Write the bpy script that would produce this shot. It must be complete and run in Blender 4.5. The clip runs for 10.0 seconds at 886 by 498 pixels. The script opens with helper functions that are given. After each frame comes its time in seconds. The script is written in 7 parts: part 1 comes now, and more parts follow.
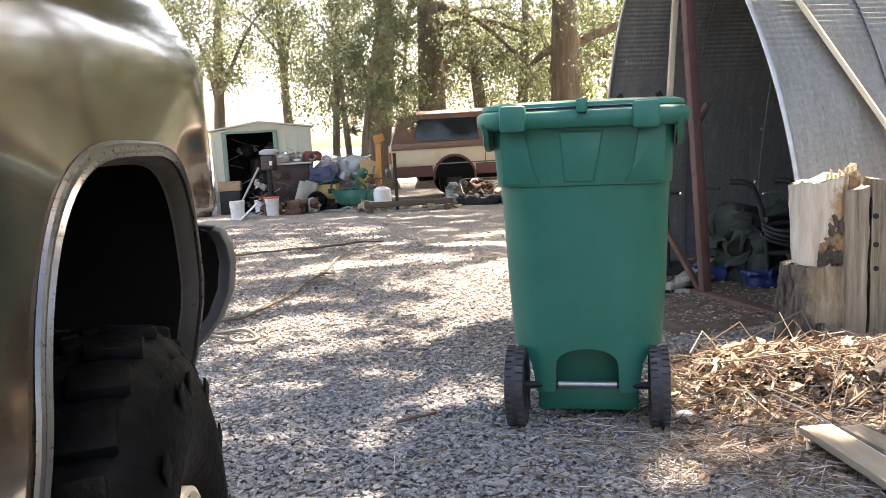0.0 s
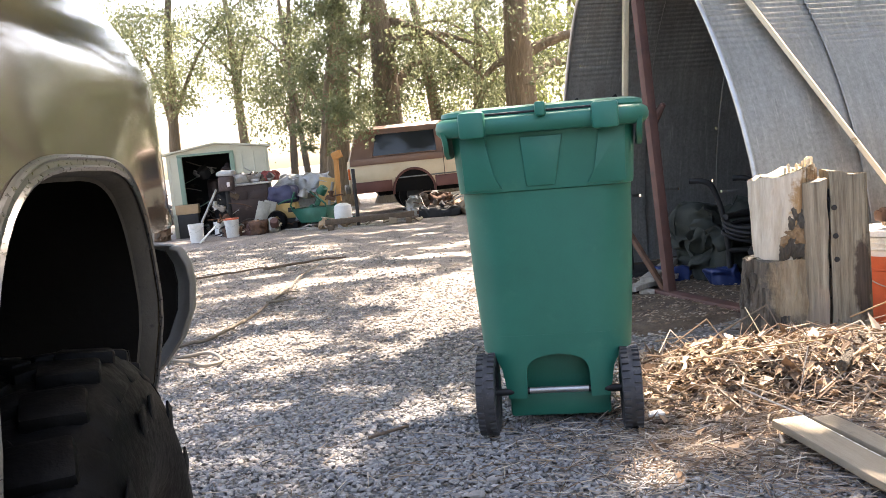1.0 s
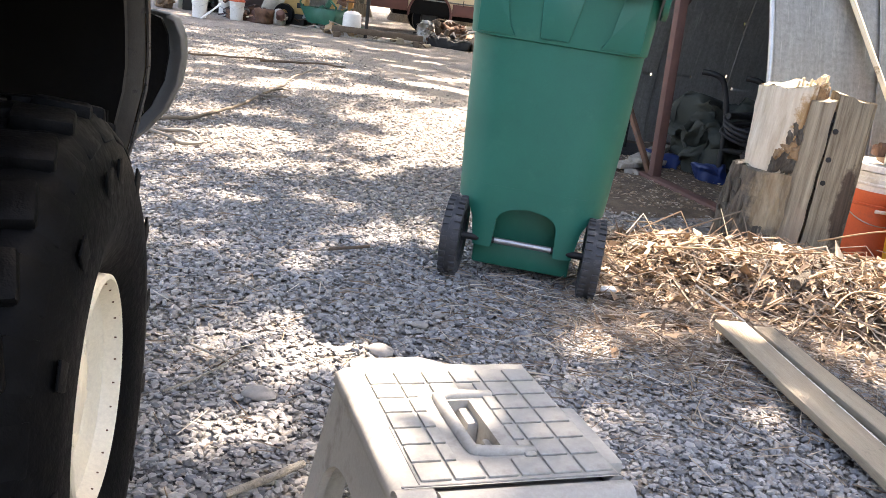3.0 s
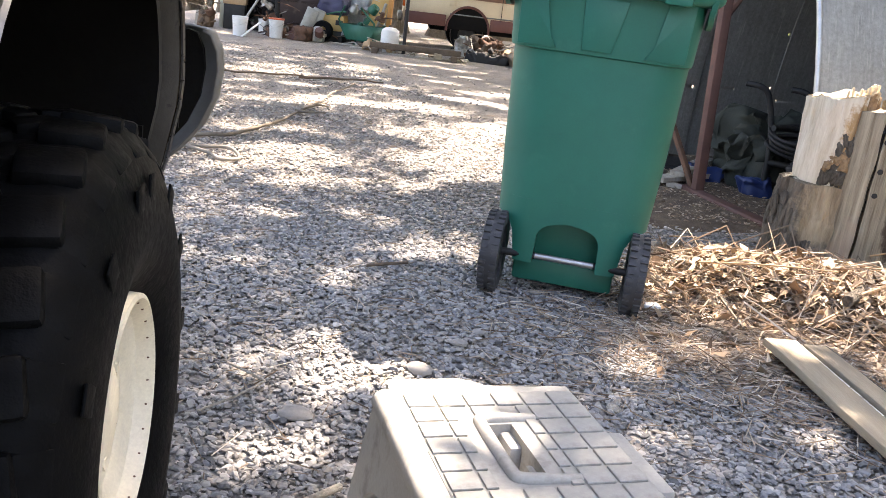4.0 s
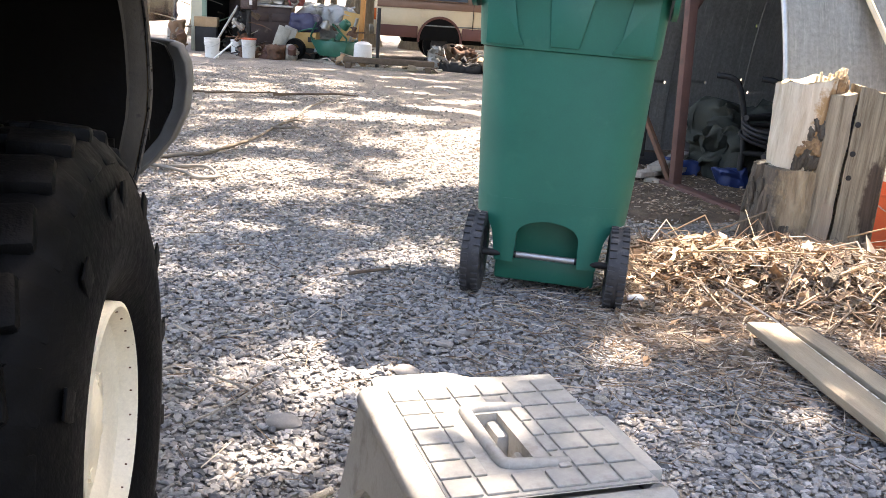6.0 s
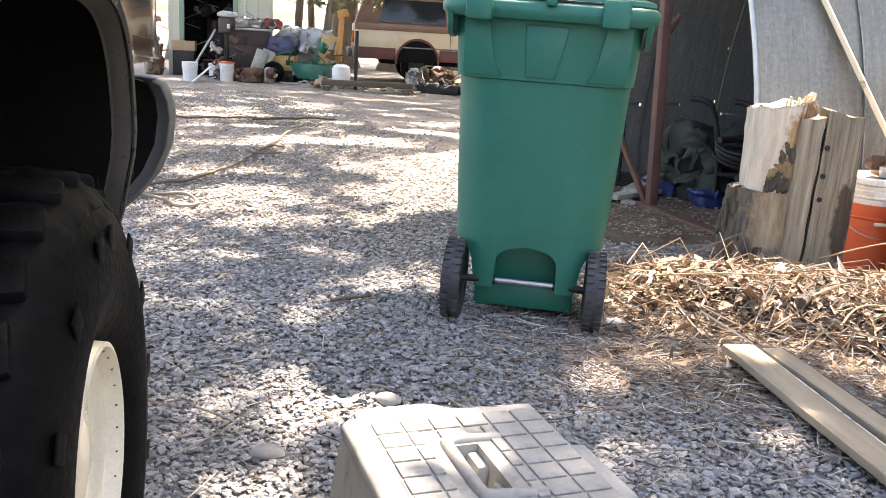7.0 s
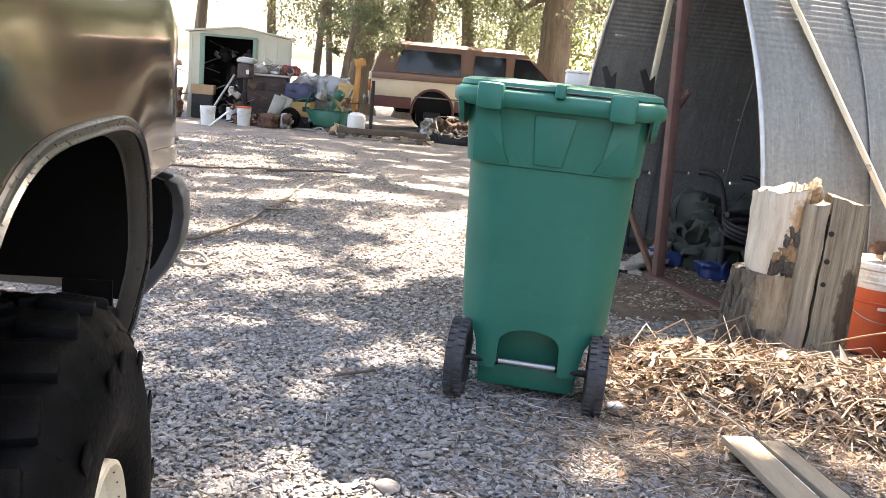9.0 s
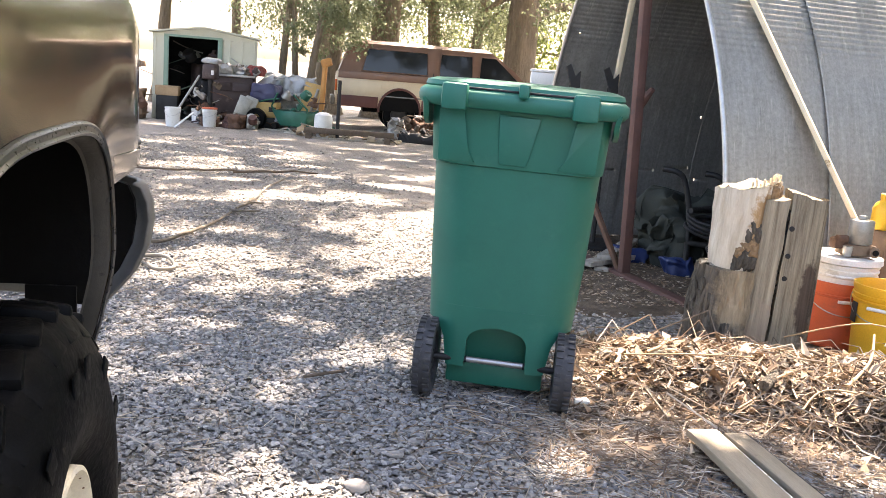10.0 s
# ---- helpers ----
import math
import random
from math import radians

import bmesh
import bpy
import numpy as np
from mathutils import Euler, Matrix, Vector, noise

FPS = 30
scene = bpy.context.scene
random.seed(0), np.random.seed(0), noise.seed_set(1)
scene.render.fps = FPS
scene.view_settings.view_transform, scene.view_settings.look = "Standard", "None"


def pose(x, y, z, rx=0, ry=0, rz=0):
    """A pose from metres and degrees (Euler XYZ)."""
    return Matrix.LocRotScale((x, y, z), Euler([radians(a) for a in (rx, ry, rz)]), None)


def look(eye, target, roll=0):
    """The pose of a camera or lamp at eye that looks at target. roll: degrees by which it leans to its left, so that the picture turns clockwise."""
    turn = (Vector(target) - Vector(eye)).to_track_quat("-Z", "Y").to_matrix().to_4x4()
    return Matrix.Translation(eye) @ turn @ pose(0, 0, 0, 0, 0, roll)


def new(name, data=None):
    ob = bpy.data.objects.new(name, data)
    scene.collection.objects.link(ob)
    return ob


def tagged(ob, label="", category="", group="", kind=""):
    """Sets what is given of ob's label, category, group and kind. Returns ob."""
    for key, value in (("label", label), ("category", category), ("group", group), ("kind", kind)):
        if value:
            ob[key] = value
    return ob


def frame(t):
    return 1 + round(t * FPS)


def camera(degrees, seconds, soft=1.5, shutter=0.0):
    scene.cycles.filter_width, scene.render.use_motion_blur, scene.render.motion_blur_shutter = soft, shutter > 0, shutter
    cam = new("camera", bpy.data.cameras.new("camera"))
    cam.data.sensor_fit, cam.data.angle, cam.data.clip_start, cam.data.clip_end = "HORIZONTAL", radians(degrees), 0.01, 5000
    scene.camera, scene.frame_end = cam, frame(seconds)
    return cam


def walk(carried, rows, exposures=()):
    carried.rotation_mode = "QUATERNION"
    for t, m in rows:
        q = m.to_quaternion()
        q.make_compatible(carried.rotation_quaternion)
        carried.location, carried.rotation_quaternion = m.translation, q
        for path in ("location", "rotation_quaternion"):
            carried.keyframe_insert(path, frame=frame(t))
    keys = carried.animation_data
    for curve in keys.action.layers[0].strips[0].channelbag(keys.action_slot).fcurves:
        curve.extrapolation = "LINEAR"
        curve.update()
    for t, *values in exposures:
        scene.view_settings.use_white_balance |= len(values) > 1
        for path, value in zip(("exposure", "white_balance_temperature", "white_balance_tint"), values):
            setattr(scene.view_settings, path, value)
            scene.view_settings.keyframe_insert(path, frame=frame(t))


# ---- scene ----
cam = camera(52.4, 10.0, 0.75)
PATH = [
    (0, (0.371, -3.014, 1.001), (-0.012, -1.066, 0.76), -3.4),
    (0.5, (0.353, -2.968, 0.987), (0.022, -1.009, 0.756), -5.4),
    (1, (0.359, -2.982, 0.985), (0.059, -1.017, 0.767), -5.8),
    (1.5, (0.359, -2.98, 0.983), (0.074, -1.013, 0.757), -5.5),
    (2, (0.361, -2.976, 0.981), (0.074, -1.011, 0.748), -5.3),
    (2.5, (0.375, -2.972, 0.999), (0.162, -1.045, 0.511), 3.8),
    (3, (0.365, -2.982, 0.986), (0.12, -1.082, 0.412), 7.6),
    (3.2, (0.356, -2.975, 0.988), (0.09, -1.077, 0.416), 7.5),
    (4.3, (0.353, -2.926, 0.97), (0.014, -1.032, 0.423), 6.7),
    (4.5, (0.354, -2.926, 0.971), (0.028, -1.029, 0.428), 6.6),
    (5, (0.359, -2.94, 0.966), (0.112, -1.026, 0.441), 6.1),
    (5.5, (0.36, -2.945, 0.954), (0.073, -1.05, 0.383), 4.5),
    (5.7, (0.366, -2.941, 0.949), (0.058, -1.044, 0.394), 3.9),
    (7, (0.374, -2.972, 0.983), (0.11, -1.048, 0.502), 3.4),
    (7.5, (0.378, -2.994, 1.098), (0.042, -1.101, 0.547), 6.1),
    (8, (0.379, -2.988, 1.122), (-0.032, -1.084, 0.669), 5.5),
    (8.5, (0.373, -2.979, 1.122), (0.025, -1.049, 0.727), 5.4),
    (9, (0.382, -2.991, 1.12), (0.086, -1.052, 0.73), 5.0),
    (9.5, (0.385, -2.987, 1.125), (0.134, -1.034, 0.776), 4.7),
    (10, (0.393, -3.005, 1.127), (0.164, -1.056, 0.74), 4.6),
]
walk(cam, [(t, look(eye, target, roll)) for t, eye, target, roll in PATH], [(0.0, 2.52, 7350, 18), (1.0, 2.62, 7350, 18), (2.5, 2.78, 7350, 18), (10.0, 2.78, 7350, 18)])

# ---------------------------------------------------------------- world, sun, exposure
SUN_EL, SUN_AZ = radians(57.0), radians(20.0)      # azimuth measured from +y towards +x
SUN_DIR = Vector((math.sin(SUN_AZ) * math.cos(SUN_EL), math.cos(SUN_AZ) * math.cos(SUN_EL), math.sin(SUN_EL)))
world = bpy.data.worlds.new("sky")
world.use_nodes = True
scene.world = world
wn = world.node_tree.nodes
sky = wn.new("ShaderNodeTexSky")
sky.sky_type, sky.sun_disc, sky.sun_elevation, sky.sun_rotation = "NISHITA", False, SUN_EL, SUN_AZ
sky.dust_density, sky.air_density, sky.ozone_density = 3.0, 1.0, 0.3
world.node_tree.links.new(sky.outputs[0], wn["Background"].inputs[0])
wn["Background"].inputs[1].default_value = 0.145
sun = new("sun", bpy.data.lights.new("sun", "SUN"))
sun.data.energy, sun.data.angle, sun.data.color = 5.0, radians(0.53), (1.0, 0.93, 0.82)
sun.matrix_world = look(SUN_DIR * 30, (0, 0, 0))

# ---------------------------------------------------------------- materials


def nodes_of(name):
    m = bpy.data.materials.new(name)
    m.use_nodes = True
    return m, m.node_tree.nodes, m.node_tree.links, m.node_tree.nodes["Principled BSDF"]


def noise_fac(n, l, src, scale, detail=5.0, rough=0.6, lo=0.35, hi=0.65, stretch=None):
    if stretch:
        mp = n.new("ShaderNodeMapping")
        mp.inputs["Scale"].default_value = stretch
        l.new(src, mp.inputs[0])
        src = mp.outputs[0]
    tx = n.new("ShaderNodeTexNoise")
    tx.inputs["Scale"].default_value, tx.inputs["Detail"].default_value, tx.inputs["Roughness"].default_value = scale, detail, rough
    l.new(src, tx.inputs["Vector"])
    mr = n.new("ShaderNodeMapRange")
    mr.inputs[1].default_value, mr.inputs[2].default_value = lo, hi
    l.new(tx.outputs[0], mr.inputs[0])
    return mr.outputs[0]


def mix(n, l, fac, a, b, blend="MIX"):
    mx = n.new("ShaderNodeMix")
    mx.data_type, mx.blend_type = "RGBA", blend
    for k, v in ((0, fac), (6, a), (7, b)):
        if isinstance(v, (int, float)):
            mx.inputs[k].default_value = v
        elif isinstance(v, tuple):
            mx.inputs[k].default_value = (*v, 1.0)[:4]
        else:
            l.new(v, mx.inputs[k])
    return mx.outputs[2]


def bump(n, l, bsdf, height, strength, dist, prev=None):
    b = n.new("ShaderNodeBump")
    b.inputs["Strength"].default_value, b.inputs["Distance"].default_value = strength, dist
    l.new(height, b.inputs["Height"])
    if prev:
        l.new(prev, b.inputs["Normal"])
    l.new(b.outputs[0], bsdf.inputs["Normal"])
    return b.outputs[0]


def surf(name, c1, c2, big=3.0, fine=60.0, rough=(0.55, 0.8), metal=0.0, grain=0.15, dist=0.003, spot=None, spot_at=(0.62, 0.72),
         spot_scale=6.0, stretch=None, coat=0.0, vary=0.0, spec=0.5):
    """A worn surface: two colours mixed at a large scale, fine grain, and stains of a third colour."""
    m, n, l, b = nodes_of(name)
    co = n.new("ShaderNodeTexCoord").outputs["Object"]
    f1 = noise_fac(n, l, co, big, stretch=stretch)
    f2 = noise_fac(n, l, co, fine, 3.0, 0.7, 0.25, 0.75, stretch)
    col = mix(n, l, f1, c1, c2)
    col = mix(n, l, 0.35, col, mix(n, l, f2, tuple(v * 0.75 for v in c1), tuple(min(1, v * 1.2) for v in c2)))
    if spot:
        col = mix(n, l, noise_fac(n, l, co, spot_scale, 6.0, 0.65, *spot_at), col, spot)
    if vary:
        oi = n.new("ShaderNodeObjectInfo")
        mr = n.new("ShaderNodeMapRange")
        mr.inputs[3].default_value, mr.inputs[4].default_value = 1 - vary, 1 + vary
        l.new(oi.outputs["Random"], mr.inputs[0])
        hs = n.new("ShaderNodeHueSaturation")
        l.new(mr.outputs[0], hs.inputs["Value"])
        l.new(col, hs.inputs["Color"])
        col = hs.outputs[0]
    l.new(col, b.inputs["Base Color"])
    rr = n.new("ShaderNodeMapRange")
    rr.inputs[3].default_value, rr.inputs[4].default_value = rough
    l.new(f2, rr.inputs[0])
    l.new(rr.outputs[0], b.inputs["Roughness"])
    b.inputs["Metallic"].default_value = metal
    b.inputs["Coat Weight"].default_value = coat
    b.inputs["Coat Roughness"].default_value = 0.06
    b.inputs["Specular IOR Level"].default_value = spec
    if grain:
        bump(n, l, b, f2, grain, dist)
    return m


def gravel_ground(name):
    """Crushed grey gravel that gives way to dusty brown soil and straw."""
    m, n, l, b = nodes_of(name)
    co = n.new("ShaderNodeTexCoord").outputs["Object"]
    vo = n.new("ShaderNodeTexVoronoi")
    vo.inputs["Scale"].default_value = 62.0
    l.new(co, vo.inputs["Vector"])
    ramp = n.new("ShaderNodeValToRGB")
    l.new(vo.outputs["Color"], ramp.inputs[0])
    e = ramp.color_ramp.elements
    e[0].position, e[0].color = 0.15, (0.075, 0.074, 0.076, 1)
    e[1].position, e[1].color = 0.85, (0.37, 0.36, 0.35, 1)
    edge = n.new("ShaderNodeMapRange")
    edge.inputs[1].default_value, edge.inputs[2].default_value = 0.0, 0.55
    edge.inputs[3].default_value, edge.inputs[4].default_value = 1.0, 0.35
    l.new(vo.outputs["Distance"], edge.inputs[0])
    # colour darkened towards the cell borders, painting the shade between stones
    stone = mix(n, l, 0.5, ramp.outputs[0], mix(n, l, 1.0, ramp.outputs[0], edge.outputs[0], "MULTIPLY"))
    dust = mix(n, l, noise_fac(n, l, co, 3.0, 8, 0.75), (0.19, 0.155, 0.13), (0.36, 0.315, 0.265))
    dust = mix(n, l, 0.55, dust, mix(n, l, noise_fac(n, l, co, 38.0, 4, 0.8, 0.38, 0.62), (0.10, 0.085, 0.075), (0.42, 0.38, 0.335)))
    patch = noise_fac(n, l, co, 0.55, 6, 0.65, 0.47, 0.72)
    col = mix(n, l, patch, stone, dust)
    sx = n.new("ShaderNodeSeparateXYZ")
    l.new(co, sx.inputs[0])
    far = n.new("ShaderNodeMapRange")
    far.inputs[1].default_value, far.inputs[2].default_value = 0.3, 6.0
    far.inputs[4].default_value = 0.75
    l.new(sx.outputs[1], far.inputs[0])
    col = mix(n, l, far.outputs[0], col, dust)
    col = mix(n, l, noise_fac(n, l, co, 2.1, 5, 0.6, 0.6, 0.74), col, (0.20, 0.14, 0.09))
    l.new(col, b.inputs["Base Color"])
    b.inputs["Roughness"].default_value = 0.93
    b.inputs["Specular IOR Level"].default_value = 0.25
    nb = bump(n, l, b, edge.outputs[0], 0.8, 0.012)
    bump(n, l, b, noise_fac(n, l, co, 14.0, 6, 0.7, 0.2, 0.8), 0.5, 0.02, nb)
    return m


def island(name, cols, rough=0.9, bumpy=0.3):
    """Loose pieces, each island with a colour of its own from a ramp."""
    m, n, l, b = nodes_of(name)
    g = n.new("ShaderNodeNewGeometry")
    ramp = n.new("ShaderNodeValToRGB")
    ramp.color_ramp.interpolation = "LINEAR"
    while len(ramp.color_ramp.elements) < len(cols):
        ramp.color_ramp.elements.new(0.5)
    for i, c in enumerate(cols):
        ramp.color_ramp.elements[i].position = i / max(1, len(cols) - 1)
        ramp.color_ramp.elements[i].color = (*c, 1)
    l.new(g.outputs["Random Per Island"], ramp.inputs[0])
    co = n.new("ShaderNodeTexCoord").outputs["Object"]
    f = noise_fac(n, l, co, 120.0, 4, 0.7, 0.25, 0.75)
    l.new(mix(n, l, f, mix(n, l, 1.0, ramp.outputs[0], (0.78, 0.78, 0.78), "MULTIPLY"), ramp.outputs[0]), b.inputs["Base Color"])
    b.inputs["Roughness"].default_value = rough
    b.inputs["Specular IOR Level"].default_value = 0.3
    bump(n, l, b, f, bumpy, 0.002)
    return m


def leaf_mat(name, cols, glow):
    """Leaves that let part of the light through."""
    m = island(name, cols, 0.55, 0.1)
    n, l = m.node_tree.nodes, m.node_tree.links
    b, out = n["Principled BSDF"], n["Material Output"]
    tr = n.new("ShaderNodeBsdfTranslucent")
    tr.inputs[0].default_value = (*glow, 1)
    ms = n.new("ShaderNodeMixShader")
    ms.inputs[0].default_value = 0.45
    l.new(b.outputs[0], ms.inputs[1])
    l.new(tr.outputs[0], ms.inputs[2])
    l.new(ms.outputs[0], out.inputs[0])
    return m


def patched(name, a1, a2, b1, b2, centre, radii, wobble=0.35, scale=7.0, grain=0.8, dist=0.01, stretch=(3.0, 3.0, 0.5)):
    """Two looks on one surface: b inside an uneven patch of object space (bare wood, bark, a stain), a elsewhere."""
    m, n, l, b = nodes_of(name)
    co = n.new("ShaderNodeTexCoord").outputs["Object"]
    mp = n.new("ShaderNodeMapping")
    mp.vector_type = "TEXTURE"
    mp.inputs["Location"].default_value, mp.inputs["Scale"].default_value = centre, radii
    l.new(co, mp.inputs[0])
    ln = n.new("ShaderNodeVectorMath")
    ln.operation = "LENGTH"
    l.new(mp.outputs[0], ln.inputs[0])
    wob = n.new("ShaderNodeMath")
    wob.operation = "MULTIPLY_ADD"
    l.new(noise_fac(n, l, co, scale * 2, 6, 0.7, 0.25, 0.75), wob.inputs[0])
    wob.inputs[1].default_value = wobble * 2
    l.new(ln.outputs["Value"], wob.inputs[2])
    mask = n.new("ShaderNodeMapRange")
    mask.inputs[1].default_value, mask.inputs[2].default_value = 1.16 + wobble, 0.84 + wobble
    l.new(wob.outputs[0], mask.inputs[0])
    f1 = noise_fac(n, l, co, scale, 6, 0.65, stretch=stretch)
    f2 = noise_fac(n, l, co, scale * 7, 4, 0.7, 0.25, 0.75, stretch)
    ff = n.new("ShaderNodeMath")
    ff.operation = "MULTIPLY_ADD"
    l.new(f2, ff.inputs[0])
    ff.inputs[1].default_value = 0.5
    l.new(f1, ff.inputs[2])
    hf = n.new("ShaderNodeMath")
    hf.operation = "MULTIPLY"
    hf.inputs[1].default_value = 0.667
    l.new(ff.outputs[0], hf.inputs[0])
    l.new(mix(n, l, mask.outputs[0], mix(n, l, hf.outputs[0], a1, a2), mix(n, l, hf.outputs[0], b1, b2)), b.inputs["Base Color"])
    b.inputs["Roughness"].default_value = 0.88
    b.inputs["Specular IOR Level"].default_value = 0.3
    bump(n, l, b, hf.outputs[0], grain, dist)
    return m


def glass_mat(name, tint, rough=0.04):
    m, n, l, b = nodes_of(name)
    b.inputs["Base Color"].default_value = (*tint, 1)
    b.inputs["Roughness"].default_value = rough
    b.inputs["Specular IOR Level"].default_value = 0.35
    bump(n, l, b, noise_fac(n, l, n.new("ShaderNodeTexCoord").outputs["Object"], 2.0), 0.04, 0.01)
    return m


def corrugated(name):
    """Galvanised sheet with dull oxide bloom and spatters of lime."""
    m, n, l, b = nodes_of(name)
    co = n.new("ShaderNodeTexCoord").outputs["Object"]
    f1 = noise_fac(n, l, co, 2.2, 6, 0.6)
    f2 = noise_fac(n, l, co, 45.0, 4, 0.75, 0.3, 0.7)
    streak = noise_fac(n, l, co, 7.0, 6, 0.7, 0.57, 0.68, (5.0, 1.0, 0.5))
    col = mix(n, l, f1, (0.27, 0.266, 0.252), (0.375, 0.368, 0.35))
    col = mix(n, l, 0.5, col, mix(n, l, f2, (0.13, 0.128, 0.12), (0.40, 0.395, 0.37)))
    col = mix(n, l, noise_fac(n, l, co, 5.0, 6, 0.7, 0.42, 0.62, (6.0, 0.6, 0.3)), col, mix(n, l, 1.0, col, (0.84, 0.838, 0.83), "MULTIPLY"))
    col = mix(n, l, streak, col, mix(n, l, 0.4, col, (0.55, 0.53, 0.47)))
    l.new(col, b.inputs["Base Color"])
    b.inputs["Metallic"].default_value = 0.35
    rr = n.new("ShaderNodeMapRange")
    rr.inputs[3].default_value, rr.inputs[4].default_value = 0.32, 0.50
    l.new(f2, rr.inputs[0])
    l.new(rr.outputs[0], b.inputs["Roughness"])
    bump(n, l, b, f2, 0.08, 0.002)
    return m


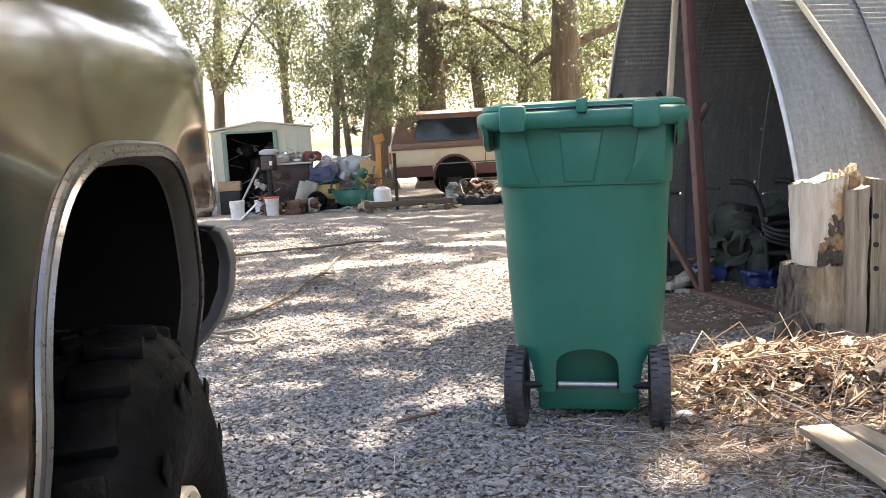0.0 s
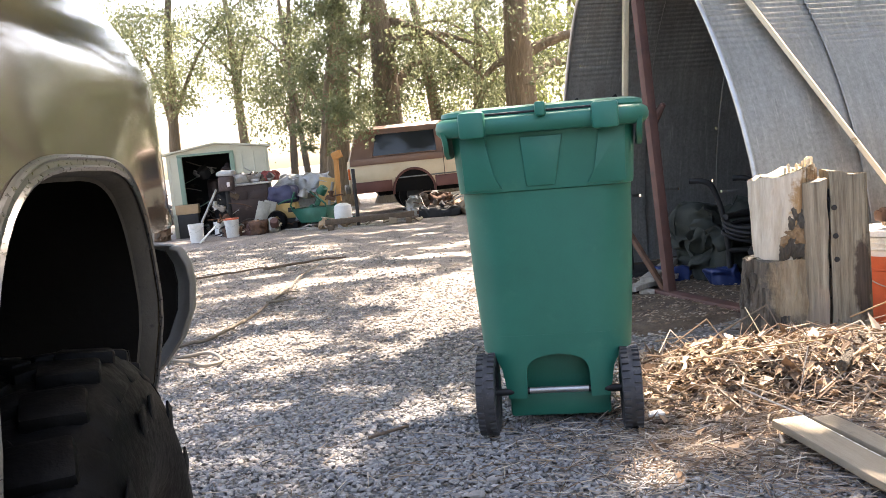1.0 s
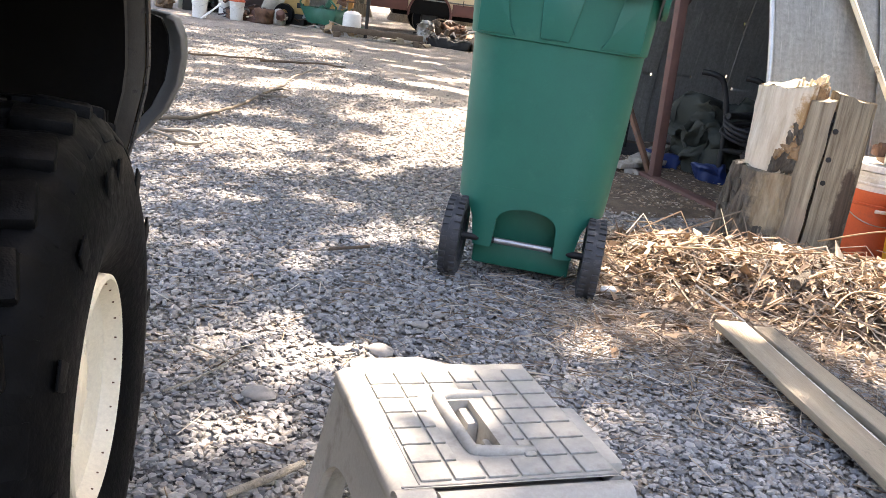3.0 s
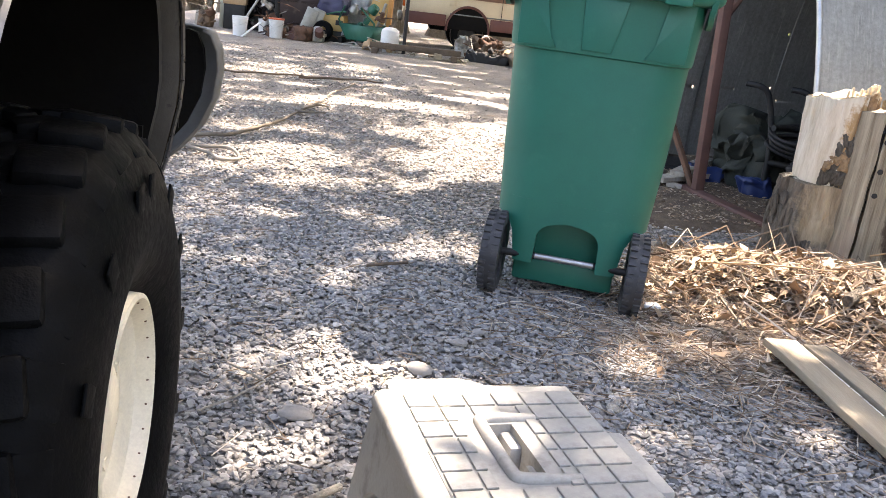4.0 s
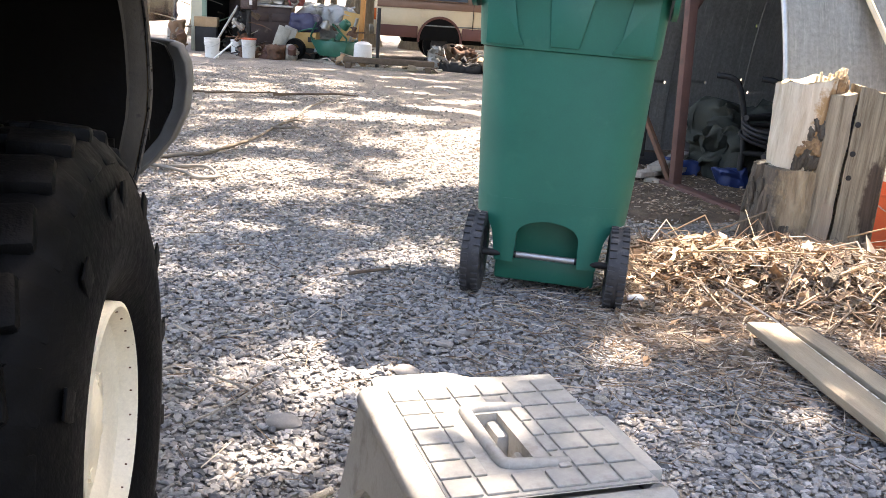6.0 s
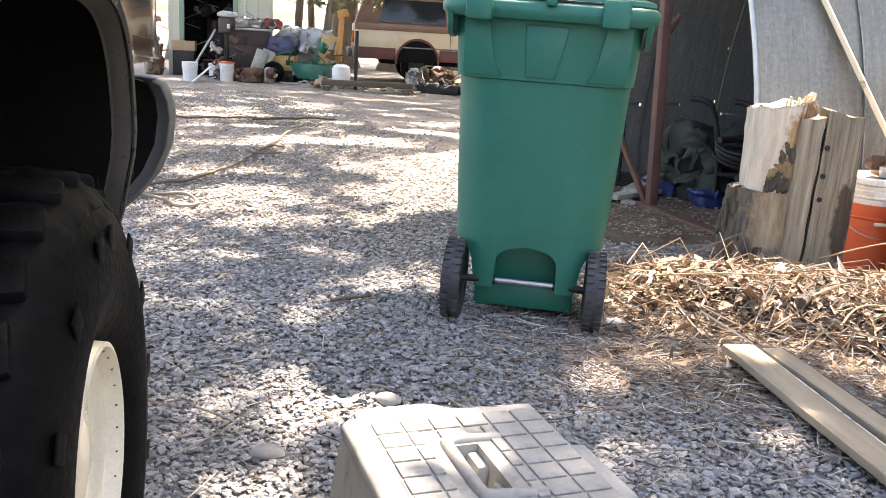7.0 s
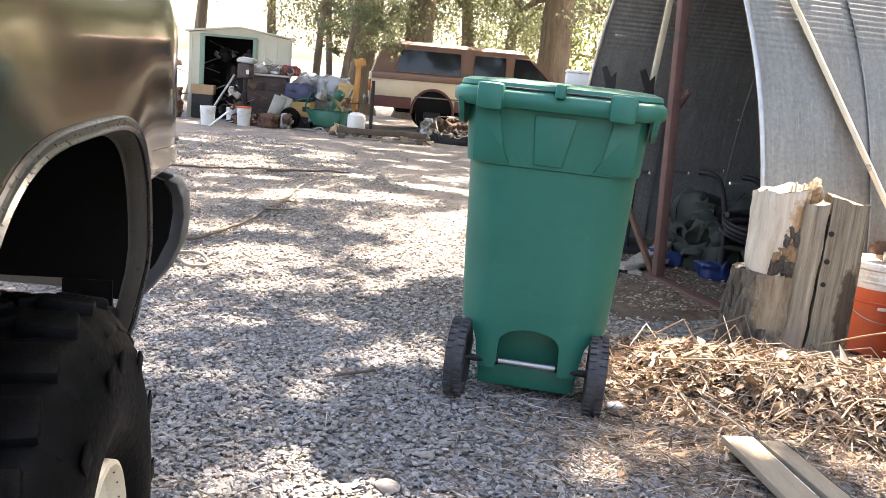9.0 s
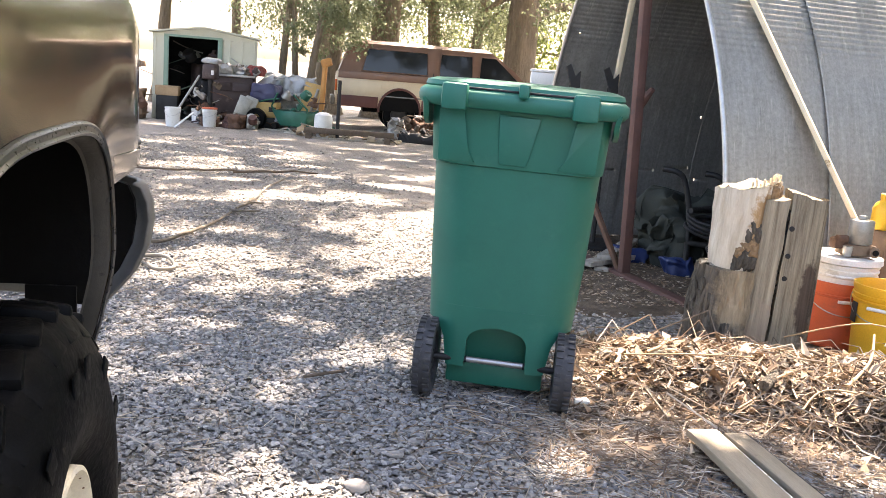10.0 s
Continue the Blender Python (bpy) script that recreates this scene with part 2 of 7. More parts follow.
M = {
    "ground": gravel_ground("gravel_ground"),
    "stones": island("gravel_stones", [(0.13, 0.127, 0.128), (0.23, 0.23, 0.236), (0.31, 0.305, 0.304), (0.37, 0.36, 0.345), (0.27, 0.24, 0.21), (0.45, 0.44, 0.43)]),
    "stones_warm": island("dusty_gravel_stones", [(0.13, 0.12, 0.11), (0.25, 0.235, 0.22), (0.34, 0.315, 0.285), (0.43, 0.395, 0.35), (0.31, 0.255, 0.205), (0.52, 0.49, 0.45)]),
    "straw": island("dry_straw", [(0.36, 0.265, 0.18), (0.17, 0.115, 0.08), (0.52, 0.43, 0.33), (0.11, 0.075, 0.055), (0.25, 0.18, 0.13), (0.66, 0.59, 0.49)]),
    "litter": island("dead_leaves", [(0.25, 0.16, 0.10), (0.42, 0.31, 0.21), (0.13, 0.085, 0.058), (0.60, 0.50, 0.38), (0.34, 0.24, 0.165)]),
    "mulch": surf("mulch_soil", (0.085, 0.060, 0.042), (0.19, 0.14, 0.095), 9, 90, (0.9, 1.0), grain=0.9, dist=0.02),
    "green": surf("green_plastic", (0.006, 0.122, 0.083), (0.009, 0.150, 0.102), 5, 300, (0.42, 0.58), grain=0.06, dist=0.001, spot=(0.03, 0.17, 0.115), spot_at=(0.58, 0.8), spot_scale=9),
    # darker than rubber is: the shade under the truck's body is put into the colour
    "rubber": surf("tyre_rubber_shade", (0.0018, 0.002, 0.0023), (0.005, 0.0054, 0.006), 9, 70, (0.45, 0.65), grain=0.3, dist=0.003, spot=(0.011, 0.012, 0.013), spot_at=(0.55, 0.85), spot_scale=11, spec=0.06),
    "wheel_rubber": surf("cart_wheel_rubber", (0.03, 0.03, 0.034), (0.06, 0.06, 0.065), 20, 200, (0.6, 0.8), grain=0.2, dist=0.001, spot=(0.16, 0.15, 0.14), spot_at=(0.58, 0.8), spot_scale=18),
    "steel": surf("worn_steel", (0.36, 0.35, 0.34), (0.5, 0.49, 0.47), 20, 150, (0.3, 0.5), 0.85, 0.1),
    "chrome": surf("dull_bright_trim", (0.13, 0.13, 0.127), (0.19, 0.187, 0.18), 3, 120, (0.24, 0.36), 0.85, 0.0),
    "bumper": surf("grey_bumper_steel", (0.15, 0.142, 0.125), (0.22, 0.21, 0.19), 10, 150, (0.45, 0.65), 0.3, 0.1, 0.001),
    "paint": surf("bronze_brown_paint", (0.040, 0.029, 0.019), (0.050, 0.037, 0.024), 1.5, 400, (0.11, 0.15), 0.0, 0.0, 0.0005, coat=0.4, spec=0.35),
    # undercoat, made near-black to hold the deep shade of hollows too
    "black": surf("undercoat_and_shade_black", (0.003, 0.003, 0.003), (0.006, 0.0055, 0.005), 8, 60, (0.85, 0.95), grain=0.3, spec=0.2),
    "flange": surf("dusty_inner_flange", (0.036, 0.032, 0.026), (0.066, 0.060, 0.050), 12, 90, (0.7, 0.9), 0.2, 0.2, spot=(0.03, 0.028, 0.025), spot_at=(0.6, 0.66), spot_scale=30),
    "cream": surf("cream_wheel_paint", (0.66, 0.60, 0.47), (0.74, 0.69, 0.56), 6, 160, (0.45, 0.6), 0, 0.06, 0.001, spot=(0.25, 0.16, 0.09), spot_at=(0.70, 0.74), spot_scale=26),
    "stool": surf("grey_stool_plastic", (0.31, 0.30, 0.275), (0.40, 0.39, 0.36), 7, 160, (0.55, 0.75), 0, 0.15, 0.001, spot=(0.20, 0.19, 0.165), spot_at=(0.54, 0.72), spot_scale=14),
    "stool_dark": surf("dark_recess_plastic", (0.17, 0.168, 0.16), (0.23, 0.225, 0.215), 9, 200, (0.7, 0.9), 0, 0.1, 0.001),
    "bark": surf("rough_bark", (0.13, 0.105, 0.08), (0.27, 0.23, 0.18), 7, 26, (0.9, 1.0), 0, 1.0, 0.03, stretch=(3.0, 3.0, 0.5)),
    "bark_dark": surf("dark_furrowed_bark", (0.045, 0.036, 0.028), (0.17, 0.145, 0.115), 9, 34, (0.9, 1.0), 0, 1.0, 0.02, stretch=(3.0, 3.0, 0.6)),
    "decay": surf("orange_rotten_wood", (0.15, 0.085, 0.045), (0.40, 0.26, 0.14), 14, 60, (0.85, 1.0), 0, 1.0, 0.01),
    "bark_far": surf("tree_bark", (0.15, 0.115, 0.08), (0.30, 0.24, 0.17), 2.5, 9, (0.9, 1.0), 0, 1.0, 0.06, stretch=(3.0, 3.0, 0.4)),
    "stump": patched("stump_bark_and_wood", (0.07, 0.055, 0.042), (0.22, 0.185, 0.145), (0.20, 0.145, 0.09), (0.50, 0.39, 0.26), (0.055, -0.13, 0.26), (0.13, 0.12, 0.17), 0.35, 8),
    "log": patched("pale_log_with_knot", (0.54, 0.44, 0.31), (0.84, 0.77, 0.65), (0.22, 0.12, 0.055), (0.60, 0.40, 0.21), (0.085, -0.09, 0.16), (0.080, 0.10, 0.24), 0.45, 9, 0.9, 0.010, (3.5, 3.5, 0.35)),
    "post_stained": patched("grey_post_with_stain", (0.12, 0.092, 0.062), (0.50, 0.425, 0.31), (0.05, 0.038, 0.03), (0.14, 0.10, 0.075), (0.135, -0.08, 0.27), (0.045, 0.12, 0.17), 0.35, 9, 1.0, 0.010, (7.0, 7.0, 0.30)),
    "post_grey": patched("grey_post", (0.12, 0.092, 0.062), (0.50, 0.425, 0.31), (0.26, 0.19, 0.14), (0.44, 0.35, 0.25), (0.0, -0.08, 0.08), (0.09, 0.10, 0.16), 0.4, 6, 0.8, 0.006, (7.0, 7.0, 0.35)),
    "cut_wood": surf("fresh_cut_wood", (0.62, 0.46, 0.28), (0.78, 0.64, 0.43), 9, 80, (0.7, 0.9), 0, 0.6, 0.006),
    "grey_wood": surf("weathered_grey_wood", (0.28, 0.245, 0.20), (0.44, 0.40, 0.34), 5, 60, (0.8, 0.95), 0, 0.7, 0.006, spot=(0.12, 0.095, 0.07), spot_at=(0.6, 0.7), spot_scale=5, stretch=(6.0, 6.0, 0.35)),
    "board": surf("weathered_board", (0.24, 0.195, 0.14), (0.38, 0.32, 0.235), 4, 60, (0.75, 0.95), 0, 0.6, 0.003, spot=(0.12, 0.09, 0.065), spot_at=(0.6, 0.72), spot_scale=8, stretch=(6.0, 0.5, 6.0)),
    "board_edge": surf("flaking_white_edge", (0.55, 0.54, 0.51), (0.7, 0.69, 0.66), 20, 80, (0.7, 0.9), 0, 0.4, 0.002, spot=(0.2, 0.17, 0.13), spot_at=(0.55, 0.62), spot_scale=25),
    "lath": surf("pale_sawn_lath", (0.58, 0.47, 0.31), (0.74, 0.64, 0.46), 3, 60, (0.65, 0.85), 0, 0.4, 0.002, spot=(0.28, 0.19, 0.1), spot_at=(0.64, 0.7), spot_scale=9, stretch=(5.0, 5.0, 0.6)),
    "sheet": corrugated("galvanised_sheet"),
    "rust_post": surf("red_oxide_steel", (0.085, 0.042, 0.035), (0.14, 0.070, 0.056), 5, 90, (0.65, 0.85), 0.2, 0.3, 0.002, spot=(0.06, 0.04, 0.035), spot_at=(0.55, 0.75), spot_scale=8),
    "rust": surf("rusty_iron", (0.085, 0.045, 0.03), (0.17, 0.088, 0.052), 9, 70, (0.8, 0.95), 0.2, 0.6, 0.004, spot=(0.07, 0.05, 0.04), spot_at=(0.5, 0.7), spot_scale=12),
    "black_metal": surf("black_metal", (0.012, 0.012, 0.013), (0.028, 0.027, 0.027), 10, 90, (0.5, 0.75), 0.3, 0.2, 0.002),
    "blue": surf("blue_plastic", (0.006, 0.018, 0.075), (0.010, 0.030, 0.125), 8, 120, (0.4, 0.6), 0, 0.1, 0.002),
    "olive": surf("dull_olive_canvas", (0.016, 0.020, 0.016), (0.040, 0.045, 0.036), 6, 110, (0.85, 0.95), 0, 0.4, 0.004),
    "red": surf("red_orange_plastic", (0.50, 0.09, 0.035), (0.60, 0.125, 0.05), 5, 150, (0.4, 0.6), 0, 0.08, 0.001, spot=(0.33, 0.09, 0.05), spot_at=(0.6, 0.75), spot_scale=9),
    "white": surf("dusty_white_plastic", (0.62, 0.61, 0.58), (0.76, 0.75, 0.72), 6, 150, (0.45, 0.65), 0, 0.08, 0.001, spot=(0.45, 0.42, 0.37), spot_at=(0.6, 0.75), spot_scale=10),
    "yellow": surf("yellow_plastic", (0.72, 0.36, 0.015), (0.80, 0.44, 0.03), 5, 150, (0.4, 0.6), 0, 0.08, 0.001),
    "orange": surf("faded_orange_paint", (0.42, 0.19, 0.05), (0.54, 0.26, 0.08), 5, 80, (0.6, 0.8), 0.1, 0.2, 0.002, spot=(0.25, 0.12, 0.05), spot_at=(0.6, 0.7)),
    "tan_hood": surf("faded_tan_yellow_paint", (0.46, 0.29, 0.10), (0.56, 0.37, 0.15), 5, 80, (0.6, 0.8), 0.1, 0.2, 0.002, spot=(0.2, 0.13, 0.07), spot_at=(0.6, 0.7)),
    "tan_metal": surf("galvanised_pump_shell", (0.26, 0.25, 0.225), (0.38, 0.365, 0.33), 12, 90, (0.35, 0.55), 0.6, 0.15, 0.002),
    "brass": surf("brown_cast_iron", (0.16, 0.10, 0.06), (0.25, 0.16, 0.10), 12, 90, (0.6, 0.8), 0.3, 0.4, 0.003),
    "hose": surf("sun_bleached_hose", (0.13, 0.112, 0.092), (0.22, 0.195, 0.16), 12, 90, (0.7, 0.9), 0, 0.2, 0.001),
    "branch": surf("bleached_dead_branch", (0.13, 0.105, 0.08), (0.23, 0.19, 0.145), 9, 70, (0.85, 1.0), 0, 0.5, 0.003),
    "dark_stick": surf("dark_dead_branch", (0.09, 0.065, 0.045), (0.15, 0.11, 0.08), 9, 70, (0.9, 1.0), 0, 0.5, 0.003),
    "shed_wall": surf("cream_shed_steel", (0.50, 0.50, 0.40), (0.60, 0.60, 0.49), 2, 60, (0.55, 0.7), 0.1, 0.1, 0.002, spot=(0.35, 0.3, 0.22), spot_at=(0.62, 0.75), spot_scale=3),
    "shed_trim": surf("sage_green_trim", (0.17, 0.27, 0.21), (0.24, 0.34, 0.27), 3, 60, (0.55, 0.7), 0.1, 0.1, 0.002),
    # dark stand-in for the cream walls: the shade indoors is put into the colour
    "shed_shade": surf("shed_inside_shade", (0.010, 0.014, 0.016), (0.022, 0.027, 0.03), 3, 40, (0.8, 0.95), 0.1, 0.2),
    "sub_brown": surf("faded_brown_car_paint", (0.16, 0.085, 0.055), (0.21, 0.12, 0.085), 2, 90, (0.4, 0.6), 0.15, 0.05, 0.001, coat=0.2),
    "sub_cream": surf("faded_cream_car_paint", (0.55, 0.45, 0.30), (0.64, 0.54, 0.38), 2, 90, (0.4, 0.6), 0.1, 0.05, 0.001, coat=0.2),
    "sub_maroon": surf("dark_maroon_car_paint", (0.10, 0.035, 0.03), (0.14, 0.055, 0.045), 2, 90, (0.45, 0.65), 0.1, 0.05, 0.001),
    "bench_steel": surf("dark_brown_bench_steel", (0.045, 0.030, 0.030), (0.075, 0.052, 0.050), 4, 60, (0.5, 0.7), 0.2, 0.2, 0.002, spot=(0.13, 0.10, 0.08), spot_at=(0.58, 0.7), spot_scale=5),
    "glass": glass_mat("dark_car_glass", (0.012, 0.014, 0.016)),
    "lens": glass_mat("amber_red_lens", (0.5, 0.10, 0.02), 0.15),
    "tarp": surf("crumpled_grey_tarp", (0.30, 0.31, 0.31), (0.46, 0.47, 0.47), 5, 50, (0.45, 0.7), 0, 0.5, 0.01),
    "red_part": surf("dull_red_enamel", (0.20, 0.035, 0.03), (0.28, 0.06, 0.05), 8, 70, (0.5, 0.7), 0.1, 0.2, 0.003),
    "purple": surf("dark_violet_blue_plastic", (0.020, 0.022, 0.062), (0.04, 0.042, 0.105), 5, 60, (0.4, 0.6), 0, 0.2, 0.003),
    "cart_green": surf("green_enamel", (0.008, 0.085, 0.055), (0.016, 0.13, 0.08), 6, 80, (0.4, 0.6), 0.1, 0.1, 0.002),
    "box_wood": surf("brown_wooden_box", (0.30, 0.20, 0.11), (0.42, 0.29, 0.17), 4, 50, (0.75, 0.9), 0, 0.4, 0.004),
    "leaf": leaf_mat("green_leaves", [(0.04, 0.055, 0.026), (0.065, 0.085, 0.042), (0.055, 0.076, 0.044), (0.085, 0.10, 0.052), (0.12, 0.12, 0.075)], (0.35, 0.385, 0.225)),
    "leaf_yellow": leaf_mat("yellow_green_leaves", [(0.07, 0.095, 0.025), (0.10, 0.125, 0.032), (0.08, 0.11, 0.025), (0.14, 0.15, 0.055)], (0.27, 0.31, 0.105)),
}

# ---------------------------------------------------------------- builders


def mesh_of(name, bm, material, smooth=40):
    me = bpy.data.meshes.new(name)
    bmesh.ops.recalc_face_normals(bm, faces=bm.faces)
    bm.to_mesh(me)
    bm.free()
    if smooth:
        me.polygons.foreach_set("use_smooth", [True] * len(me.polygons))
        me.set_sharp_from_angle(angle=radians(smooth))
    me.materials.append(M[material])
    return me


def part(name, bm, material, parent=None, label="", smooth=40, at=None):
    ob = new(name, mesh_of(name, bm, material, smooth))
    ob.parent = parent
    if at is not None:
        ob.matrix_basis = at
    return tagged(ob, label)


def thing(name, label, category, at=None, group="", kind=""):
    ob = new(name)
    ob.empty_display_size = 0.1
    if at is not None:
        ob.matrix_basis = at
    return tagged(ob, label, category, group, kind)


def raw(name, verts, faces, material, parent=None, smooth=False):
    me = bpy.data.meshes.new(name)
    me.from_pydata(verts, [], faces)
    if smooth:
        me.polygons.foreach_set("use_smooth", [True] * len(me.polygons))
    me.materials.append(M[material])
    ob = new(name, me)
    ob.parent = parent
    return ob


def box(bm, size, at, bev=0.004, rot=None, seg=2):
    m = Matrix.Translation(at) @ (rot if rot else Matrix()) @ Matrix.Diagonal((*size, 1))
    r = bmesh.ops.create_cube(bm, size=1.0, matrix=m)
    if bev:
        es = list({e for v in r["verts"] for e in v.link_edges})
        bmesh.ops.bevel(bm, geom=es, offset=min(bev, min(size) * 0.45), segments=seg, affect="EDGES", profile=0.5)
    return bm


def cyl(bm, r1, r2, h, at, seg=20, rot=None, bev=0.0):
    """A cone stump along z (or along rot's z), its base at `at`."""
    m = Matrix.Translation(at) @ (rot if rot else Matrix()) @ Matrix.Translation((0, 0, h / 2))
    r = bmesh.ops.create_cone(bm, cap_ends=True, segments=seg, radius1=r1, radius2=r2, depth=h, matrix=m)
    if bev:
        es = [e for e in {e for v in r["verts"] for e in v.link_edges} if len(e.link_faces) == 2 and any(len(f.verts) > 4 for f in e.link_faces)]
        bmesh.ops.bevel(bm, geom=es, offset=bev, segments=2, affect="EDGES", profile=0.5)
    return bm


def lathe(bm, prof, seg=28, at=(0, 0, 0), rot=None, close=False):
    """Turns a profile of (radius, height) round z."""
    m = Matrix.Translation(at) @ (rot if rot else Matrix())
    rings = []
    for r, z in prof:
        rings.append([bm.verts.new(m @ Vector((r * math.cos(a), r * math.sin(a), z))) for a in (2 * math.pi * i / seg for i in range(seg))])
    for a, b in zip(rings, rings[1:] + (rings[:1] if close else [])):
        for i in range(seg):
            bm.faces.new((a[i], a[(i + 1) % seg], b[(i + 1) % seg], b[i]))
    return bm


def tube(bm, pts, rad, seg=8, caps=True):
    """A tube along points; rad is a number or one for each point."""
    pts = [Vector(p) for p in pts]
    rads = rad if isinstance(rad, (list, tuple)) else [rad] * len(pts)
    up, rings = Vector((0.13, 0.21, 0.97)), []
    for i, p in enumerate(pts):
        d = (pts[min(i + 1, len(pts) - 1)] - pts[max(i - 1, 0)]).normalized()
        s = d.cross(up)
        if s.length < 0.05:
            s = d.cross(Vector((1, 0, 0)))
        s.normalize()
        u = s.cross(d)
        rings.append([bm.verts.new(p + rads[i] * (math.cos(a) * s + math.sin(a) * u)) for a in (2 * math.pi * k / seg for k in range(seg))])
    for a, b in zip(rings, rings[1:]):
        for k in range(seg):
            bm.faces.new((a[k], a[(k + 1) % seg], b[(k + 1) % seg], b[k]))
    if caps:
        bm.faces.new(rings[0][::-1])
        bm.faces.new(rings[-1])
    return bm


def curve_pts(pts, n=8):
    """Smooth points through the given ones."""
    pts = [Vector(p) for p in pts]
    out = []
    for i in range(len(pts) - 1):
        p0, p1, p2, p3 = pts[max(i - 1, 0)], pts[i], pts[i + 1], pts[min(i + 2, len(pts) - 1)]
        for k in range(n):
            t = k / n
            out.append(0.5 * (2 * p1 + (p2 - p0) * t + (2 * p0 - 5 * p1 + 4 * p2 - p3) * t * t + (3 * p1 - p0 - 3 * p2 + p3) * t ** 3))
    return out + [pts[-1]]


def rrect(w, d, r, n=5):
    """A rounded rectangle, w by d, round the origin."""
    out = []
    for cx, cy, a0 in ((w / 2 - r, d / 2 - r, 0), (-w / 2 + r, d / 2 - r, 90), (-w / 2 + r, -d / 2 + r, 180), (w / 2 - r, -d / 2 + r, 270)):
        out += [(cx + r * math.cos(radians(a0 + 90 * k / n)), cy + r * math.sin(radians(a0 + 90 * k / n))) for k in range(n + 1)]
    return out


def loft(bm, sections, cap0=True, cap1=True):
    """Skins closed loops of equal length, each a list of 3D points."""
    rings = [[bm.verts.new(p) for p in s] for s in sections]
    n = len(rings[0])
    for a, b in zip(rings, rings[1:]):
        for i in range(n):
            bm.faces.new((a[i], a[(i + 1) % n], b[(i + 1) % n], b[i]))
    if cap0:
        bm.faces.new(rings[0][::-1])
    if cap1:
        bm.faces.new(rings[-1])
    return bm


def slab(bm, poly, depth, place):
    """A flat polygon of (a, b) given depth; place(a, b, c) puts a point."""
    lo = [bm.verts.new(place(a, b, 0)) for a, b in poly]
    hi = [bm.verts.new(place(a, b, depth)) for a, b in poly]
    n = len(poly)
    bm.faces.new(lo[::-1])
    bm.faces.new(hi)
    for i in range(n):
        bm.faces.new((lo[i], lo[(i + 1) % n], hi[(i + 1) % n], hi[i]))
    return bm


def rough_up(bm, amount, scale, verts=None):
    for v in verts or bm.verts:
        v.co += noise.noise_vector(v.co * scale) * amount
    return bm


def B():
    return bmesh.new()


def smooth01(t):
    t = max(0.0, min(1.0, t))
    return t * t * (3 - 2 * t)


def ground_z(x, y):
    """The yard: level by the truck, then falling gently to the far side."""
    return -0.35 * smooth01((y - 3.0) / 10.5)


# ---------------------------------------------------------------- ground


def build_ground():
    xs = [-400, -120, -60, -30] + [-18 + 0.6 * i for i in range(50)] + [16, 30, 60, 120, 400]
    ys = [-400, -100, -40, -20, -10] + [-6 + 0.5 * i for i in range(72)] + [34, 45, 70, 120, 250, 500]
    vs, fs = [], []
    for y in ys:
        for x in xs:
            w = 0.012 * noise.noise(Vector((x * 1.3, y * 1.3, 0))) + 0.03 * noise.noise(Vector((x * 0.35, y * 0.35, 3))) * smooth01((y - 2) / 5)
            vs.append((x, y, ground_z(x, y) - 0.006 + (w if abs(x) < 40 and abs(y) < 40 else 0)))
    n = len(xs)
    for j in range(len(ys) - 1):
        for i in range(n - 1):
            a = j * n + i
            fs.append((a, a + 1, a + n + 1, a + n))
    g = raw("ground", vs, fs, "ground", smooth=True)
    tagged(g, "grey crushed gravel yard turning to dusty brown soil", "ground", kind="structure")


build_ground()


def ico():
    bm = B()
    bmesh.ops.create_icosphere(bm, subdivisions=1, radius=1.0)
    v = np.array([x.co[:] for x in bm.verts])
    bm.verts.ensure_lookup_table()
    f = np.array([[x.index for x in p.verts] for p in bm.faces])
    bm.free()
    return v, f


def stones(name, count, area, size, rng, material="stones", dens=None):
    v, f = ico()
    keep = []
    while len(keep) < count:
        x, y = rng.uniform(area[0], area[1]), rng.uniform(area[2], area[3])
        if dens is None or rng.random() < dens(x, y):
            keep.append((x, y))
    vs, fs = [], []
    for i, (x, y) in enumerate(keep):
        s = size[0] + (size[1] - size[0]) * rng.random() ** 2.2
        sc = np.array([s * rng.uniform(0.8, 1.45), s * rng.uniform(0.55, 1.0), s * rng.uniform(0.35, 0.65)])
        jit = 1 + 0.8 * (rng.random((len(v), 1)) - 0.5)
        p = v * jit * sc
        a, b = rng.uniform(0, 6.283), rng.normal(0, 0.35)
        ca, sa, cb, sb = math.cos(a), math.sin(a), math.cos(b), math.sin(b)
        p = p @ np.array([[1, 0, 0], [0, cb, -sb], [0, sb, cb]]).T @ np.array([[ca, -sa, 0], [sa, ca, 0], [0, 0, 1]]).T
        p += np.array([x, y, ground_z(x, y) + s * 0.12])
        vs.append(p)
        fs.append(f + i * len(v))
    return raw(name, np.concatenate(vs).tolist(), np.concatenate(fs).tolist(), material)


R = np.random.default_rng(7)

# ---------------------------------------------------------------- wheelie bin


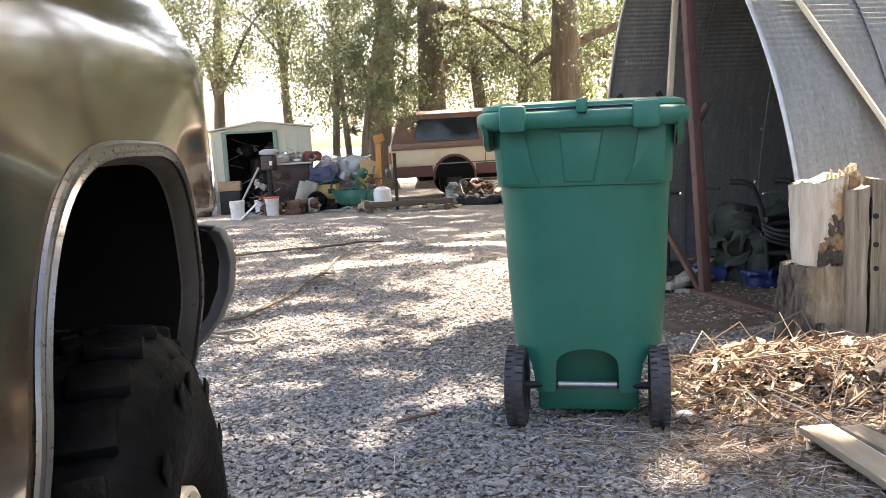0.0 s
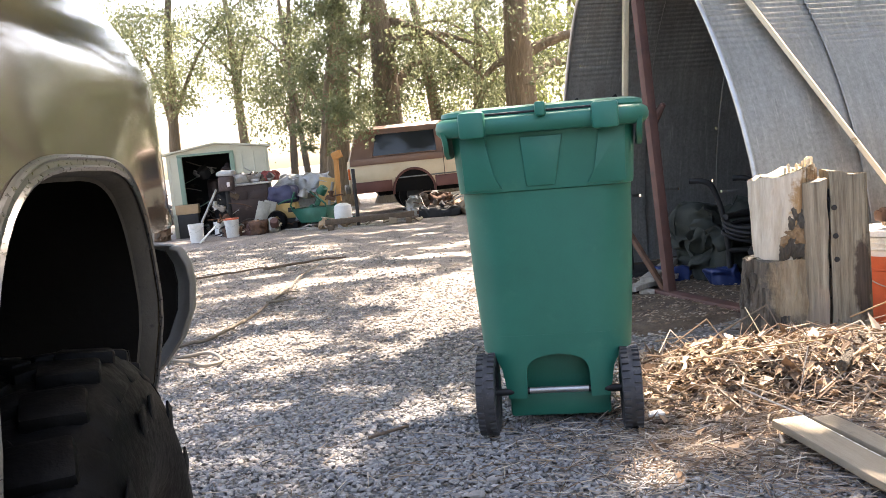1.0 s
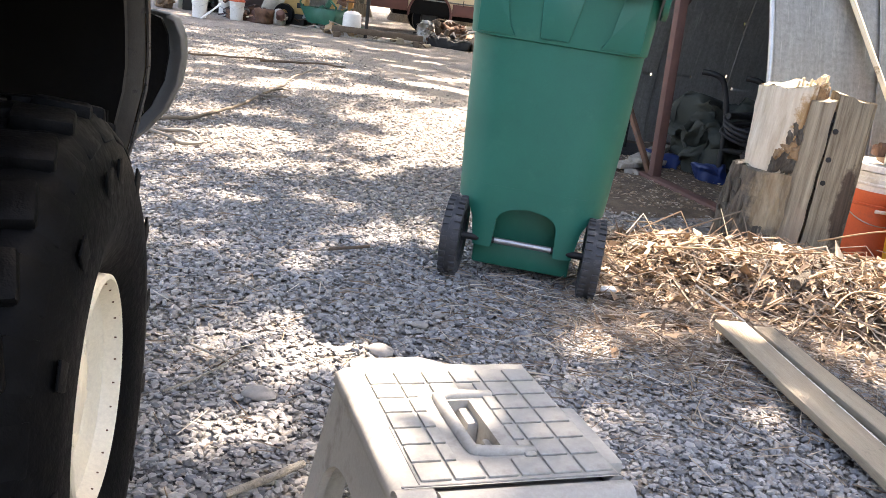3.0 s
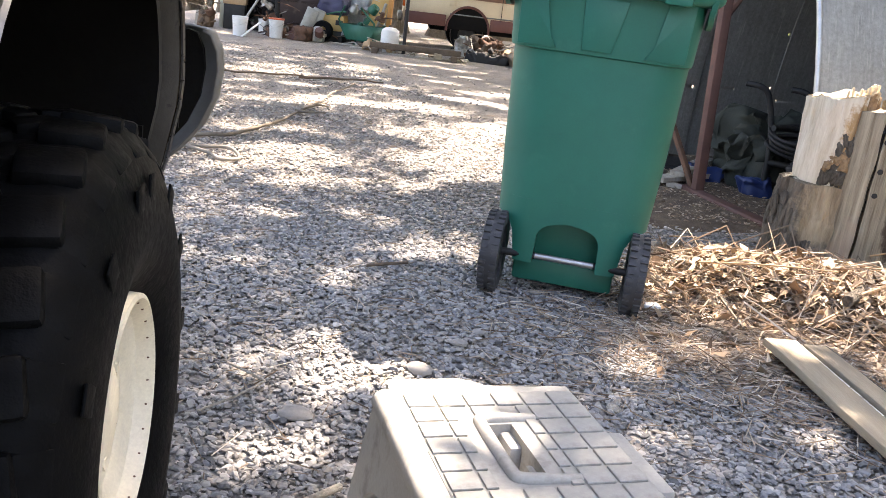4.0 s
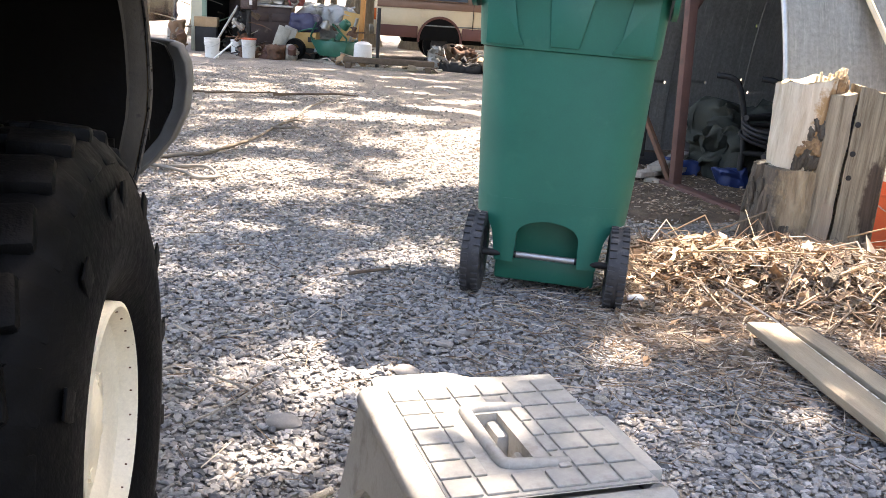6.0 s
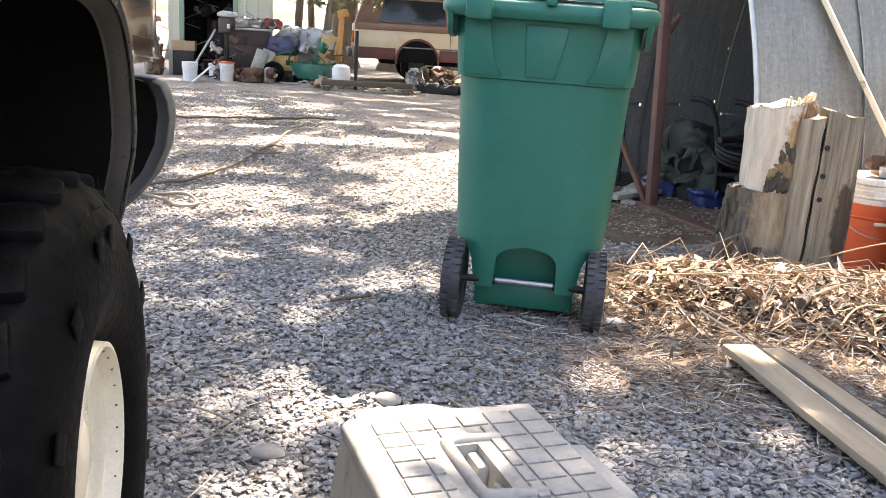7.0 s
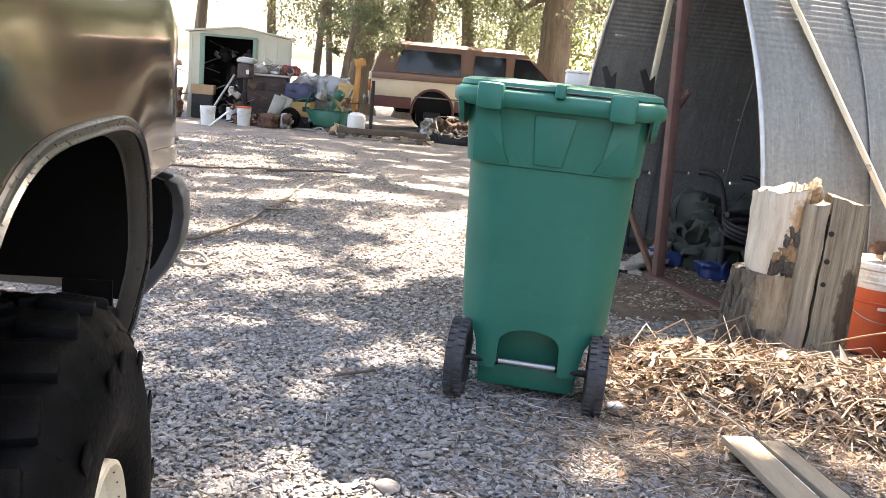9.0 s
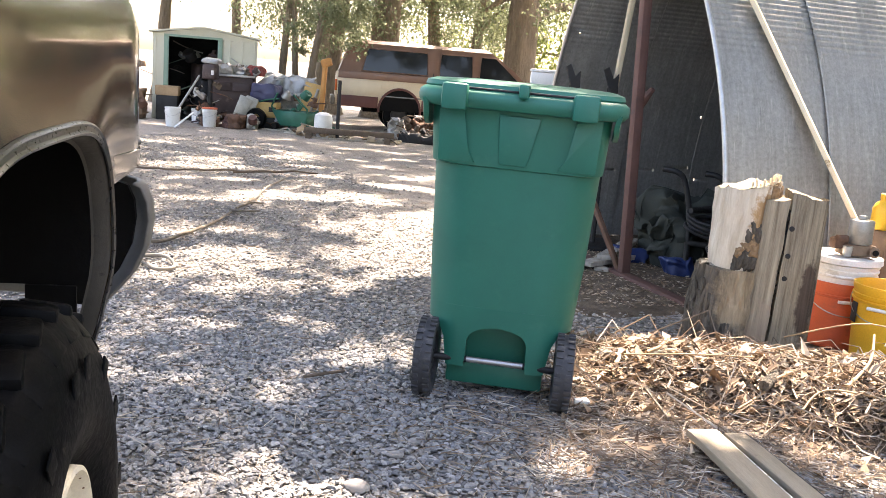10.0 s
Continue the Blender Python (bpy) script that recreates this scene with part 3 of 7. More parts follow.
def build_bin():
    t = thing("wheelie_bin", "tall green plastic wheelie bin standing on gravel, lid shut", "bin", pose(0.247, 0.0, 0.0, 0, 1.0, 0))

    def sec(w, d, z, r, y0):
        return [(x, y + d / 2 + y0, z) for x, y in rrect(w, d, r, 6)]
    bm = B()
    loft(bm, [sec(0.34, 0.33, 0.035, 0.05, 0.19), sec(0.345, 0.335, 0.06, 0.06, 0.19), sec(0.36, 0.34, 0.235, 0.06, 0.19), sec(0.44, 0.45, 0.255, 0.06, 0.10),
              sec(0.510, 0.535, 0.268, 0.12, 0.009), sec(0.517, 0.54, 0.30, 0.13, 0.008), sec(0.548, 0.57, 0.50, 0.15, 0.004), sec(0.564, 0.60, 0.70, 0.15, -0.005), sec(0.572, 0.625, 0.822, 0.14, -0.015),
              sec(0.582, 0.64, 0.826, 0.11, -0.024), sec(0.586, 0.645, 0.836, 0.11, -0.026), sec(0.60, 0.67, 1.02, 0.07, -0.036), sec(0.605, 0.675, 1.035, 0.07, -0.038)])
    part("body", bm, "green", t)
    # skirt: two tapering legs with an arched recess between them, following the body's rounded back
    bm = B()

    def skirt(a, z):
        c = max(0.0, abs(a) - 0.1275)
        return Vector((a, 0.0062 + 0.03 * (0.335 - z) + 0.13 - math.sqrt(0.13 ** 2 - c * c), z))

    def limits(z):
        out = 0.172 + 0.014 * (z - 0.115) / 0.085 if z < 0.20 else 0.186 + 0.034 * smooth01((z - 0.20) / 0.085)
        inn = 0.108 - 0.003 * (z - 0.115) / 0.085 if z < 0.20 else 0.105 * max(0.0, 1 - ((z - 0.20) / 0.066) ** 2.6) ** 0.45
        return inn, out
    zs = [0.115 + 0.22 * k / 40 for k in range(41)]
    for q in (-1, 1):
        rows = []
        for z in zs:
            a, b = limits(z)
            rows.append([bm.verts.new(skirt(q * (a + (b - a) * k / 10), z)) for k in range(11)])
        for u, v in zip(rows, rows[1:]):
            for k in range(10):
                bm.faces.new((u[k], u[k + 1], v[k + 1], v[k])[::q])
    bmesh.ops.remove_doubles(bm, verts=bm.verts, dist=0.0004)
    ext = bmesh.ops.extrude_face_region(bm, geom=list(bm.faces))
    bmesh.ops.translate(bm, verts=[g for g in ext["geom"] if isinstance(g, bmesh.types.BMVert)], vec=(0, 0.055, 0))
    part("axle_skirt", bm, "green", t, smooth=35)
    bm = B()
    box(bm, (0.345, 0.20, 0.085), (0, 0.160, 0.080), 0.012)
    box(bm, (0.33, 0.14, 0.22), (0, 0.185, 0.20), 0.012)
    part("base_step", bm, "green", t)
    # raised corner pieces and centre panel of the collar
    back = lambda a, b, c: Vector((a, -0.026 - 0.012 * (b - 0.83) / 0.19 - c + 0.55 * max(0, abs(a) - 0.2) ** 1.5, b))
    for q in (-1, 1):
        bm = B()
        slab(bm, [(q * 0.262, 0.834), (q * 0.135, 0.834), (q * 0.165, 0.875), (q * 0.185, 1.02), (q * 0.268, 1.02)], 0.0055, back)
        bmesh.ops.bevel(bm, geom=list(bm.edges), offset=0.003, segments=2, affect="EDGES", profile=0.5)
        part("corner_panel", bm, "green", t)
    bm = B()
    slab(bm, [(-0.058, 0.838), (0.035, 0.838), (0.068, 1.0), (-0.070, 1.0)], 0.006, back)
    bmesh.ops.bevel(bm, geom=list(bm.edges), offset=0.004, segments=2, affect="EDGES", profile=0.5)
    part("centre_panel", bm, "green", t)
    # thick rolled rim with drooping corners
    bm = B()
    loft(bm, [sec(0.612, 0.69, 1.012, 0.09, -0.050), sec(0.668, 0.748, 1.016, 0.10, -0.079), sec(0.694, 0.772, 1.030, 0.11, -0.091), sec(0.698, 0.776, 1.048, 0.11, -0.093), sec(0.690, 0.768, 1.064, 0.11, -0.089), sec(0.66, 0.74, 1.074, 0.10, -0.075), sec(0.60, 0.68, 1.075, 0.09, -0.045)])
    part("rim", bm, "green", t)
    for q in (-1, 1):
        bm = B()
        slab(bm, [(-0.062, 1.035), (0.24, 1.035), (0.225, 1.0), (0.17, 0.968), (0.10, 0.948), (0.03, 0.945), (-0.02, 0.962), (-0.052, 0.995)], 0.016, lambda a, b, c, q=q: Vector((q * (0.346 - c - (1.035 - b) * 0.28 - 1.1 * max(0, -0.0 - a) ** 1.4), a, b)))
        part("rim_skirt", bm, "green", t, smooth=60)
    # lid, almost flat, set back a little behind the rim
    bm = B()
    loft(bm, [sec(0.655, 0.72, 1.072, 0.11, -0.060), sec(0.668, 0.735, 1.080, 0.12, -0.066), sec(0.660, 0.725, 1.094, 0.12, -0.060), sec(0.61, 0.67, 1.102, 0.12, -0.025), sec(0.40, 0.45, 1.107, 0.12, 0.10)])
    lid = part("lid", bm, "green", t)
    for x in (-0.215, 0.205):
        bm = B()
        box(bm, (0.084, 0.056, 0.086), (x, -0.096, 1.048), 0.012)
        part("hinge_cover", bm, "green", t)
    bm = B()
    box(bm, (0.034, 0.10, 0.046), (0.005, -0.07, 1.083), 0.008)
    part("lid_strap", bm, "green", lid)
    # black bars painted in for the shade of the open grip slots
    for x in (-0.11, 0.11):
        bm = B()
        box(bm, (0.20, 0.010, 0.008), (x * 0.95, -0.070, 1.078), 0.003)
        part("grip_slot_shade", bm, "black_metal", lid, "black bar for the shade in a grip slot")
    # wheels with lugged tread
    for s in (-1, 1):
        w = thing("wheel", "", "")
        w.parent, w.matrix_basis = t, Matrix.Translation((s * 0.239, 0.012, 0.138))
        q = Matrix.Rotation(radians(90), 4, "Y")
        bm = B()
        lathe(bm, [(0.092, -0.028), (0.118, -0.033), (0.131, -0.029), (0.134, 0), (0.131, 0.029), (0.118, 0.033), (0.092, 0.028)], 40, rot=q, close=True)
        for k in range(32):
            a = 2 * math.pi * k / 32
            for o in (-1, 1):
                box(bm, (0.022, 0.013, 0.009), Vector((o * 0.0185, 0.135 * math.sin(a + o * 0.05), 0.135 * math.cos(a + o * 0.05))), 0, Matrix.Rotation(-a - o * 0.05, 4, "X"))
        part("tyre", bm, "wheel_rubber", w)
        bm = B()
        cyl(bm, 0.094, 0.094, 0.034, (-0.017, 0, 0), 28, q, 0.004)
        cyl(bm, 0.03, 0.026, 0.05, (-0.025, 0, 0), 16, q, 0.003)
        part("hub", bm, "black_metal", w)
    bm = B()
    tube(bm, [(-0.11, 0.030, 0.138), (0.11, 0.030, 0.138)], 0.011, 12)
    part("axle", bm, "steel", t, "bare steel axle")
    for q in (-1, 1):
        part("axle_stub", tube(B(), [(q * 0.10, 0.030, 0.138), (q * 0.235, 0.020, 0.138)], 0.012, 12), "black_metal", t)


build_bin()

# ---------------------------------------------------------------- near pickup truck
TRUCK = pose(0.004, 0.014, -0.004, 0, 0, 17.0)


def side_x(z, y=-2.0):
    """The skin of the truck's side: widest at wheel-arch height, turned under below and rolled in at the shoulder."""
    x = -0.805
    if z < 0.80:
        x -= 0.55 * (0.80 - z) ** 1.6
    if z > 1.15:
        x -= 1.3 * (z - 1.15) ** 1.6
    if y > -1.22:
        x -= 0.35 * (y + 1.22) ** 2
    return x


ARCH_Y, ARCH_HW, ARCH_Z, ARCH_H = -1.856, 0.406, 0.66, 0.348


def arch_pts(grow=0.0, n=36):
    """The wheel opening as (y, z), from its rear foot over the top to its front foot."""
    out = [(ARCH_Y - ARCH_HW - grow, 0.44), (ARCH_Y - ARCH_HW - grow, 0.52), (ARCH_Y - ARCH_HW - grow, 0.60)]
    for i in range(n + 1):
        a = math.pi * (1 - i / n)
        c, s = math.cos(a), math.sin(a)
        out.append((ARCH_Y + (ARCH_HW + grow) * math.copysign(abs(c) ** (0.62 if c < 0 else 0.48), c), ARCH_Z + (ARCH_H + grow) * abs(s) ** (0.72 if c < 0 else 0.55)))
    return out + [(ARCH_Y + ARCH_HW + grow, 0.60), (ARCH_Y + ARCH_HW + grow - 0.02, 0.52), (ARCH_Y + ARCH_HW + grow - 0.05, 0.46)]


FLARE = 0.013      # how far the lip of the opening stands out from the panel


def build_truck():
    t = thing("pickup_truck", "bronze-brown pickup truck with silver wheel-arch trim parked on gravel", "truck", TRUCK)
    # front fender skin round the wheel opening
    inner = arch_pts()
    lo_y, hi_y, top = -2.62, -0.90, 1.42
    n = len(inner)
    outer = []
    front = [i for i, (y, z) in enumerate(inner) if y > ARCH_Y and z > 0.895]
    for i, (y, z) in enumerate(inner):
        dy, dz = y - ARCH_Y, max(z - 0.52, 0.0)
        if i in front:
            f = (front.index(i) + 1) / len(front)
            outer.append((ARCH_Y + (hi_y - ARCH_Y) * min(1, f / 0.5), top - (top - 0.885) * max(0, f - 0.5) / 0.5))
        elif dy > 0 and z < 0.9:
            outer.append((y + 0.021, z))
        elif z < 0.66:
            outer.append((lo_y, z))
        else:
            k = min(((lo_y - ARCH_Y) / dy) if abs(dy) > 1e-6 else 9e9, (top - 0.52) / max(dz, 1e-6))
            outer.append((ARCH_Y + dy * k, 0.52 + dz * k))
    bm = B()
    rows = []
    for k in range(15):
        f = k / 14
        rows.append([bm.verts.new((side_x(z0 + (z1 - z0) * f, y0 + (y1 - y0) * f) + FLARE * (1 - f) ** 6, y0 + (y1 - y0) * f, z0 + (z1 - z0) * f)) for (y0, z0), (y1, z1) in zip(inner, outer)])
    for a, b in zip(rows, rows[1:]):
        for i in range(n - 1):
            if i != front[-1]:
                bm.faces.new((a[i], a[i + 1], b[i + 1], b[i]))
    # narrow strip that joins the lower edge to the lip of the opening
    i = front[-1]
    (y0, z0), (y1, z1) = inner[i], inner[i + 1]
    quad = [(y0, z0), (y0 + 0.06, z0), (y1 + 0.021, z1), (y1, z1)]
    bm.faces.new([bm.verts.new((side_x(z, y) - 0.0006, y, z)) for y, z in quad])
    part("fender", bm, "paint", t, smooth=60)
    # return flange of the opening
    bm = B()
    rows = []
    for d, g in ((0.0, 0.006), (0.0, 0.001), (0.005, -0.004), (0.026, -0.006), (0.029, -0.011)):
        rows.append([bm.verts.new((side_x(z, y) + FLARE - d - 0.0012, y, z)) for y, z in arch_pts(g)])
    for a, b in zip(rows, rows[1:]):
        for i in range(n - 1):
            bm.faces.new((a[i], a[i + 1], b[i + 1], b[i]))
    part("arch_flange", bm, "flange", t, "dusty grey inner flange", smooth=50)
    # bright moulding round the opening
    bm = B()
    prof = ((0.0, 0.001), (-0.001, 0.004), (0.003, 0.007), (0.006, 0.003), (0.012, 0.003), (0.015, 0.006), (0.018, 0.004), (0.019, 0.0))
    rows = [[bm.verts.new((side_x(z, y) + FLARE * (1 - 8 * max(g, 0)) + o, y, z)) for y, z in arch_pts(g)] for g, o in prof]
    for a, b in zip(rows, rows[1:]):
        for i in range(n - 1):
            bm.faces.new((a[i], a[i + 1], b[i + 1], b[i]))
    part("arch_trim", bm, "chrome", t, "dull silver wheel-arch moulding", smooth=35)
    # door and cab side behind the fender
    bm = B()
    zs = [0.44 + 0.03 * i for i in range(34)]
    for y0, y1 in ((-4.0, -2.63),):
        cols = [[bm.verts.new((side_x(z, -2.0), y, z)) for z in zs] for y in (y0, (y0 + y1) / 2, y1)]
        for a, b in zip(cols, cols[1:]):
            for i in range(len(zs) - 1):
                bm.faces.new((a[i], a[i + 1], b[i + 1], b[i]))
    part("door", bm, "paint", t, smooth=60)
    # side moulding: two bright strips with a paler band between
    for z0, z1, m, o in ((0.545, 0.575, "chrome", 0.012), (0.575, 0.70, "bumper", 0.004), (0.70, 0.73, "chrome", 0.012)):
        bm = B()
        zz = [z0 + (z1 - z0) * k / 6 for k in range(7)]
        cols = [[bm.verts.new((side_x(z) + o * math.sin(math.pi * (0.12 + 0.76 * k / 6)), y, z)) for k, z in enumerate(zz)] for y in (-4.0, -3.0, ARCH_Y - ARCH_HW - 0.031)]
        for a, b in zip(cols, cols[1:]):
            for i in range(6):
                bm.faces.new((a[i], a[i + 1], b[i + 1], b[i]))
        part("side_moulding", bm, m, t, smooth=60)
    # nose of the fender, hood and cab
    bm = B()
    pts = [(side_x(z, -0.90), -0.90, z) for z in zs[15:33]]
    inn = [(x - 0.16, -0.88, z) for x, _, z in pts]
    a, b = [bm.verts.new(p) for p in pts], [bm.verts.new(p) for p in inn]
    for i in range(len(pts) - 1):
        bm.faces.new((a[i], a[i + 1], b[i + 1], b[i]))
    part("fender_nose", bm, "paint", t, smooth=60)
    bm = B()
    ys = [-1.446 + 0.0546 * k for k in range(11)]
    cols = [[bm.verts.new((side_x(z, y) + (0.004 if 0 < i < 3 else -0.006), y, z - 0.03 * (y + 1.405) / 0.5)) for i, z in enumerate((0.908, 0.912, 0.945, 0.949))] for y in ys]
    for a, b in zip(cols, cols[1:]):
        for i in range(3):
            bm.faces.new((a[i], a[i + 1], b[i + 1], b[i]))
    part("valance", bm, "paint", t, "filler strip under the fender", smooth=50)
    for z in (0.895, 0.925):
        bm = B()
        lathe(bm, [(0.0, 0.008), (0.005, 0.006), (0.007, 0.0)], 12, (side_x(z, -0.93) + 0.001, -0.93, z), Matrix.Rotation(radians(90), 4, "Y"))
        part("bolt", bm, "chrome", t)
    bm = B()
    box(bm, (1.62, 1.62, 0.03), (-1.76, -1.80, 1.415), 0.012)
    part("hood", bm, "paint", t)
    bm = B()
    loft(bm, [[(-2.66, -4.0, 1.42), (-0.96, -4.0, 1.42), (-0.96, -2.63, 1.42), (-2.66, -2.63, 1.42)], [(-2.55, -4.0, 1.86), (-1.08, -4.0, 1.86), (-1.08, -3.1, 1.86), (-2.55, -3.1, 1.86)]])
    part("cab", bm, "paint", t)
    # far side and grille close the engine bay
    bm = B()
    box(bm, (0.02, 3.0, 0.66), (-2.72, -2.5, 1.08), 0.01)
    part("far_fender", bm, "paint", t)
    bm = B()
    box(bm, (1.5, 0.04, 0.42), (-1.76, -1.0, 1.15), 0.01)
    part("grille", bm, "black_metal", t)
    # wheel-well sheet metal, near-black: undercoat with the well's shade in its colour
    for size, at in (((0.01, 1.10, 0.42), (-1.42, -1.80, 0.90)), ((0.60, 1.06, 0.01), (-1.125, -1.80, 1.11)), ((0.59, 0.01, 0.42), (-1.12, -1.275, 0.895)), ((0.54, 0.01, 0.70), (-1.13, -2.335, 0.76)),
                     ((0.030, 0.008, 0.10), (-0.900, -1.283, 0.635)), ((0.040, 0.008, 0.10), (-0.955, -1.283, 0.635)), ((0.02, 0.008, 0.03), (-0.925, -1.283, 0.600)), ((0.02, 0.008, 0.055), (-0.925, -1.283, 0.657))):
        part("well_panel", box(B(), size, at, 0), "black", t, "near-black wheel-well panel, undercoat and shade in one colour")
    # bumper: a pressed skin that wraps round to a hollow end, seen from behind
    bm = B()
    prof = [(0.555, -0.115), (0.59, -0.075), (0.64, -0.035), (0.70, -0.008), (0.76, 0.0), (0.80, -0.004), (0.832, -0.018), (0.838, -0.035)]
    path = [(-2.76, -1.0), (-2.74, -0.88), (-2.62, -0.76), (-2.3, -0.71), (-1.78, -0.70), (-1.25, -0.71), (-1.0, -0.75), (-0.86, -0.81), (-0.812, -0.87), (-0.798, -0.93), (-0.801, -0.985)]
    rows = []
    for i, p in enumerate(path):
        d = (Vector((*path[min(i + 1, 10)], 0)) - Vector((*path[max(i - 1, 0)], 0))).normalized()
        o = Vector((-d.y, d.x, 0))
        rows.append([bm.verts.new(Vector((*p, z)) + o * off) for z, off in prof])
    for a, b in zip(rows, rows[1:]):
        for i in range(len(prof) - 1):
            bm.faces.new((a[i], a[i + 1], b[i + 1], b[i]))
    bp = part("bumper", bm, "bumper", t, "dull grey steel bumper", smooth=50)
    sol = bp.modifiers.new("gauge", "SOLIDIFY")
    sol.thickness, sol.offset = 0.006, 0
    # flat black plate that stands for the shade inside the hollow end
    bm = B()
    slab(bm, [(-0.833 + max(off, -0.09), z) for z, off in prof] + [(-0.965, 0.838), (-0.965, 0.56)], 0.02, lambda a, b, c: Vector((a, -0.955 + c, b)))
    part("bumper_hollow_shade", bm, "black", t)
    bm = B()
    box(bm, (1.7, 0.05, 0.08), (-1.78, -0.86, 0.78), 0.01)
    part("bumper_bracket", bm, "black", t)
    # wheel
    w = thing("wheel", "", "")
    w.parent, w.matrix_basis = t, pose(-0.911, -1.79, 0.380, 0, 0, 1.0)
    q = Matrix.Rotation(radians(90), 4, "Y")
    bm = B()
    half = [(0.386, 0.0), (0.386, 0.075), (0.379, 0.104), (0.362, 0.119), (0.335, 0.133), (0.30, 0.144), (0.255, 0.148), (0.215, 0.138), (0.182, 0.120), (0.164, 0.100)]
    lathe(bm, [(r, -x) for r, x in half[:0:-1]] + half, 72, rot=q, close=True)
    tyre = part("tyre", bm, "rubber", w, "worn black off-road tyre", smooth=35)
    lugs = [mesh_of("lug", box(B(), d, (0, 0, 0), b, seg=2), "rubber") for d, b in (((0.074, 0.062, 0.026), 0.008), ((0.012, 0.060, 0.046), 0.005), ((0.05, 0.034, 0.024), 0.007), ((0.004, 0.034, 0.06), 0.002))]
    for k in range(27):
        for o in (-1, 1):
            r = Matrix.Rotation(-2 * math.pi * (k + (o > 0) * 0.5) / 27, 4, "X")
            for n_, (v, turn) in enumerate(((Vector((o * 0.066, 0, 0.386)), Matrix.Rotation(o * 0.18, 4, "Z") @ Matrix.Rotation(o * 0.10, 4, "Y")), (Vector((o * 0.109, 0.004, 0.3645)), Matrix.Rotation(o * -0.72, 4, "Y")),
                                            (Vector((o * 0.018, 0.014, 0.387)), Matrix.Rotation(o * 0.6, 4, "Z")), (Vector((o * 0.1425, 0, 0.300)), Matrix()))):
                if n_ == 3 and (k % 2 or o < 0) or n_ == 1 and o < 0:
                    continue
                lug = new("lug", lugs[n_])
                lug.parent, lug.matrix_basis = tyre, Matrix.Translation(r @ v) @ r @ turn
    bm = B()
    lathe(bm, [(0.168, 0.104), (0.166, 0.128), (0.159, 0.130), (0.152, 0.118), (0.148, 0.104), (0.140, 0.098), (0.128, 0.096), (0.118, 0.088), (0.08, 0.090), (0.055, 0.100), (0.0, 0.104)], 56, rot=q)
    lathe(bm, [(0.166, 0.100), (0.155, 0.0), (0.166, -0.09)], 56, rot=q)
    part("rim", bm, "cream", w, "cream-painted steel rim", smooth=35)
    for k in range(6):
        a = 2 * math.pi * k / 6
        bm = B()
        cyl(bm, 0.010, 0.010, 0.012, (0.085, 0.075 * math.sin(a), 0.075 * math.cos(a)), 6, q)
        part("lug_nut", bm, "cream", w)
    for k in range(26):
        a = 2 * math.pi * k / 26
        if k == 0:
            bm = B()
            cyl(bm, 0.0016, 0.0012, 0.003, (0.0, 0, 0), 8, q)
            stud = mesh_of("stud", bm, "rust")
        s = new("stud", stud)
        s.parent = w
        s.matrix_basis = Matrix.Translation((0.119, 0.153 * math.sin(a), 0.153 * math.cos(a)))
    bm = B()
    cyl(bm, 0.05, 0.05, 1.75, (-1.75, 0, 0), 14, q)
    part("axle", bm, "black", w)
    bm = B()
    cyl(bm, 0.386, 0.386, 0.27, (-1.80, 0, 0), 40, q, 0.02)
    part("far_tyre", bm, "rubber", w)


build_truck()

# ---------------------------------------------------------------- step stool


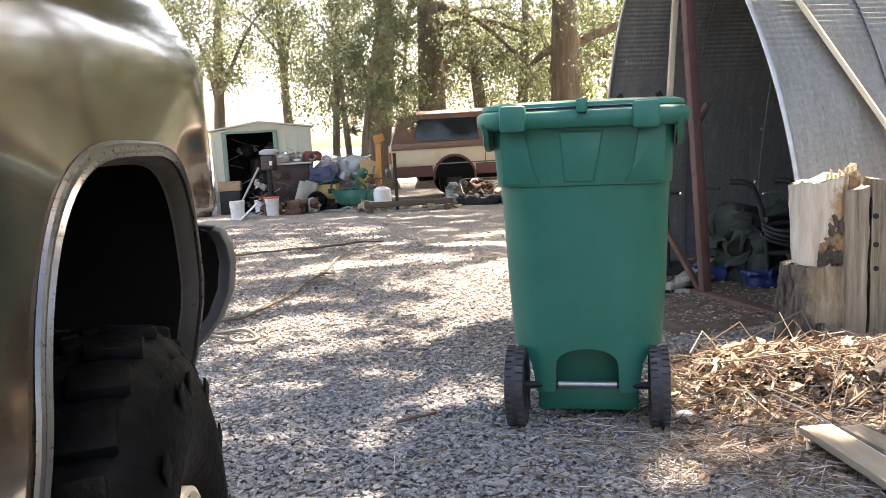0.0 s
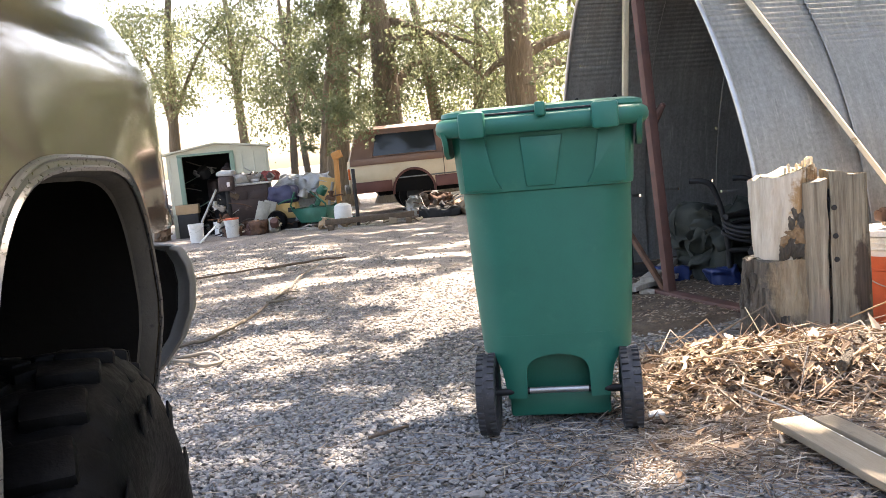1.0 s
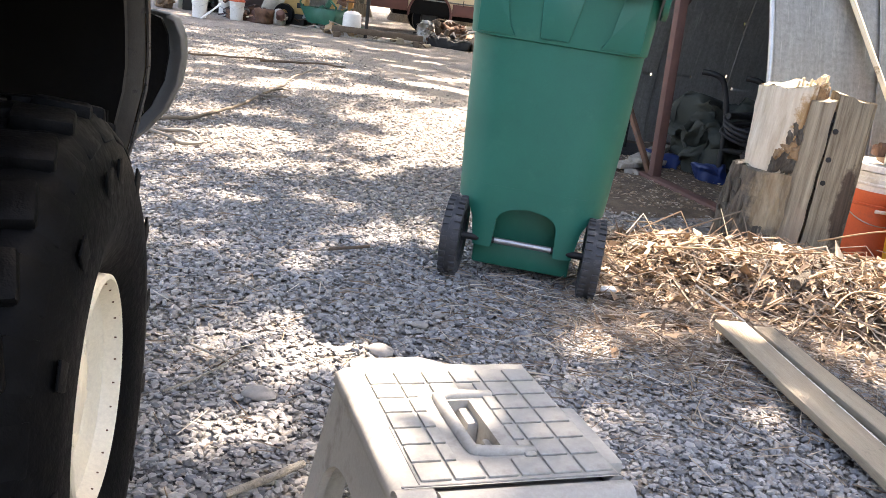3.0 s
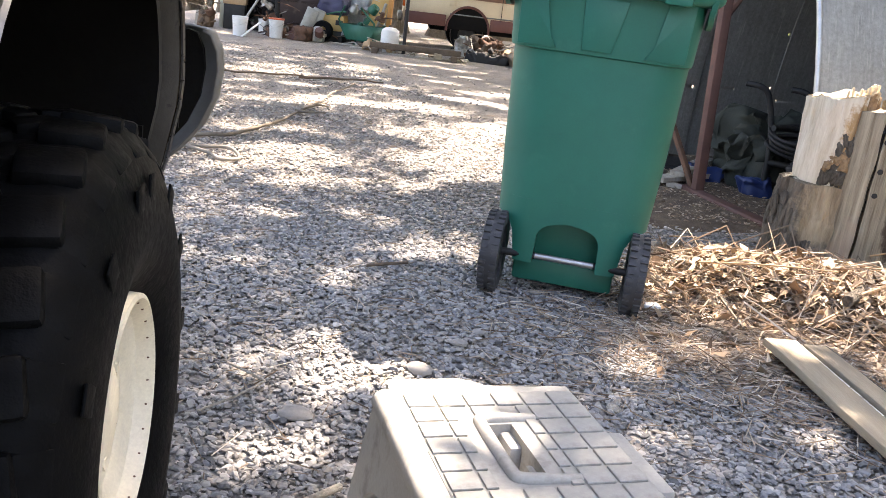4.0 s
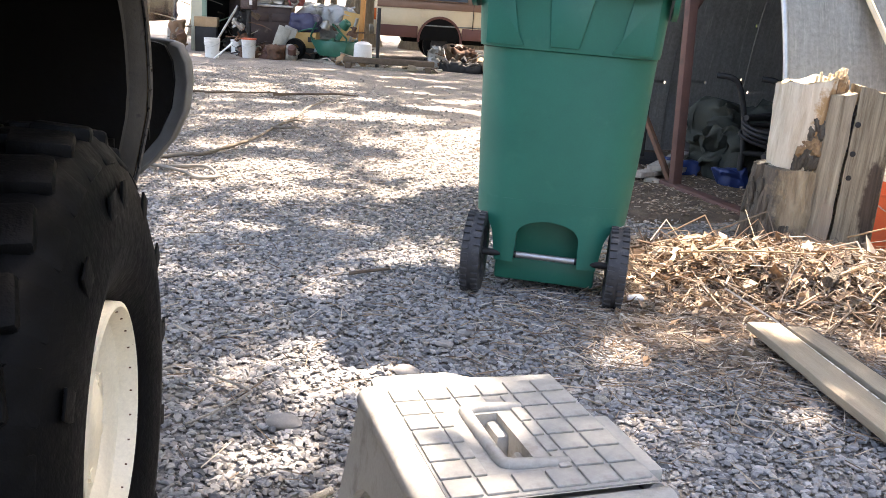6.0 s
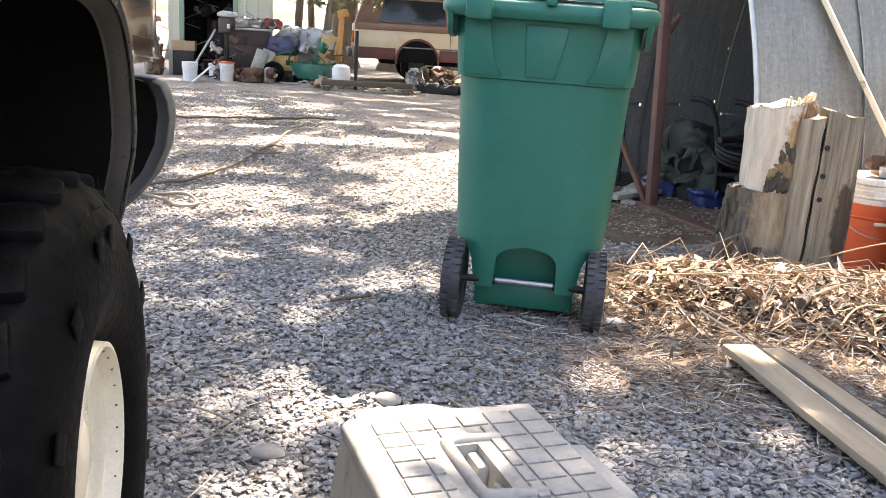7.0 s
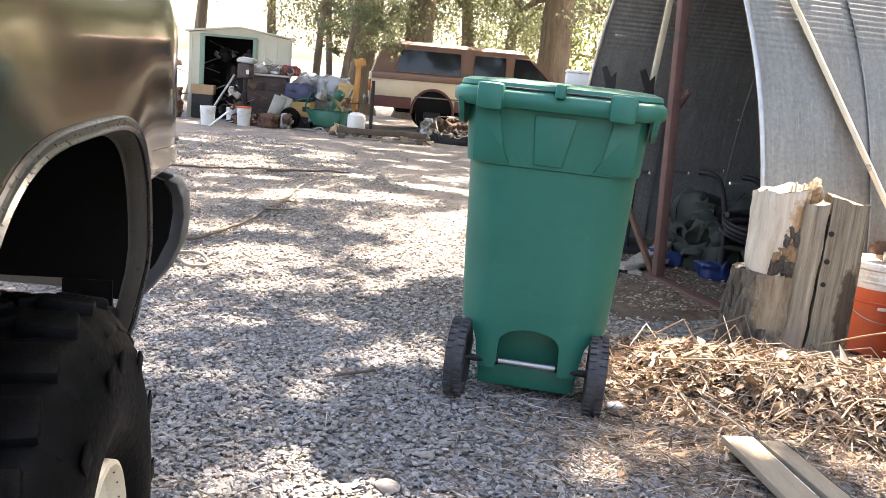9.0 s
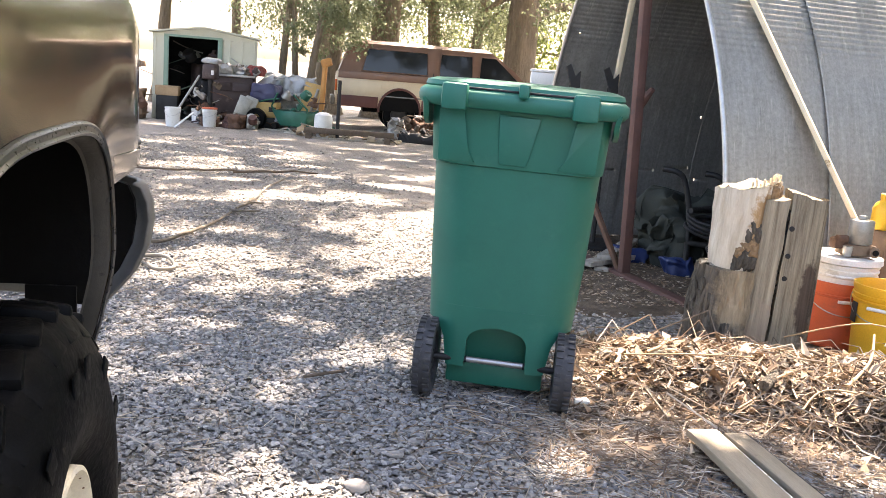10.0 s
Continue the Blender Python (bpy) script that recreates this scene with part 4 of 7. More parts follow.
def build_stool():
    t = thing("step_stool", "dusty grey plastic step stool with a carry handle, on gravel", "stool", pose(0.28, -1.752, 0.0, 0, 0, 27.5))
    W, D, H = 0.332, 0.36, 0.36
    # four splayed side panels with arched cut-outs
    for sx, sy, ln in ((1, 0, D), (-1, 0, D), (0, 1, W), (0, -1, W)):
        h = ln / 2
        out = [(-h - 0.045, 0.0), (-h + 0.004, H - 0.02), (h - 0.004, H - 0.02), (h + 0.045, 0.0), (h - 0.03, 0.0)]
        out += [((h - 0.035) * math.cos(radians(a)), 0.02 + 0.235 * math.sin(radians(a)) ** 0.4) for a in range(8, 180, 12)] + [(-h + 0.03, 0.0)]
        bm = B()
        if sx:
            slab(bm, out, 0.014, lambda a, b, c, sx=sx: Vector((sx * (W / 2 - 0.002 + 0.045 * (1 - b / H) - c), a, b)))
        else:
            slab(bm, out, 0.014, lambda a, b, c, sy=sy: Vector((a, sy * (D / 2 - 0.002 + 0.045 * (1 - b / H) - c), b)))
        part("leg_panel", bm, "stool", t)
    # top plate round the opening for the handle
    hx0, hx1, hy0, hy1 = -0.020, 0.018, -0.090, 0.055
    bm = B()
    z0, z1 = H - 0.022, H
    xs, ys = (-W / 2 + 0.014, hx0, hx1, W / 2 - 0.006), (-D / 2, hy0, hy1, D / 2)
    vs = {(i, j, k): bm.verts.new((xs[i], ys[j], (z0, z1)[k])) for i in range(4) for j in range(4) for k in (0, 1)}
    for i in range(3):
        for j in range(3):
            if (i, j) == (1, 1):
                continue
            for k in (0, 1):
                bm.faces.new([vs[q] for q in ((i, j, k), (i + 1, j, k), (i + 1, j + 1, k), (i, j + 1, k))])
    for a, b in (((1, 1), (2, 1)), ((2, 1), (2, 2)), ((2, 2), (1, 2)), ((1, 2), (1, 1))):
        bm.faces.new([vs[q] for q in ((*a, 0), (*b, 0), (*b, 1), (*a, 1))])
    part("top", bm, "stool", t)
    # lip with rounded ends behind the top, and the small ear at the side
    bm = B()
    slab(bm, [(-W / 2 + 0.022, D / 2 - 0.006), (-W / 2 + 0.024, D / 2 + 0.026), (-W / 2 + 0.034, D / 2 + 0.040), (-W / 2 + 0.150, D / 2 + 0.040), (-W / 2 + 0.168, D / 2 + 0.030), (-W / 2 + 0.184, D / 2 + 0.006),
              (W / 2 - 0.02, D / 2 + 0.006), (W / 2 - 0.004, D / 2 - 0.002), (W / 2 - 0.004, D / 2 - 0.006)], 0.03, lambda a, b, c: Vector((a, b, H - 0.0305 + c)))
    bmesh.ops.bevel(bm, geom=list(bm.edges), offset=0.004, segments=2, affect="EDGES", profile=0.5)
    part("back_lip", bm, "stool", t)
    part("side_ear", box(B(), (0.03, 0.17, 0.022), (W / 2 + 0.006, -0.06, H - 0.0125), 0.006), "stool", t)
    # rounded shoulders and the rolled front of the fold
    for x, r in ((-W / 2 + 0.016, 0.020), (W / 2 - 0.010, 0.012)):
        part("edge_roll", tube(B(), [(x, -D / 2, H - r), (x, D / 2, H - r)], r, 16), "stool", t)
    part("front_roll", tube(B(), [(-W / 2 + 0.055, -D / 2 - 0.020, H - 0.025), (W / 2, -D / 2 - 0.020, H - 0.025)], 0.0265, 18), "stool", t)
    part("hinge_roll", tube(B(), [(-W / 2 - 0.002, -D / 2 - 0.014, H - 0.020), (-W / 2 + 0.050, -D / 2 - 0.014, H - 0.020)], 0.024, 18), "stool", t)
    for a, b in (((-W / 2 + 0.012, -D / 2 + 0.004), (W / 2 - 0.004, -D / 2 + 0.004)), ((-W / 2 + 0.036, -D / 2 + 0.01), (-W / 2 + 0.036, -D / 2 + 0.16))):
        part("seam", box(B(), (b[0] - a[0] + 0.0025, b[1] - a[1] + 0.0025, 0.002), ((a[0] + b[0]) / 2, (a[1] + b[1]) / 2, H), 0), "stool_dark", t, "dark joint line")
    # raised tread squares
    tread = mesh_of("tread_pad", box(B(), (0.0435, 0.0425, 0.005), (0, 0, 0.001), 0.0022, seg=2), "stool")
    half = mesh_of("tread_pad", box(B(), (0.018, 0.0425, 0.005), (0, 0, 0.001), 0.0022, seg=2), "stool")
    for i in range(6):
        for j in range(7):
            x, y = -0.105 + 0.0478 * i, -0.146 + 0.0468 * j
            me = tread
            if hy0 - 0.022 < y < hy1 + 0.022 and hx0 - 0.03 < x < hx1 + 0.02:
                continue
            if hy0 - 0.03 < y < hy1 + 0.034 and hx1 - 0.02 < x < hx1 + 0.04:
                me, x = half, x + 0.013
            if hy0 - 0.03 < y < hy1 + 0.034 and hx0 - 0.06 < x < hx0 - 0.016:
                me, x = half, x - 0.013
            o = new("tread_pad", me)
            o.parent, o.matrix_basis = t, Matrix.Translation((x, y, H + 0.0005))
    # well under the handle, with a stepped inner wall
    bm = B()
    box(bm, (0.10, 0.19, 0.006), (0.01, -0.02, H - 0.062), 0.002)
    for x in (hx0 - 0.004, hx1 + 0.004):
        box(bm, (0.006, 0.16, 0.045), (x, -0.018, H - 0.042), 0.001)
    box(bm, (0.022, 0.055, 0.05), (hx1 - 0.008, 0.030, H - 0.036), 0.008)
    box(bm, (0.014, 0.050, 0.05), (hx1 - 0.004, -0.060, H - 0.040), 0.008)
    part("handle_well", bm, "stool", t, "shadowed brown-grey recess under the handle")
    bm = B()
    tube(bm, curve_pts([(0.062, -0.104, H - 0.003), (0.0, -0.104, H + 0.001), (-0.022, -0.100, H + 0.001), (-0.031, -0.082, H + 0.001), (-0.031, 0.052, H + 0.001), (-0.024, 0.066, H + 0.001), (0.0, 0.070, H + 0.001), (0.060, 0.070, H - 0.003)], 5), 0.0100, 10)
    part("handle", bm, "stool", t, "swing-up grey carry handle")
    for x, y in ((0.072, -0.104), (0.070, 0.070)):
        part("hinge_slot", box(B(), (0.020, 0.010, 0.004), (x, y, H + 0.0012), 0.001), "stool_dark", t, "dark hinge slot")


build_stool()

# ---------------------------------------------------------------- arched metal hut
HUT = pose(0.855, 2.36, 0.0, 0, 0, math.degrees(math.atan2(0.45, 0.89)))
# local x runs along the hut, local y across it from the near leg (-) to the far leg (+)


def arch_yz(u):
    """A point of the arch; u from -1 (near foot) over the ridge (0) to 1 (far foot)."""
    a = math.radians(90 * min(1.0, abs(u)))
    c = max(0.0, math.cos(a))
    return 0.12 + (-1.03 * (1 - c ** 2.2) ** 0.909 if u < 0 else 1.2 * math.sin(a)), 2.3 * c


HOLES = ((1.268, 0.734), (1.258, 0.8475), (1.325, 0.872), (0.09, 0.565), (0.62, 0.859), (0.958, 0.856), (1.52, 0.93))      # rust holes in the far leg: along the hut, and round the arch


def build_hut():
    t = thing("metal_hut", "open-ended arched hut of dull galvanised corrugated sheet", "shed", HUT)
    N = 360

    def strip(x0, x1, lift, u0, u1):
        bm = B()
        cols = []
        here = [(hx, hu) for hx, hu in HOLES if x0 + 0.02 < hx < x1 - 0.02 and u0 < hu < u1]
        lines = sorted([x0, x0 + 0.01, (x0 + x1) / 2, x1 - 0.01, x1] + [hx + o for hx, _ in here for o in (-0.006, 0.006)])
        for x in lines:
            col = []
            for i in range(N + 1):
                u = u0 + (u1 - u0) * i / N
                y, z = arch_yz(u)
                y2, z2 = arch_yz(u + 0.004)
                nrm = Vector((0, z2 - z, -(y2 - y)))
                nrm = -nrm.normalized() if nrm.length > 0 else Vector((0, 0, 1))
                rip = (0.0004 + 0.0038 * smooth01((z - 1.30) / 0.20)) * math.sin(i * 2 * math.pi / 4.0) + lift
                if nrm.z < 0:
                    nrm = -nrm
                col.append(bm.verts.new(Vector((x, y, z)) + nrm * rip))
            cols.append(col)
        for n_, (a, b) in enumerate(zip(cols, cols[1:])):
            shut = [hu for hx, hu in here if abs((lines[n_] + lines[n_ + 1]) / 2 - hx) < 0.003]
            for i in range(N):
                if not any(abs(u0 + (u1 - u0) * (i + 0.5) / N - hu) * N / abs(u1 - u0) < 1.1 for hu in shut):
                    bm.faces.new((a[i], a[i + 1], b[i + 1], b[i]))
        return bm
    for i in range(6):
        x0 = 0.0 + 0.64 * i
        for u0, u1 in ((-1.0, -0.02), (0.02, 1.0)):
            p = part("panel", strip(x0, x0 + 0.67, 0.014 * (i % 2), u0, u1), "sheet", t, smooth=60)
            sol = p.modifiers.new("gauge", "SOLIDIFY")
            sol.thickness = 0.003
    bm = B()
    box(bm, (3.9, 0.25, 0.02), (1.95, 0.12, 2.315), 0.004)
    part("ridge_cap", bm, "sheet", t)
    # rolled edge of the open end
    for u0, u1 in ((-1.0, -0.01), (0.01, 1.0)):
        bm = B()
        tube(bm, [(0.0, *arch_yz(u0 + (u1 - u0) * k / 40)) for k in range(41)], 0.014, 8)
        part("edge_angle", bm, "steel", t, "bright steel edge angle", smooth=60)
    # closed back end
    bm = B()
    poly = [arch_yz(-1 + 2 * k / 48) for k in range(49)]
    slab(bm, poly, 0.02, lambda a, b, c: Vector((3.85 + c, a, b)))
    part("end_wall", bm, "sheet", t)
    bm = B()
    box(bm, (0.08, 2.0, 0.05), (0.0, 0.10, 0.008), 0.006)
    part("sill_beam", bm, "rust_post", t, "rusty sill beam on the ground")
    bm = B()
    box(bm, (0.055, 0.055, 2.22), (0.01, 0.085, 1.11), 0.004, Matrix.Rotation(radians(-4.0), 4, "X"))
    part("post", bm, "rust_post", t, "red-oxide steel post")
    # short tube added on the post to stand for its rust blotch
    bm = B()
    tube(bm, [(0.03, 0.13, 0.98), (0.05, 0.08, 1.06), (0.07, 0.03, 1.12)], [0.03, 0.028, 0.016], 8)
    part("rust_blotch", bm, "rust_post", t)


build_hut()


def build_lath(name, label, a, b, w, th, material, cat):
    a, b = Vector(a), Vector(b)
    d = b - a
    bm = B()
    box(bm, (w, th, d.length), (0, 0, d.length / 2), 0.003)
    ob = part(name, bm, material)
    ob.matrix_basis = Matrix.Translation(a) @ d.to_track_quat("Z", "Y").to_matrix().to_4x4()
    return tagged(ob, label, cat)


def in_hut(x, y, z):
    return HUT @ Vector((x, y, z))


build_lath("wooden_lath", "long pale sawn lath leaning on the metal hut", (2.254, 1.677, 0.0), (1.09, 2.075, 2.0), 0.080, 0.024, "lath", "lath")
build_lath("wooden_pole", "pale wooden pole leaning inside the hut", in_hut(0.35, 1.14, 0.0), in_hut(0.30, 0.72, 1.95), 0.035, 0.035, "lath", "pole")

# ---------------------------------------------------------------- trees


def leaf_cloud(name, centres, per, size, rng, material, parent, droop=0.6, open_to=None):
    """Small folded leaves round clump centres (x, y, z, radius), left out where open_to is above zero."""
    c = np.repeat(np.array(centres), per, axis=0)
    n = len(c)
    d = rng.normal(0, 1, (n, 3))
    d /= np.linalg.norm(d, axis=1)[:, None]
    r = rng.random(n) ** 0.5
    pos = c[:, :3] + d * (r * c[:, 3])[:, None] * np.array([1, 1, 0.75])
    pos[:, 2] -= droop * (rng.random(n) ** 2) * c[:, 3]
    if open_to is not None:
        pos = pos[(open_to(pos) < 0.0) | (rng.random(n) < 0.03)]
        n = len(pos)
    ax = rng.normal(0, 1, (n, 3))
    ax[:, 2] -= 0.8
    ax /= np.linalg.norm(ax, axis=1)[:, None]
    sd = np.cross(ax, rng.normal(0, 1, (n, 3)))
    sd /= np.linalg.norm(sd, axis=1)[:, None]
    s = (size * (0.6 + 0.8 * rng.random(n)))[:, None]
    nm = np.cross(ax, sd)
    v = np.empty((n, 4, 3))
    v[:, 0] = pos
    v[:, 1] = pos + ax * s * 0.5 + sd * s * 0.28 + nm * s * 0.08
    v[:, 2] = pos + ax * s
    v[:, 3] = pos + ax * s * 0.5 - sd * s * 0.28 + nm * s * 0.08
    f = np.arange(n * 4).reshape(n, 4)
    return raw(name, v.reshape(-1, 3).tolist(), f.tolist(), material, parent)


def build_tree(label, x, y, r, height, lean, crown, rng, per=70, leaf=0.13, material="leaf", limbs=5, low=2.2, back=0.0):
    """crown: number of clumps, spread, lowest and highest clump, clump radius."""
    g = ground_z(x, y)
    t = thing("tree", label, "tree", pose(x, y, g - 0.05), "trees behind the yard")
    top = Vector((lean[0], lean[1], height))
    pts, rad = [], []
    for k in range(13):
        f = k / 12
        p = Vector((lean[0] * f ** 1.3, lean[1] * f ** 1.3, height * f)) + noise.noise_vector(Vector((x, y, f * 3))) * 0.22 * r * 3 * f
        pts.append(p)
        rad.append(r * (1.0 - 0.62 * f) * (1 + 0.55 * max(0, 0.08 - f) / 0.08))
    bm = B()
    tube(bm, pts, rad, 14)
    rough_up(bm, r * 0.10, 2.2 / max(r, 0.2))
    part("trunk", bm, "bark_far", t, smooth=70)
    num, spread, z0, z1, cr = crown
    cl = []
    for k in range(num):
        a = rng.uniform(0, 2 * math.pi)
        q = spread * math.sqrt(rng.uniform(0.0, 1.0))
        z = rng.uniform(z0, z1)
        f = min(1, z / height)
        p = (lean[0] * f + q * math.cos(a), lean[1] * f + q * math.sin(a) + back, z, cr * rng.uniform(0.6, 1.25))
        cl.append(p)
    for k in range(limbs):
        c = Vector(cl[k % num][:3])
        i = int(rng.integers(4, 11))
        s = pts[i]
        mid = s.lerp(c, 0.5) + Vector((0, 0, 0.12 * (c - s).length))
        bm = B()
        tube(bm, curve_pts([s, mid, c], 5), [rad[i] * 0.5 * (1 - 0.08 * j) for j in range(11)], 8)
        part("limb", bm, "bark_far", t, smooth=70)
    leaf_cloud("crown", cl, per, leaf, rng, material, t)
    if y > 19 and x < 4:
        TALL.append((t, height, lean, r))
    return t


T = np.random.default_rng(11)
TALL = []
build_tree("broad old tree with a thick furrowed trunk", -0.95, 22.5, 0.52, 9, (0.3, 0.5), (60, 4.2, 2.8, 6.0, 0.85), T, 170, 0.105, back=2.0)
build_tree("thick-trunked tree with drooping green foliage", -4.75, 23.0, 0.48, 9, (-0.2, 0.3), (56, 3.6, 2.3, 6.2, 0.80), T, 180, 0.10, back=1.8)
build_tree("tree with a leaning thick trunk", -6.4, 22.5, 0.40, 9, (0.9, 0.3), (52, 3.4, 2.5, 6.2, 0.80), T, 180, 0.10, back=1.5)
for x, y, r, h, lx, n, sp, z0, z1 in ((-10.9, 21.5, 0.20, 7, 0.5, 66, 2.6, 3.5, 6.2), (-9.0, 22.5, 0.17, 7, -0.3, 70, 2.6, 3.4, 6.2), (-6.9, 20.0, 0.12, 6, 0.3, 34, 1.8, 2.5, 5.4),
                                      (-6.35, 19.6, 0.10, 6, -0.4, 34, 1.7, 2.4, 5.2), (-3.6, 25.5, 0.24, 8, -0.8, 50, 2.8, 2.6, 6), (-2.6, 26.0, 0.20, 8, 0.6, 55, 2.6, 2.4, 6), (-12.6, 20.0, 0.22, 7, 0.6, 50, 2.4, 3.5, 6.0)):
    build_tree("slim tree with a bare lower stem and loose foliage", x, y, r, h, (lx, 0.2), (n, sp, z0, z1, 0.6), T, 150, 0.085, limbs=5)
build_tree("leaning slim tree with leaves hanging over the old wagon", -5.35, 16.9, 0.10, 4.8, (0.85, -0.3), (54, 0.85, 1.75, 5.0, 0.34), T, 150, 0.075, limbs=5)
for x, y, n, sp, z0, z1 in ((2.0, 27, 60, 3.0, 0.8, 6), (0.5, 30, 55, 3.0, 0.9, 6), (-3.0, 32, 36, 2.4, 2.4, 6), (5.0, 27, 50, 3.0, 0.8, 7)):
    build_tree("sunlit yellow-green tree in the distance", x, y, 0.16, 7, (0.2, 0.1), (n, sp, z0, z1, 0.8), T, 90, 0.17, "leaf_yellow", 3)


# gaps in the added high crowns, given as the spots of sun that they throw on the yard: x, y and the half widths
GAPS = ((1.14, 0.26, 0.80, 0.42), (1.80, 0.30, 0.34, 0.26), (0.50, -0.52, 0.15, 0.21), (0.82, -0.28, 0.24, 0.16), (0.96, -0.80, 0.09, 0.07), (1.42, -0.28, 0.26, 0.20), (1.14, 0.66, 0.34, 0.26), (1.95, 1.18, 0.46, 0.30), (1.28, 1.04, 0.28, 0.20),
        (-0.22, 0.34, 0.20, 0.17), (-0.45, -0.22, 0.07, 0.05), (-1.00, 0.46, 0.20, 0.08), (-0.68, 0.66, 0.16, 0.10), (-0.66, 1.36, 0.20, 0.15), (-0.68, 2.1, 0.38, 0.32),
        (-1.50, 1.55, 0.42, 0.50), (-0.52, 3.3, 0.42, 1.2), (-1.10, 2.9, 0.30, 0.26), (-1.9, 4.3, 0.5, 0.3), (-1.2, 6.0, 0.45, 0.35), (-3.8, 7.0, 0.5, 0.4), (-1.0, 7.7, 0.4, 0.5),
        (-3.4, 8.9, 0.4, 0.4), (-0.25, -1.35, 0.13, 0.09), (0.03, -1.95, 0.20, 0.34))


def gap_depth(x, y):
    """Above zero where the crowns let the sun through to the spot (x, y) of the ground."""
    wob = 0.5 * (np.sin(9.1 * x + 3.3 * y) * np.sin(7.3 * y - 2.1 * x + 1.0) + 0.7 * np.sin(23 * x - 11 * y) * np.sin(19 * y + 13 * x + 2.0))
    out = np.full(np.shape(x), -9.0)
    for cx, cy, rx, ry in GAPS:
        out = np.maximum(out, 1.0 - np.hypot((x - cx) / rx, (y - cy) / ry) + 0.22 * wob)
    flecks = np.sin(2.7 * x + 1.1 * y + 0.6) * np.sin(3.9 * y - 1.3 * x) + 0.6 * np.sin(6.1 * x + 2.0) * np.sin(7.7 * y + 1.4 * x) + 0.45 * wob
    far = np.clip((y - 0.9) / 1.2, 0, 1)
    return np.maximum(out, np.where((y > 0.9) & (x < 0.35), flecks - 0.56 - 0.02 * far - 0.10 * np.clip((y - 4.5) / 4, 0, 1), -9.0))


def shade_crown(spots, base, rng):
    """Clumps of an unseen high crown, set along the way to the sun to shade the given spots of the ground."""
    c = []
    for x, y in spots:
        z = rng.uniform(6.3, 8.8)
        c.append((x + SUN_DIR.x / SUN_DIR.z * z - base[0], y + SUN_DIR.y / SUN_DIR.z * z - base[1], z, rng.uniform(0.28, 0.46)))
    return c


def shade_tree(label, x, y, lean, spots, rng, per=120, leaf=0.13):
    t = thing("tree", label, "tree", pose(x, y, ground_z(x, y) - 0.05), "tall shade trees round the yard")
    pts = [Vector((lean[0] * (k / 12) ** 1.3, lean[1] * (k / 12) ** 1.3, 8.4 * k / 12)) + noise.noise_vector(Vector((x, y, k / 4))) * 0.3 * k / 12 for k in range(13)]
    rad = [0.45 * (1.0 - 0.05 * k) * (1.4 if k == 0 else 1.0) for k in range(13)]
    bm = B()
    tube(bm, pts, rad, 14)
    part("trunk", rough_up(bm, 0.045, 4.9), "bark_far", t, smooth=70)
    cl = shade_crown(spots, (x, y), rng)
    for k in range(9):
        c, i = Vector(cl[int(rng.integers(0, len(cl)))][:3]), int(rng.integers(5, 11))
        mid = pts[i].lerp(c, 0.5) + Vector((0, 0, 0.12 * (c - pts[i]).length))
        part("limb", tube(B(), curve_pts([pts[i], mid, c], 5), [rad[i] * 0.34 * (1 - 0.08 * j) for j in range(11)], 8), "bark_far", t, smooth=70)
    leaf_cloud("crown", cl, per, leaf, rng, "leaf", t, open_to=lambda p: gap_depth(p[:, 0] + x - SUN_DIR.x / SUN_DIR.z * p[:, 2], p[:, 1] + y - SUN_DIR.y / SUN_DIR.z * p[:, 2]))


# trees added out of view; their crowns cast the dappled shade on the yard
SHADE = (("tall added tree, out of view, shading the parked truck", -8.0, 4.0, (3.6, 1.4)), ("tall added tree, out of view behind the hut, shading the yard", 5.6, 9.0, (-2.6, -1.4)),
         ("tall added tree near the old wagon, shading the yard", 2.6, 16.5, (-2.6, -0.6)), ("tall added tree, out of view past the shed, shading the yard", -13.0, 14.0, (4.6, 0.5)),
         ("tall added tree, out of view beside the hut, shading the yard", 7.6, 2.6, (-4.4, 1.6)))
spots = [[] for _ in SHADE]
for k in range(3400):
    x, y = T.uniform(-7.5, 7.5), T.uniform(-5.5, 15.5)
    cx, cy = x + SUN_DIR.x / SUN_DIR.z * 7.5, y + SUN_DIR.y / SUN_DIR.z * 7.5
    far = [math.hypot(cx - tx - ln[0], cy - ty - ln[1]) for _, tx, ty, ln in SHADE]
    spots[far.index(min(far))].append((x, y))
for (lab, x, y, lean), group in zip(SHADE, spots):
    shade_tree(lab, x, y, lean, group, T)
# trees added out of view, to darken what the truck paint reflects
for x, y in ((7.5, 6.5), (9.5, 11.0), (6.0, 13.5), (9.5, -0.5), (11.0, -5.5), (8.0, -9.5), (12.0, 2.5), (12.5, 5.5), (12.5, -3.0), (13.0, 9.0), (13.0, -8.0)):
    build_tree("leafy tree added out of view, for the truck paint to reflect", x, y, 0.28, 7, (0.3, 0.2), (75, 2.4, 0.7, 7.4, 0.8), T, 80, 0.18, limbs=5)


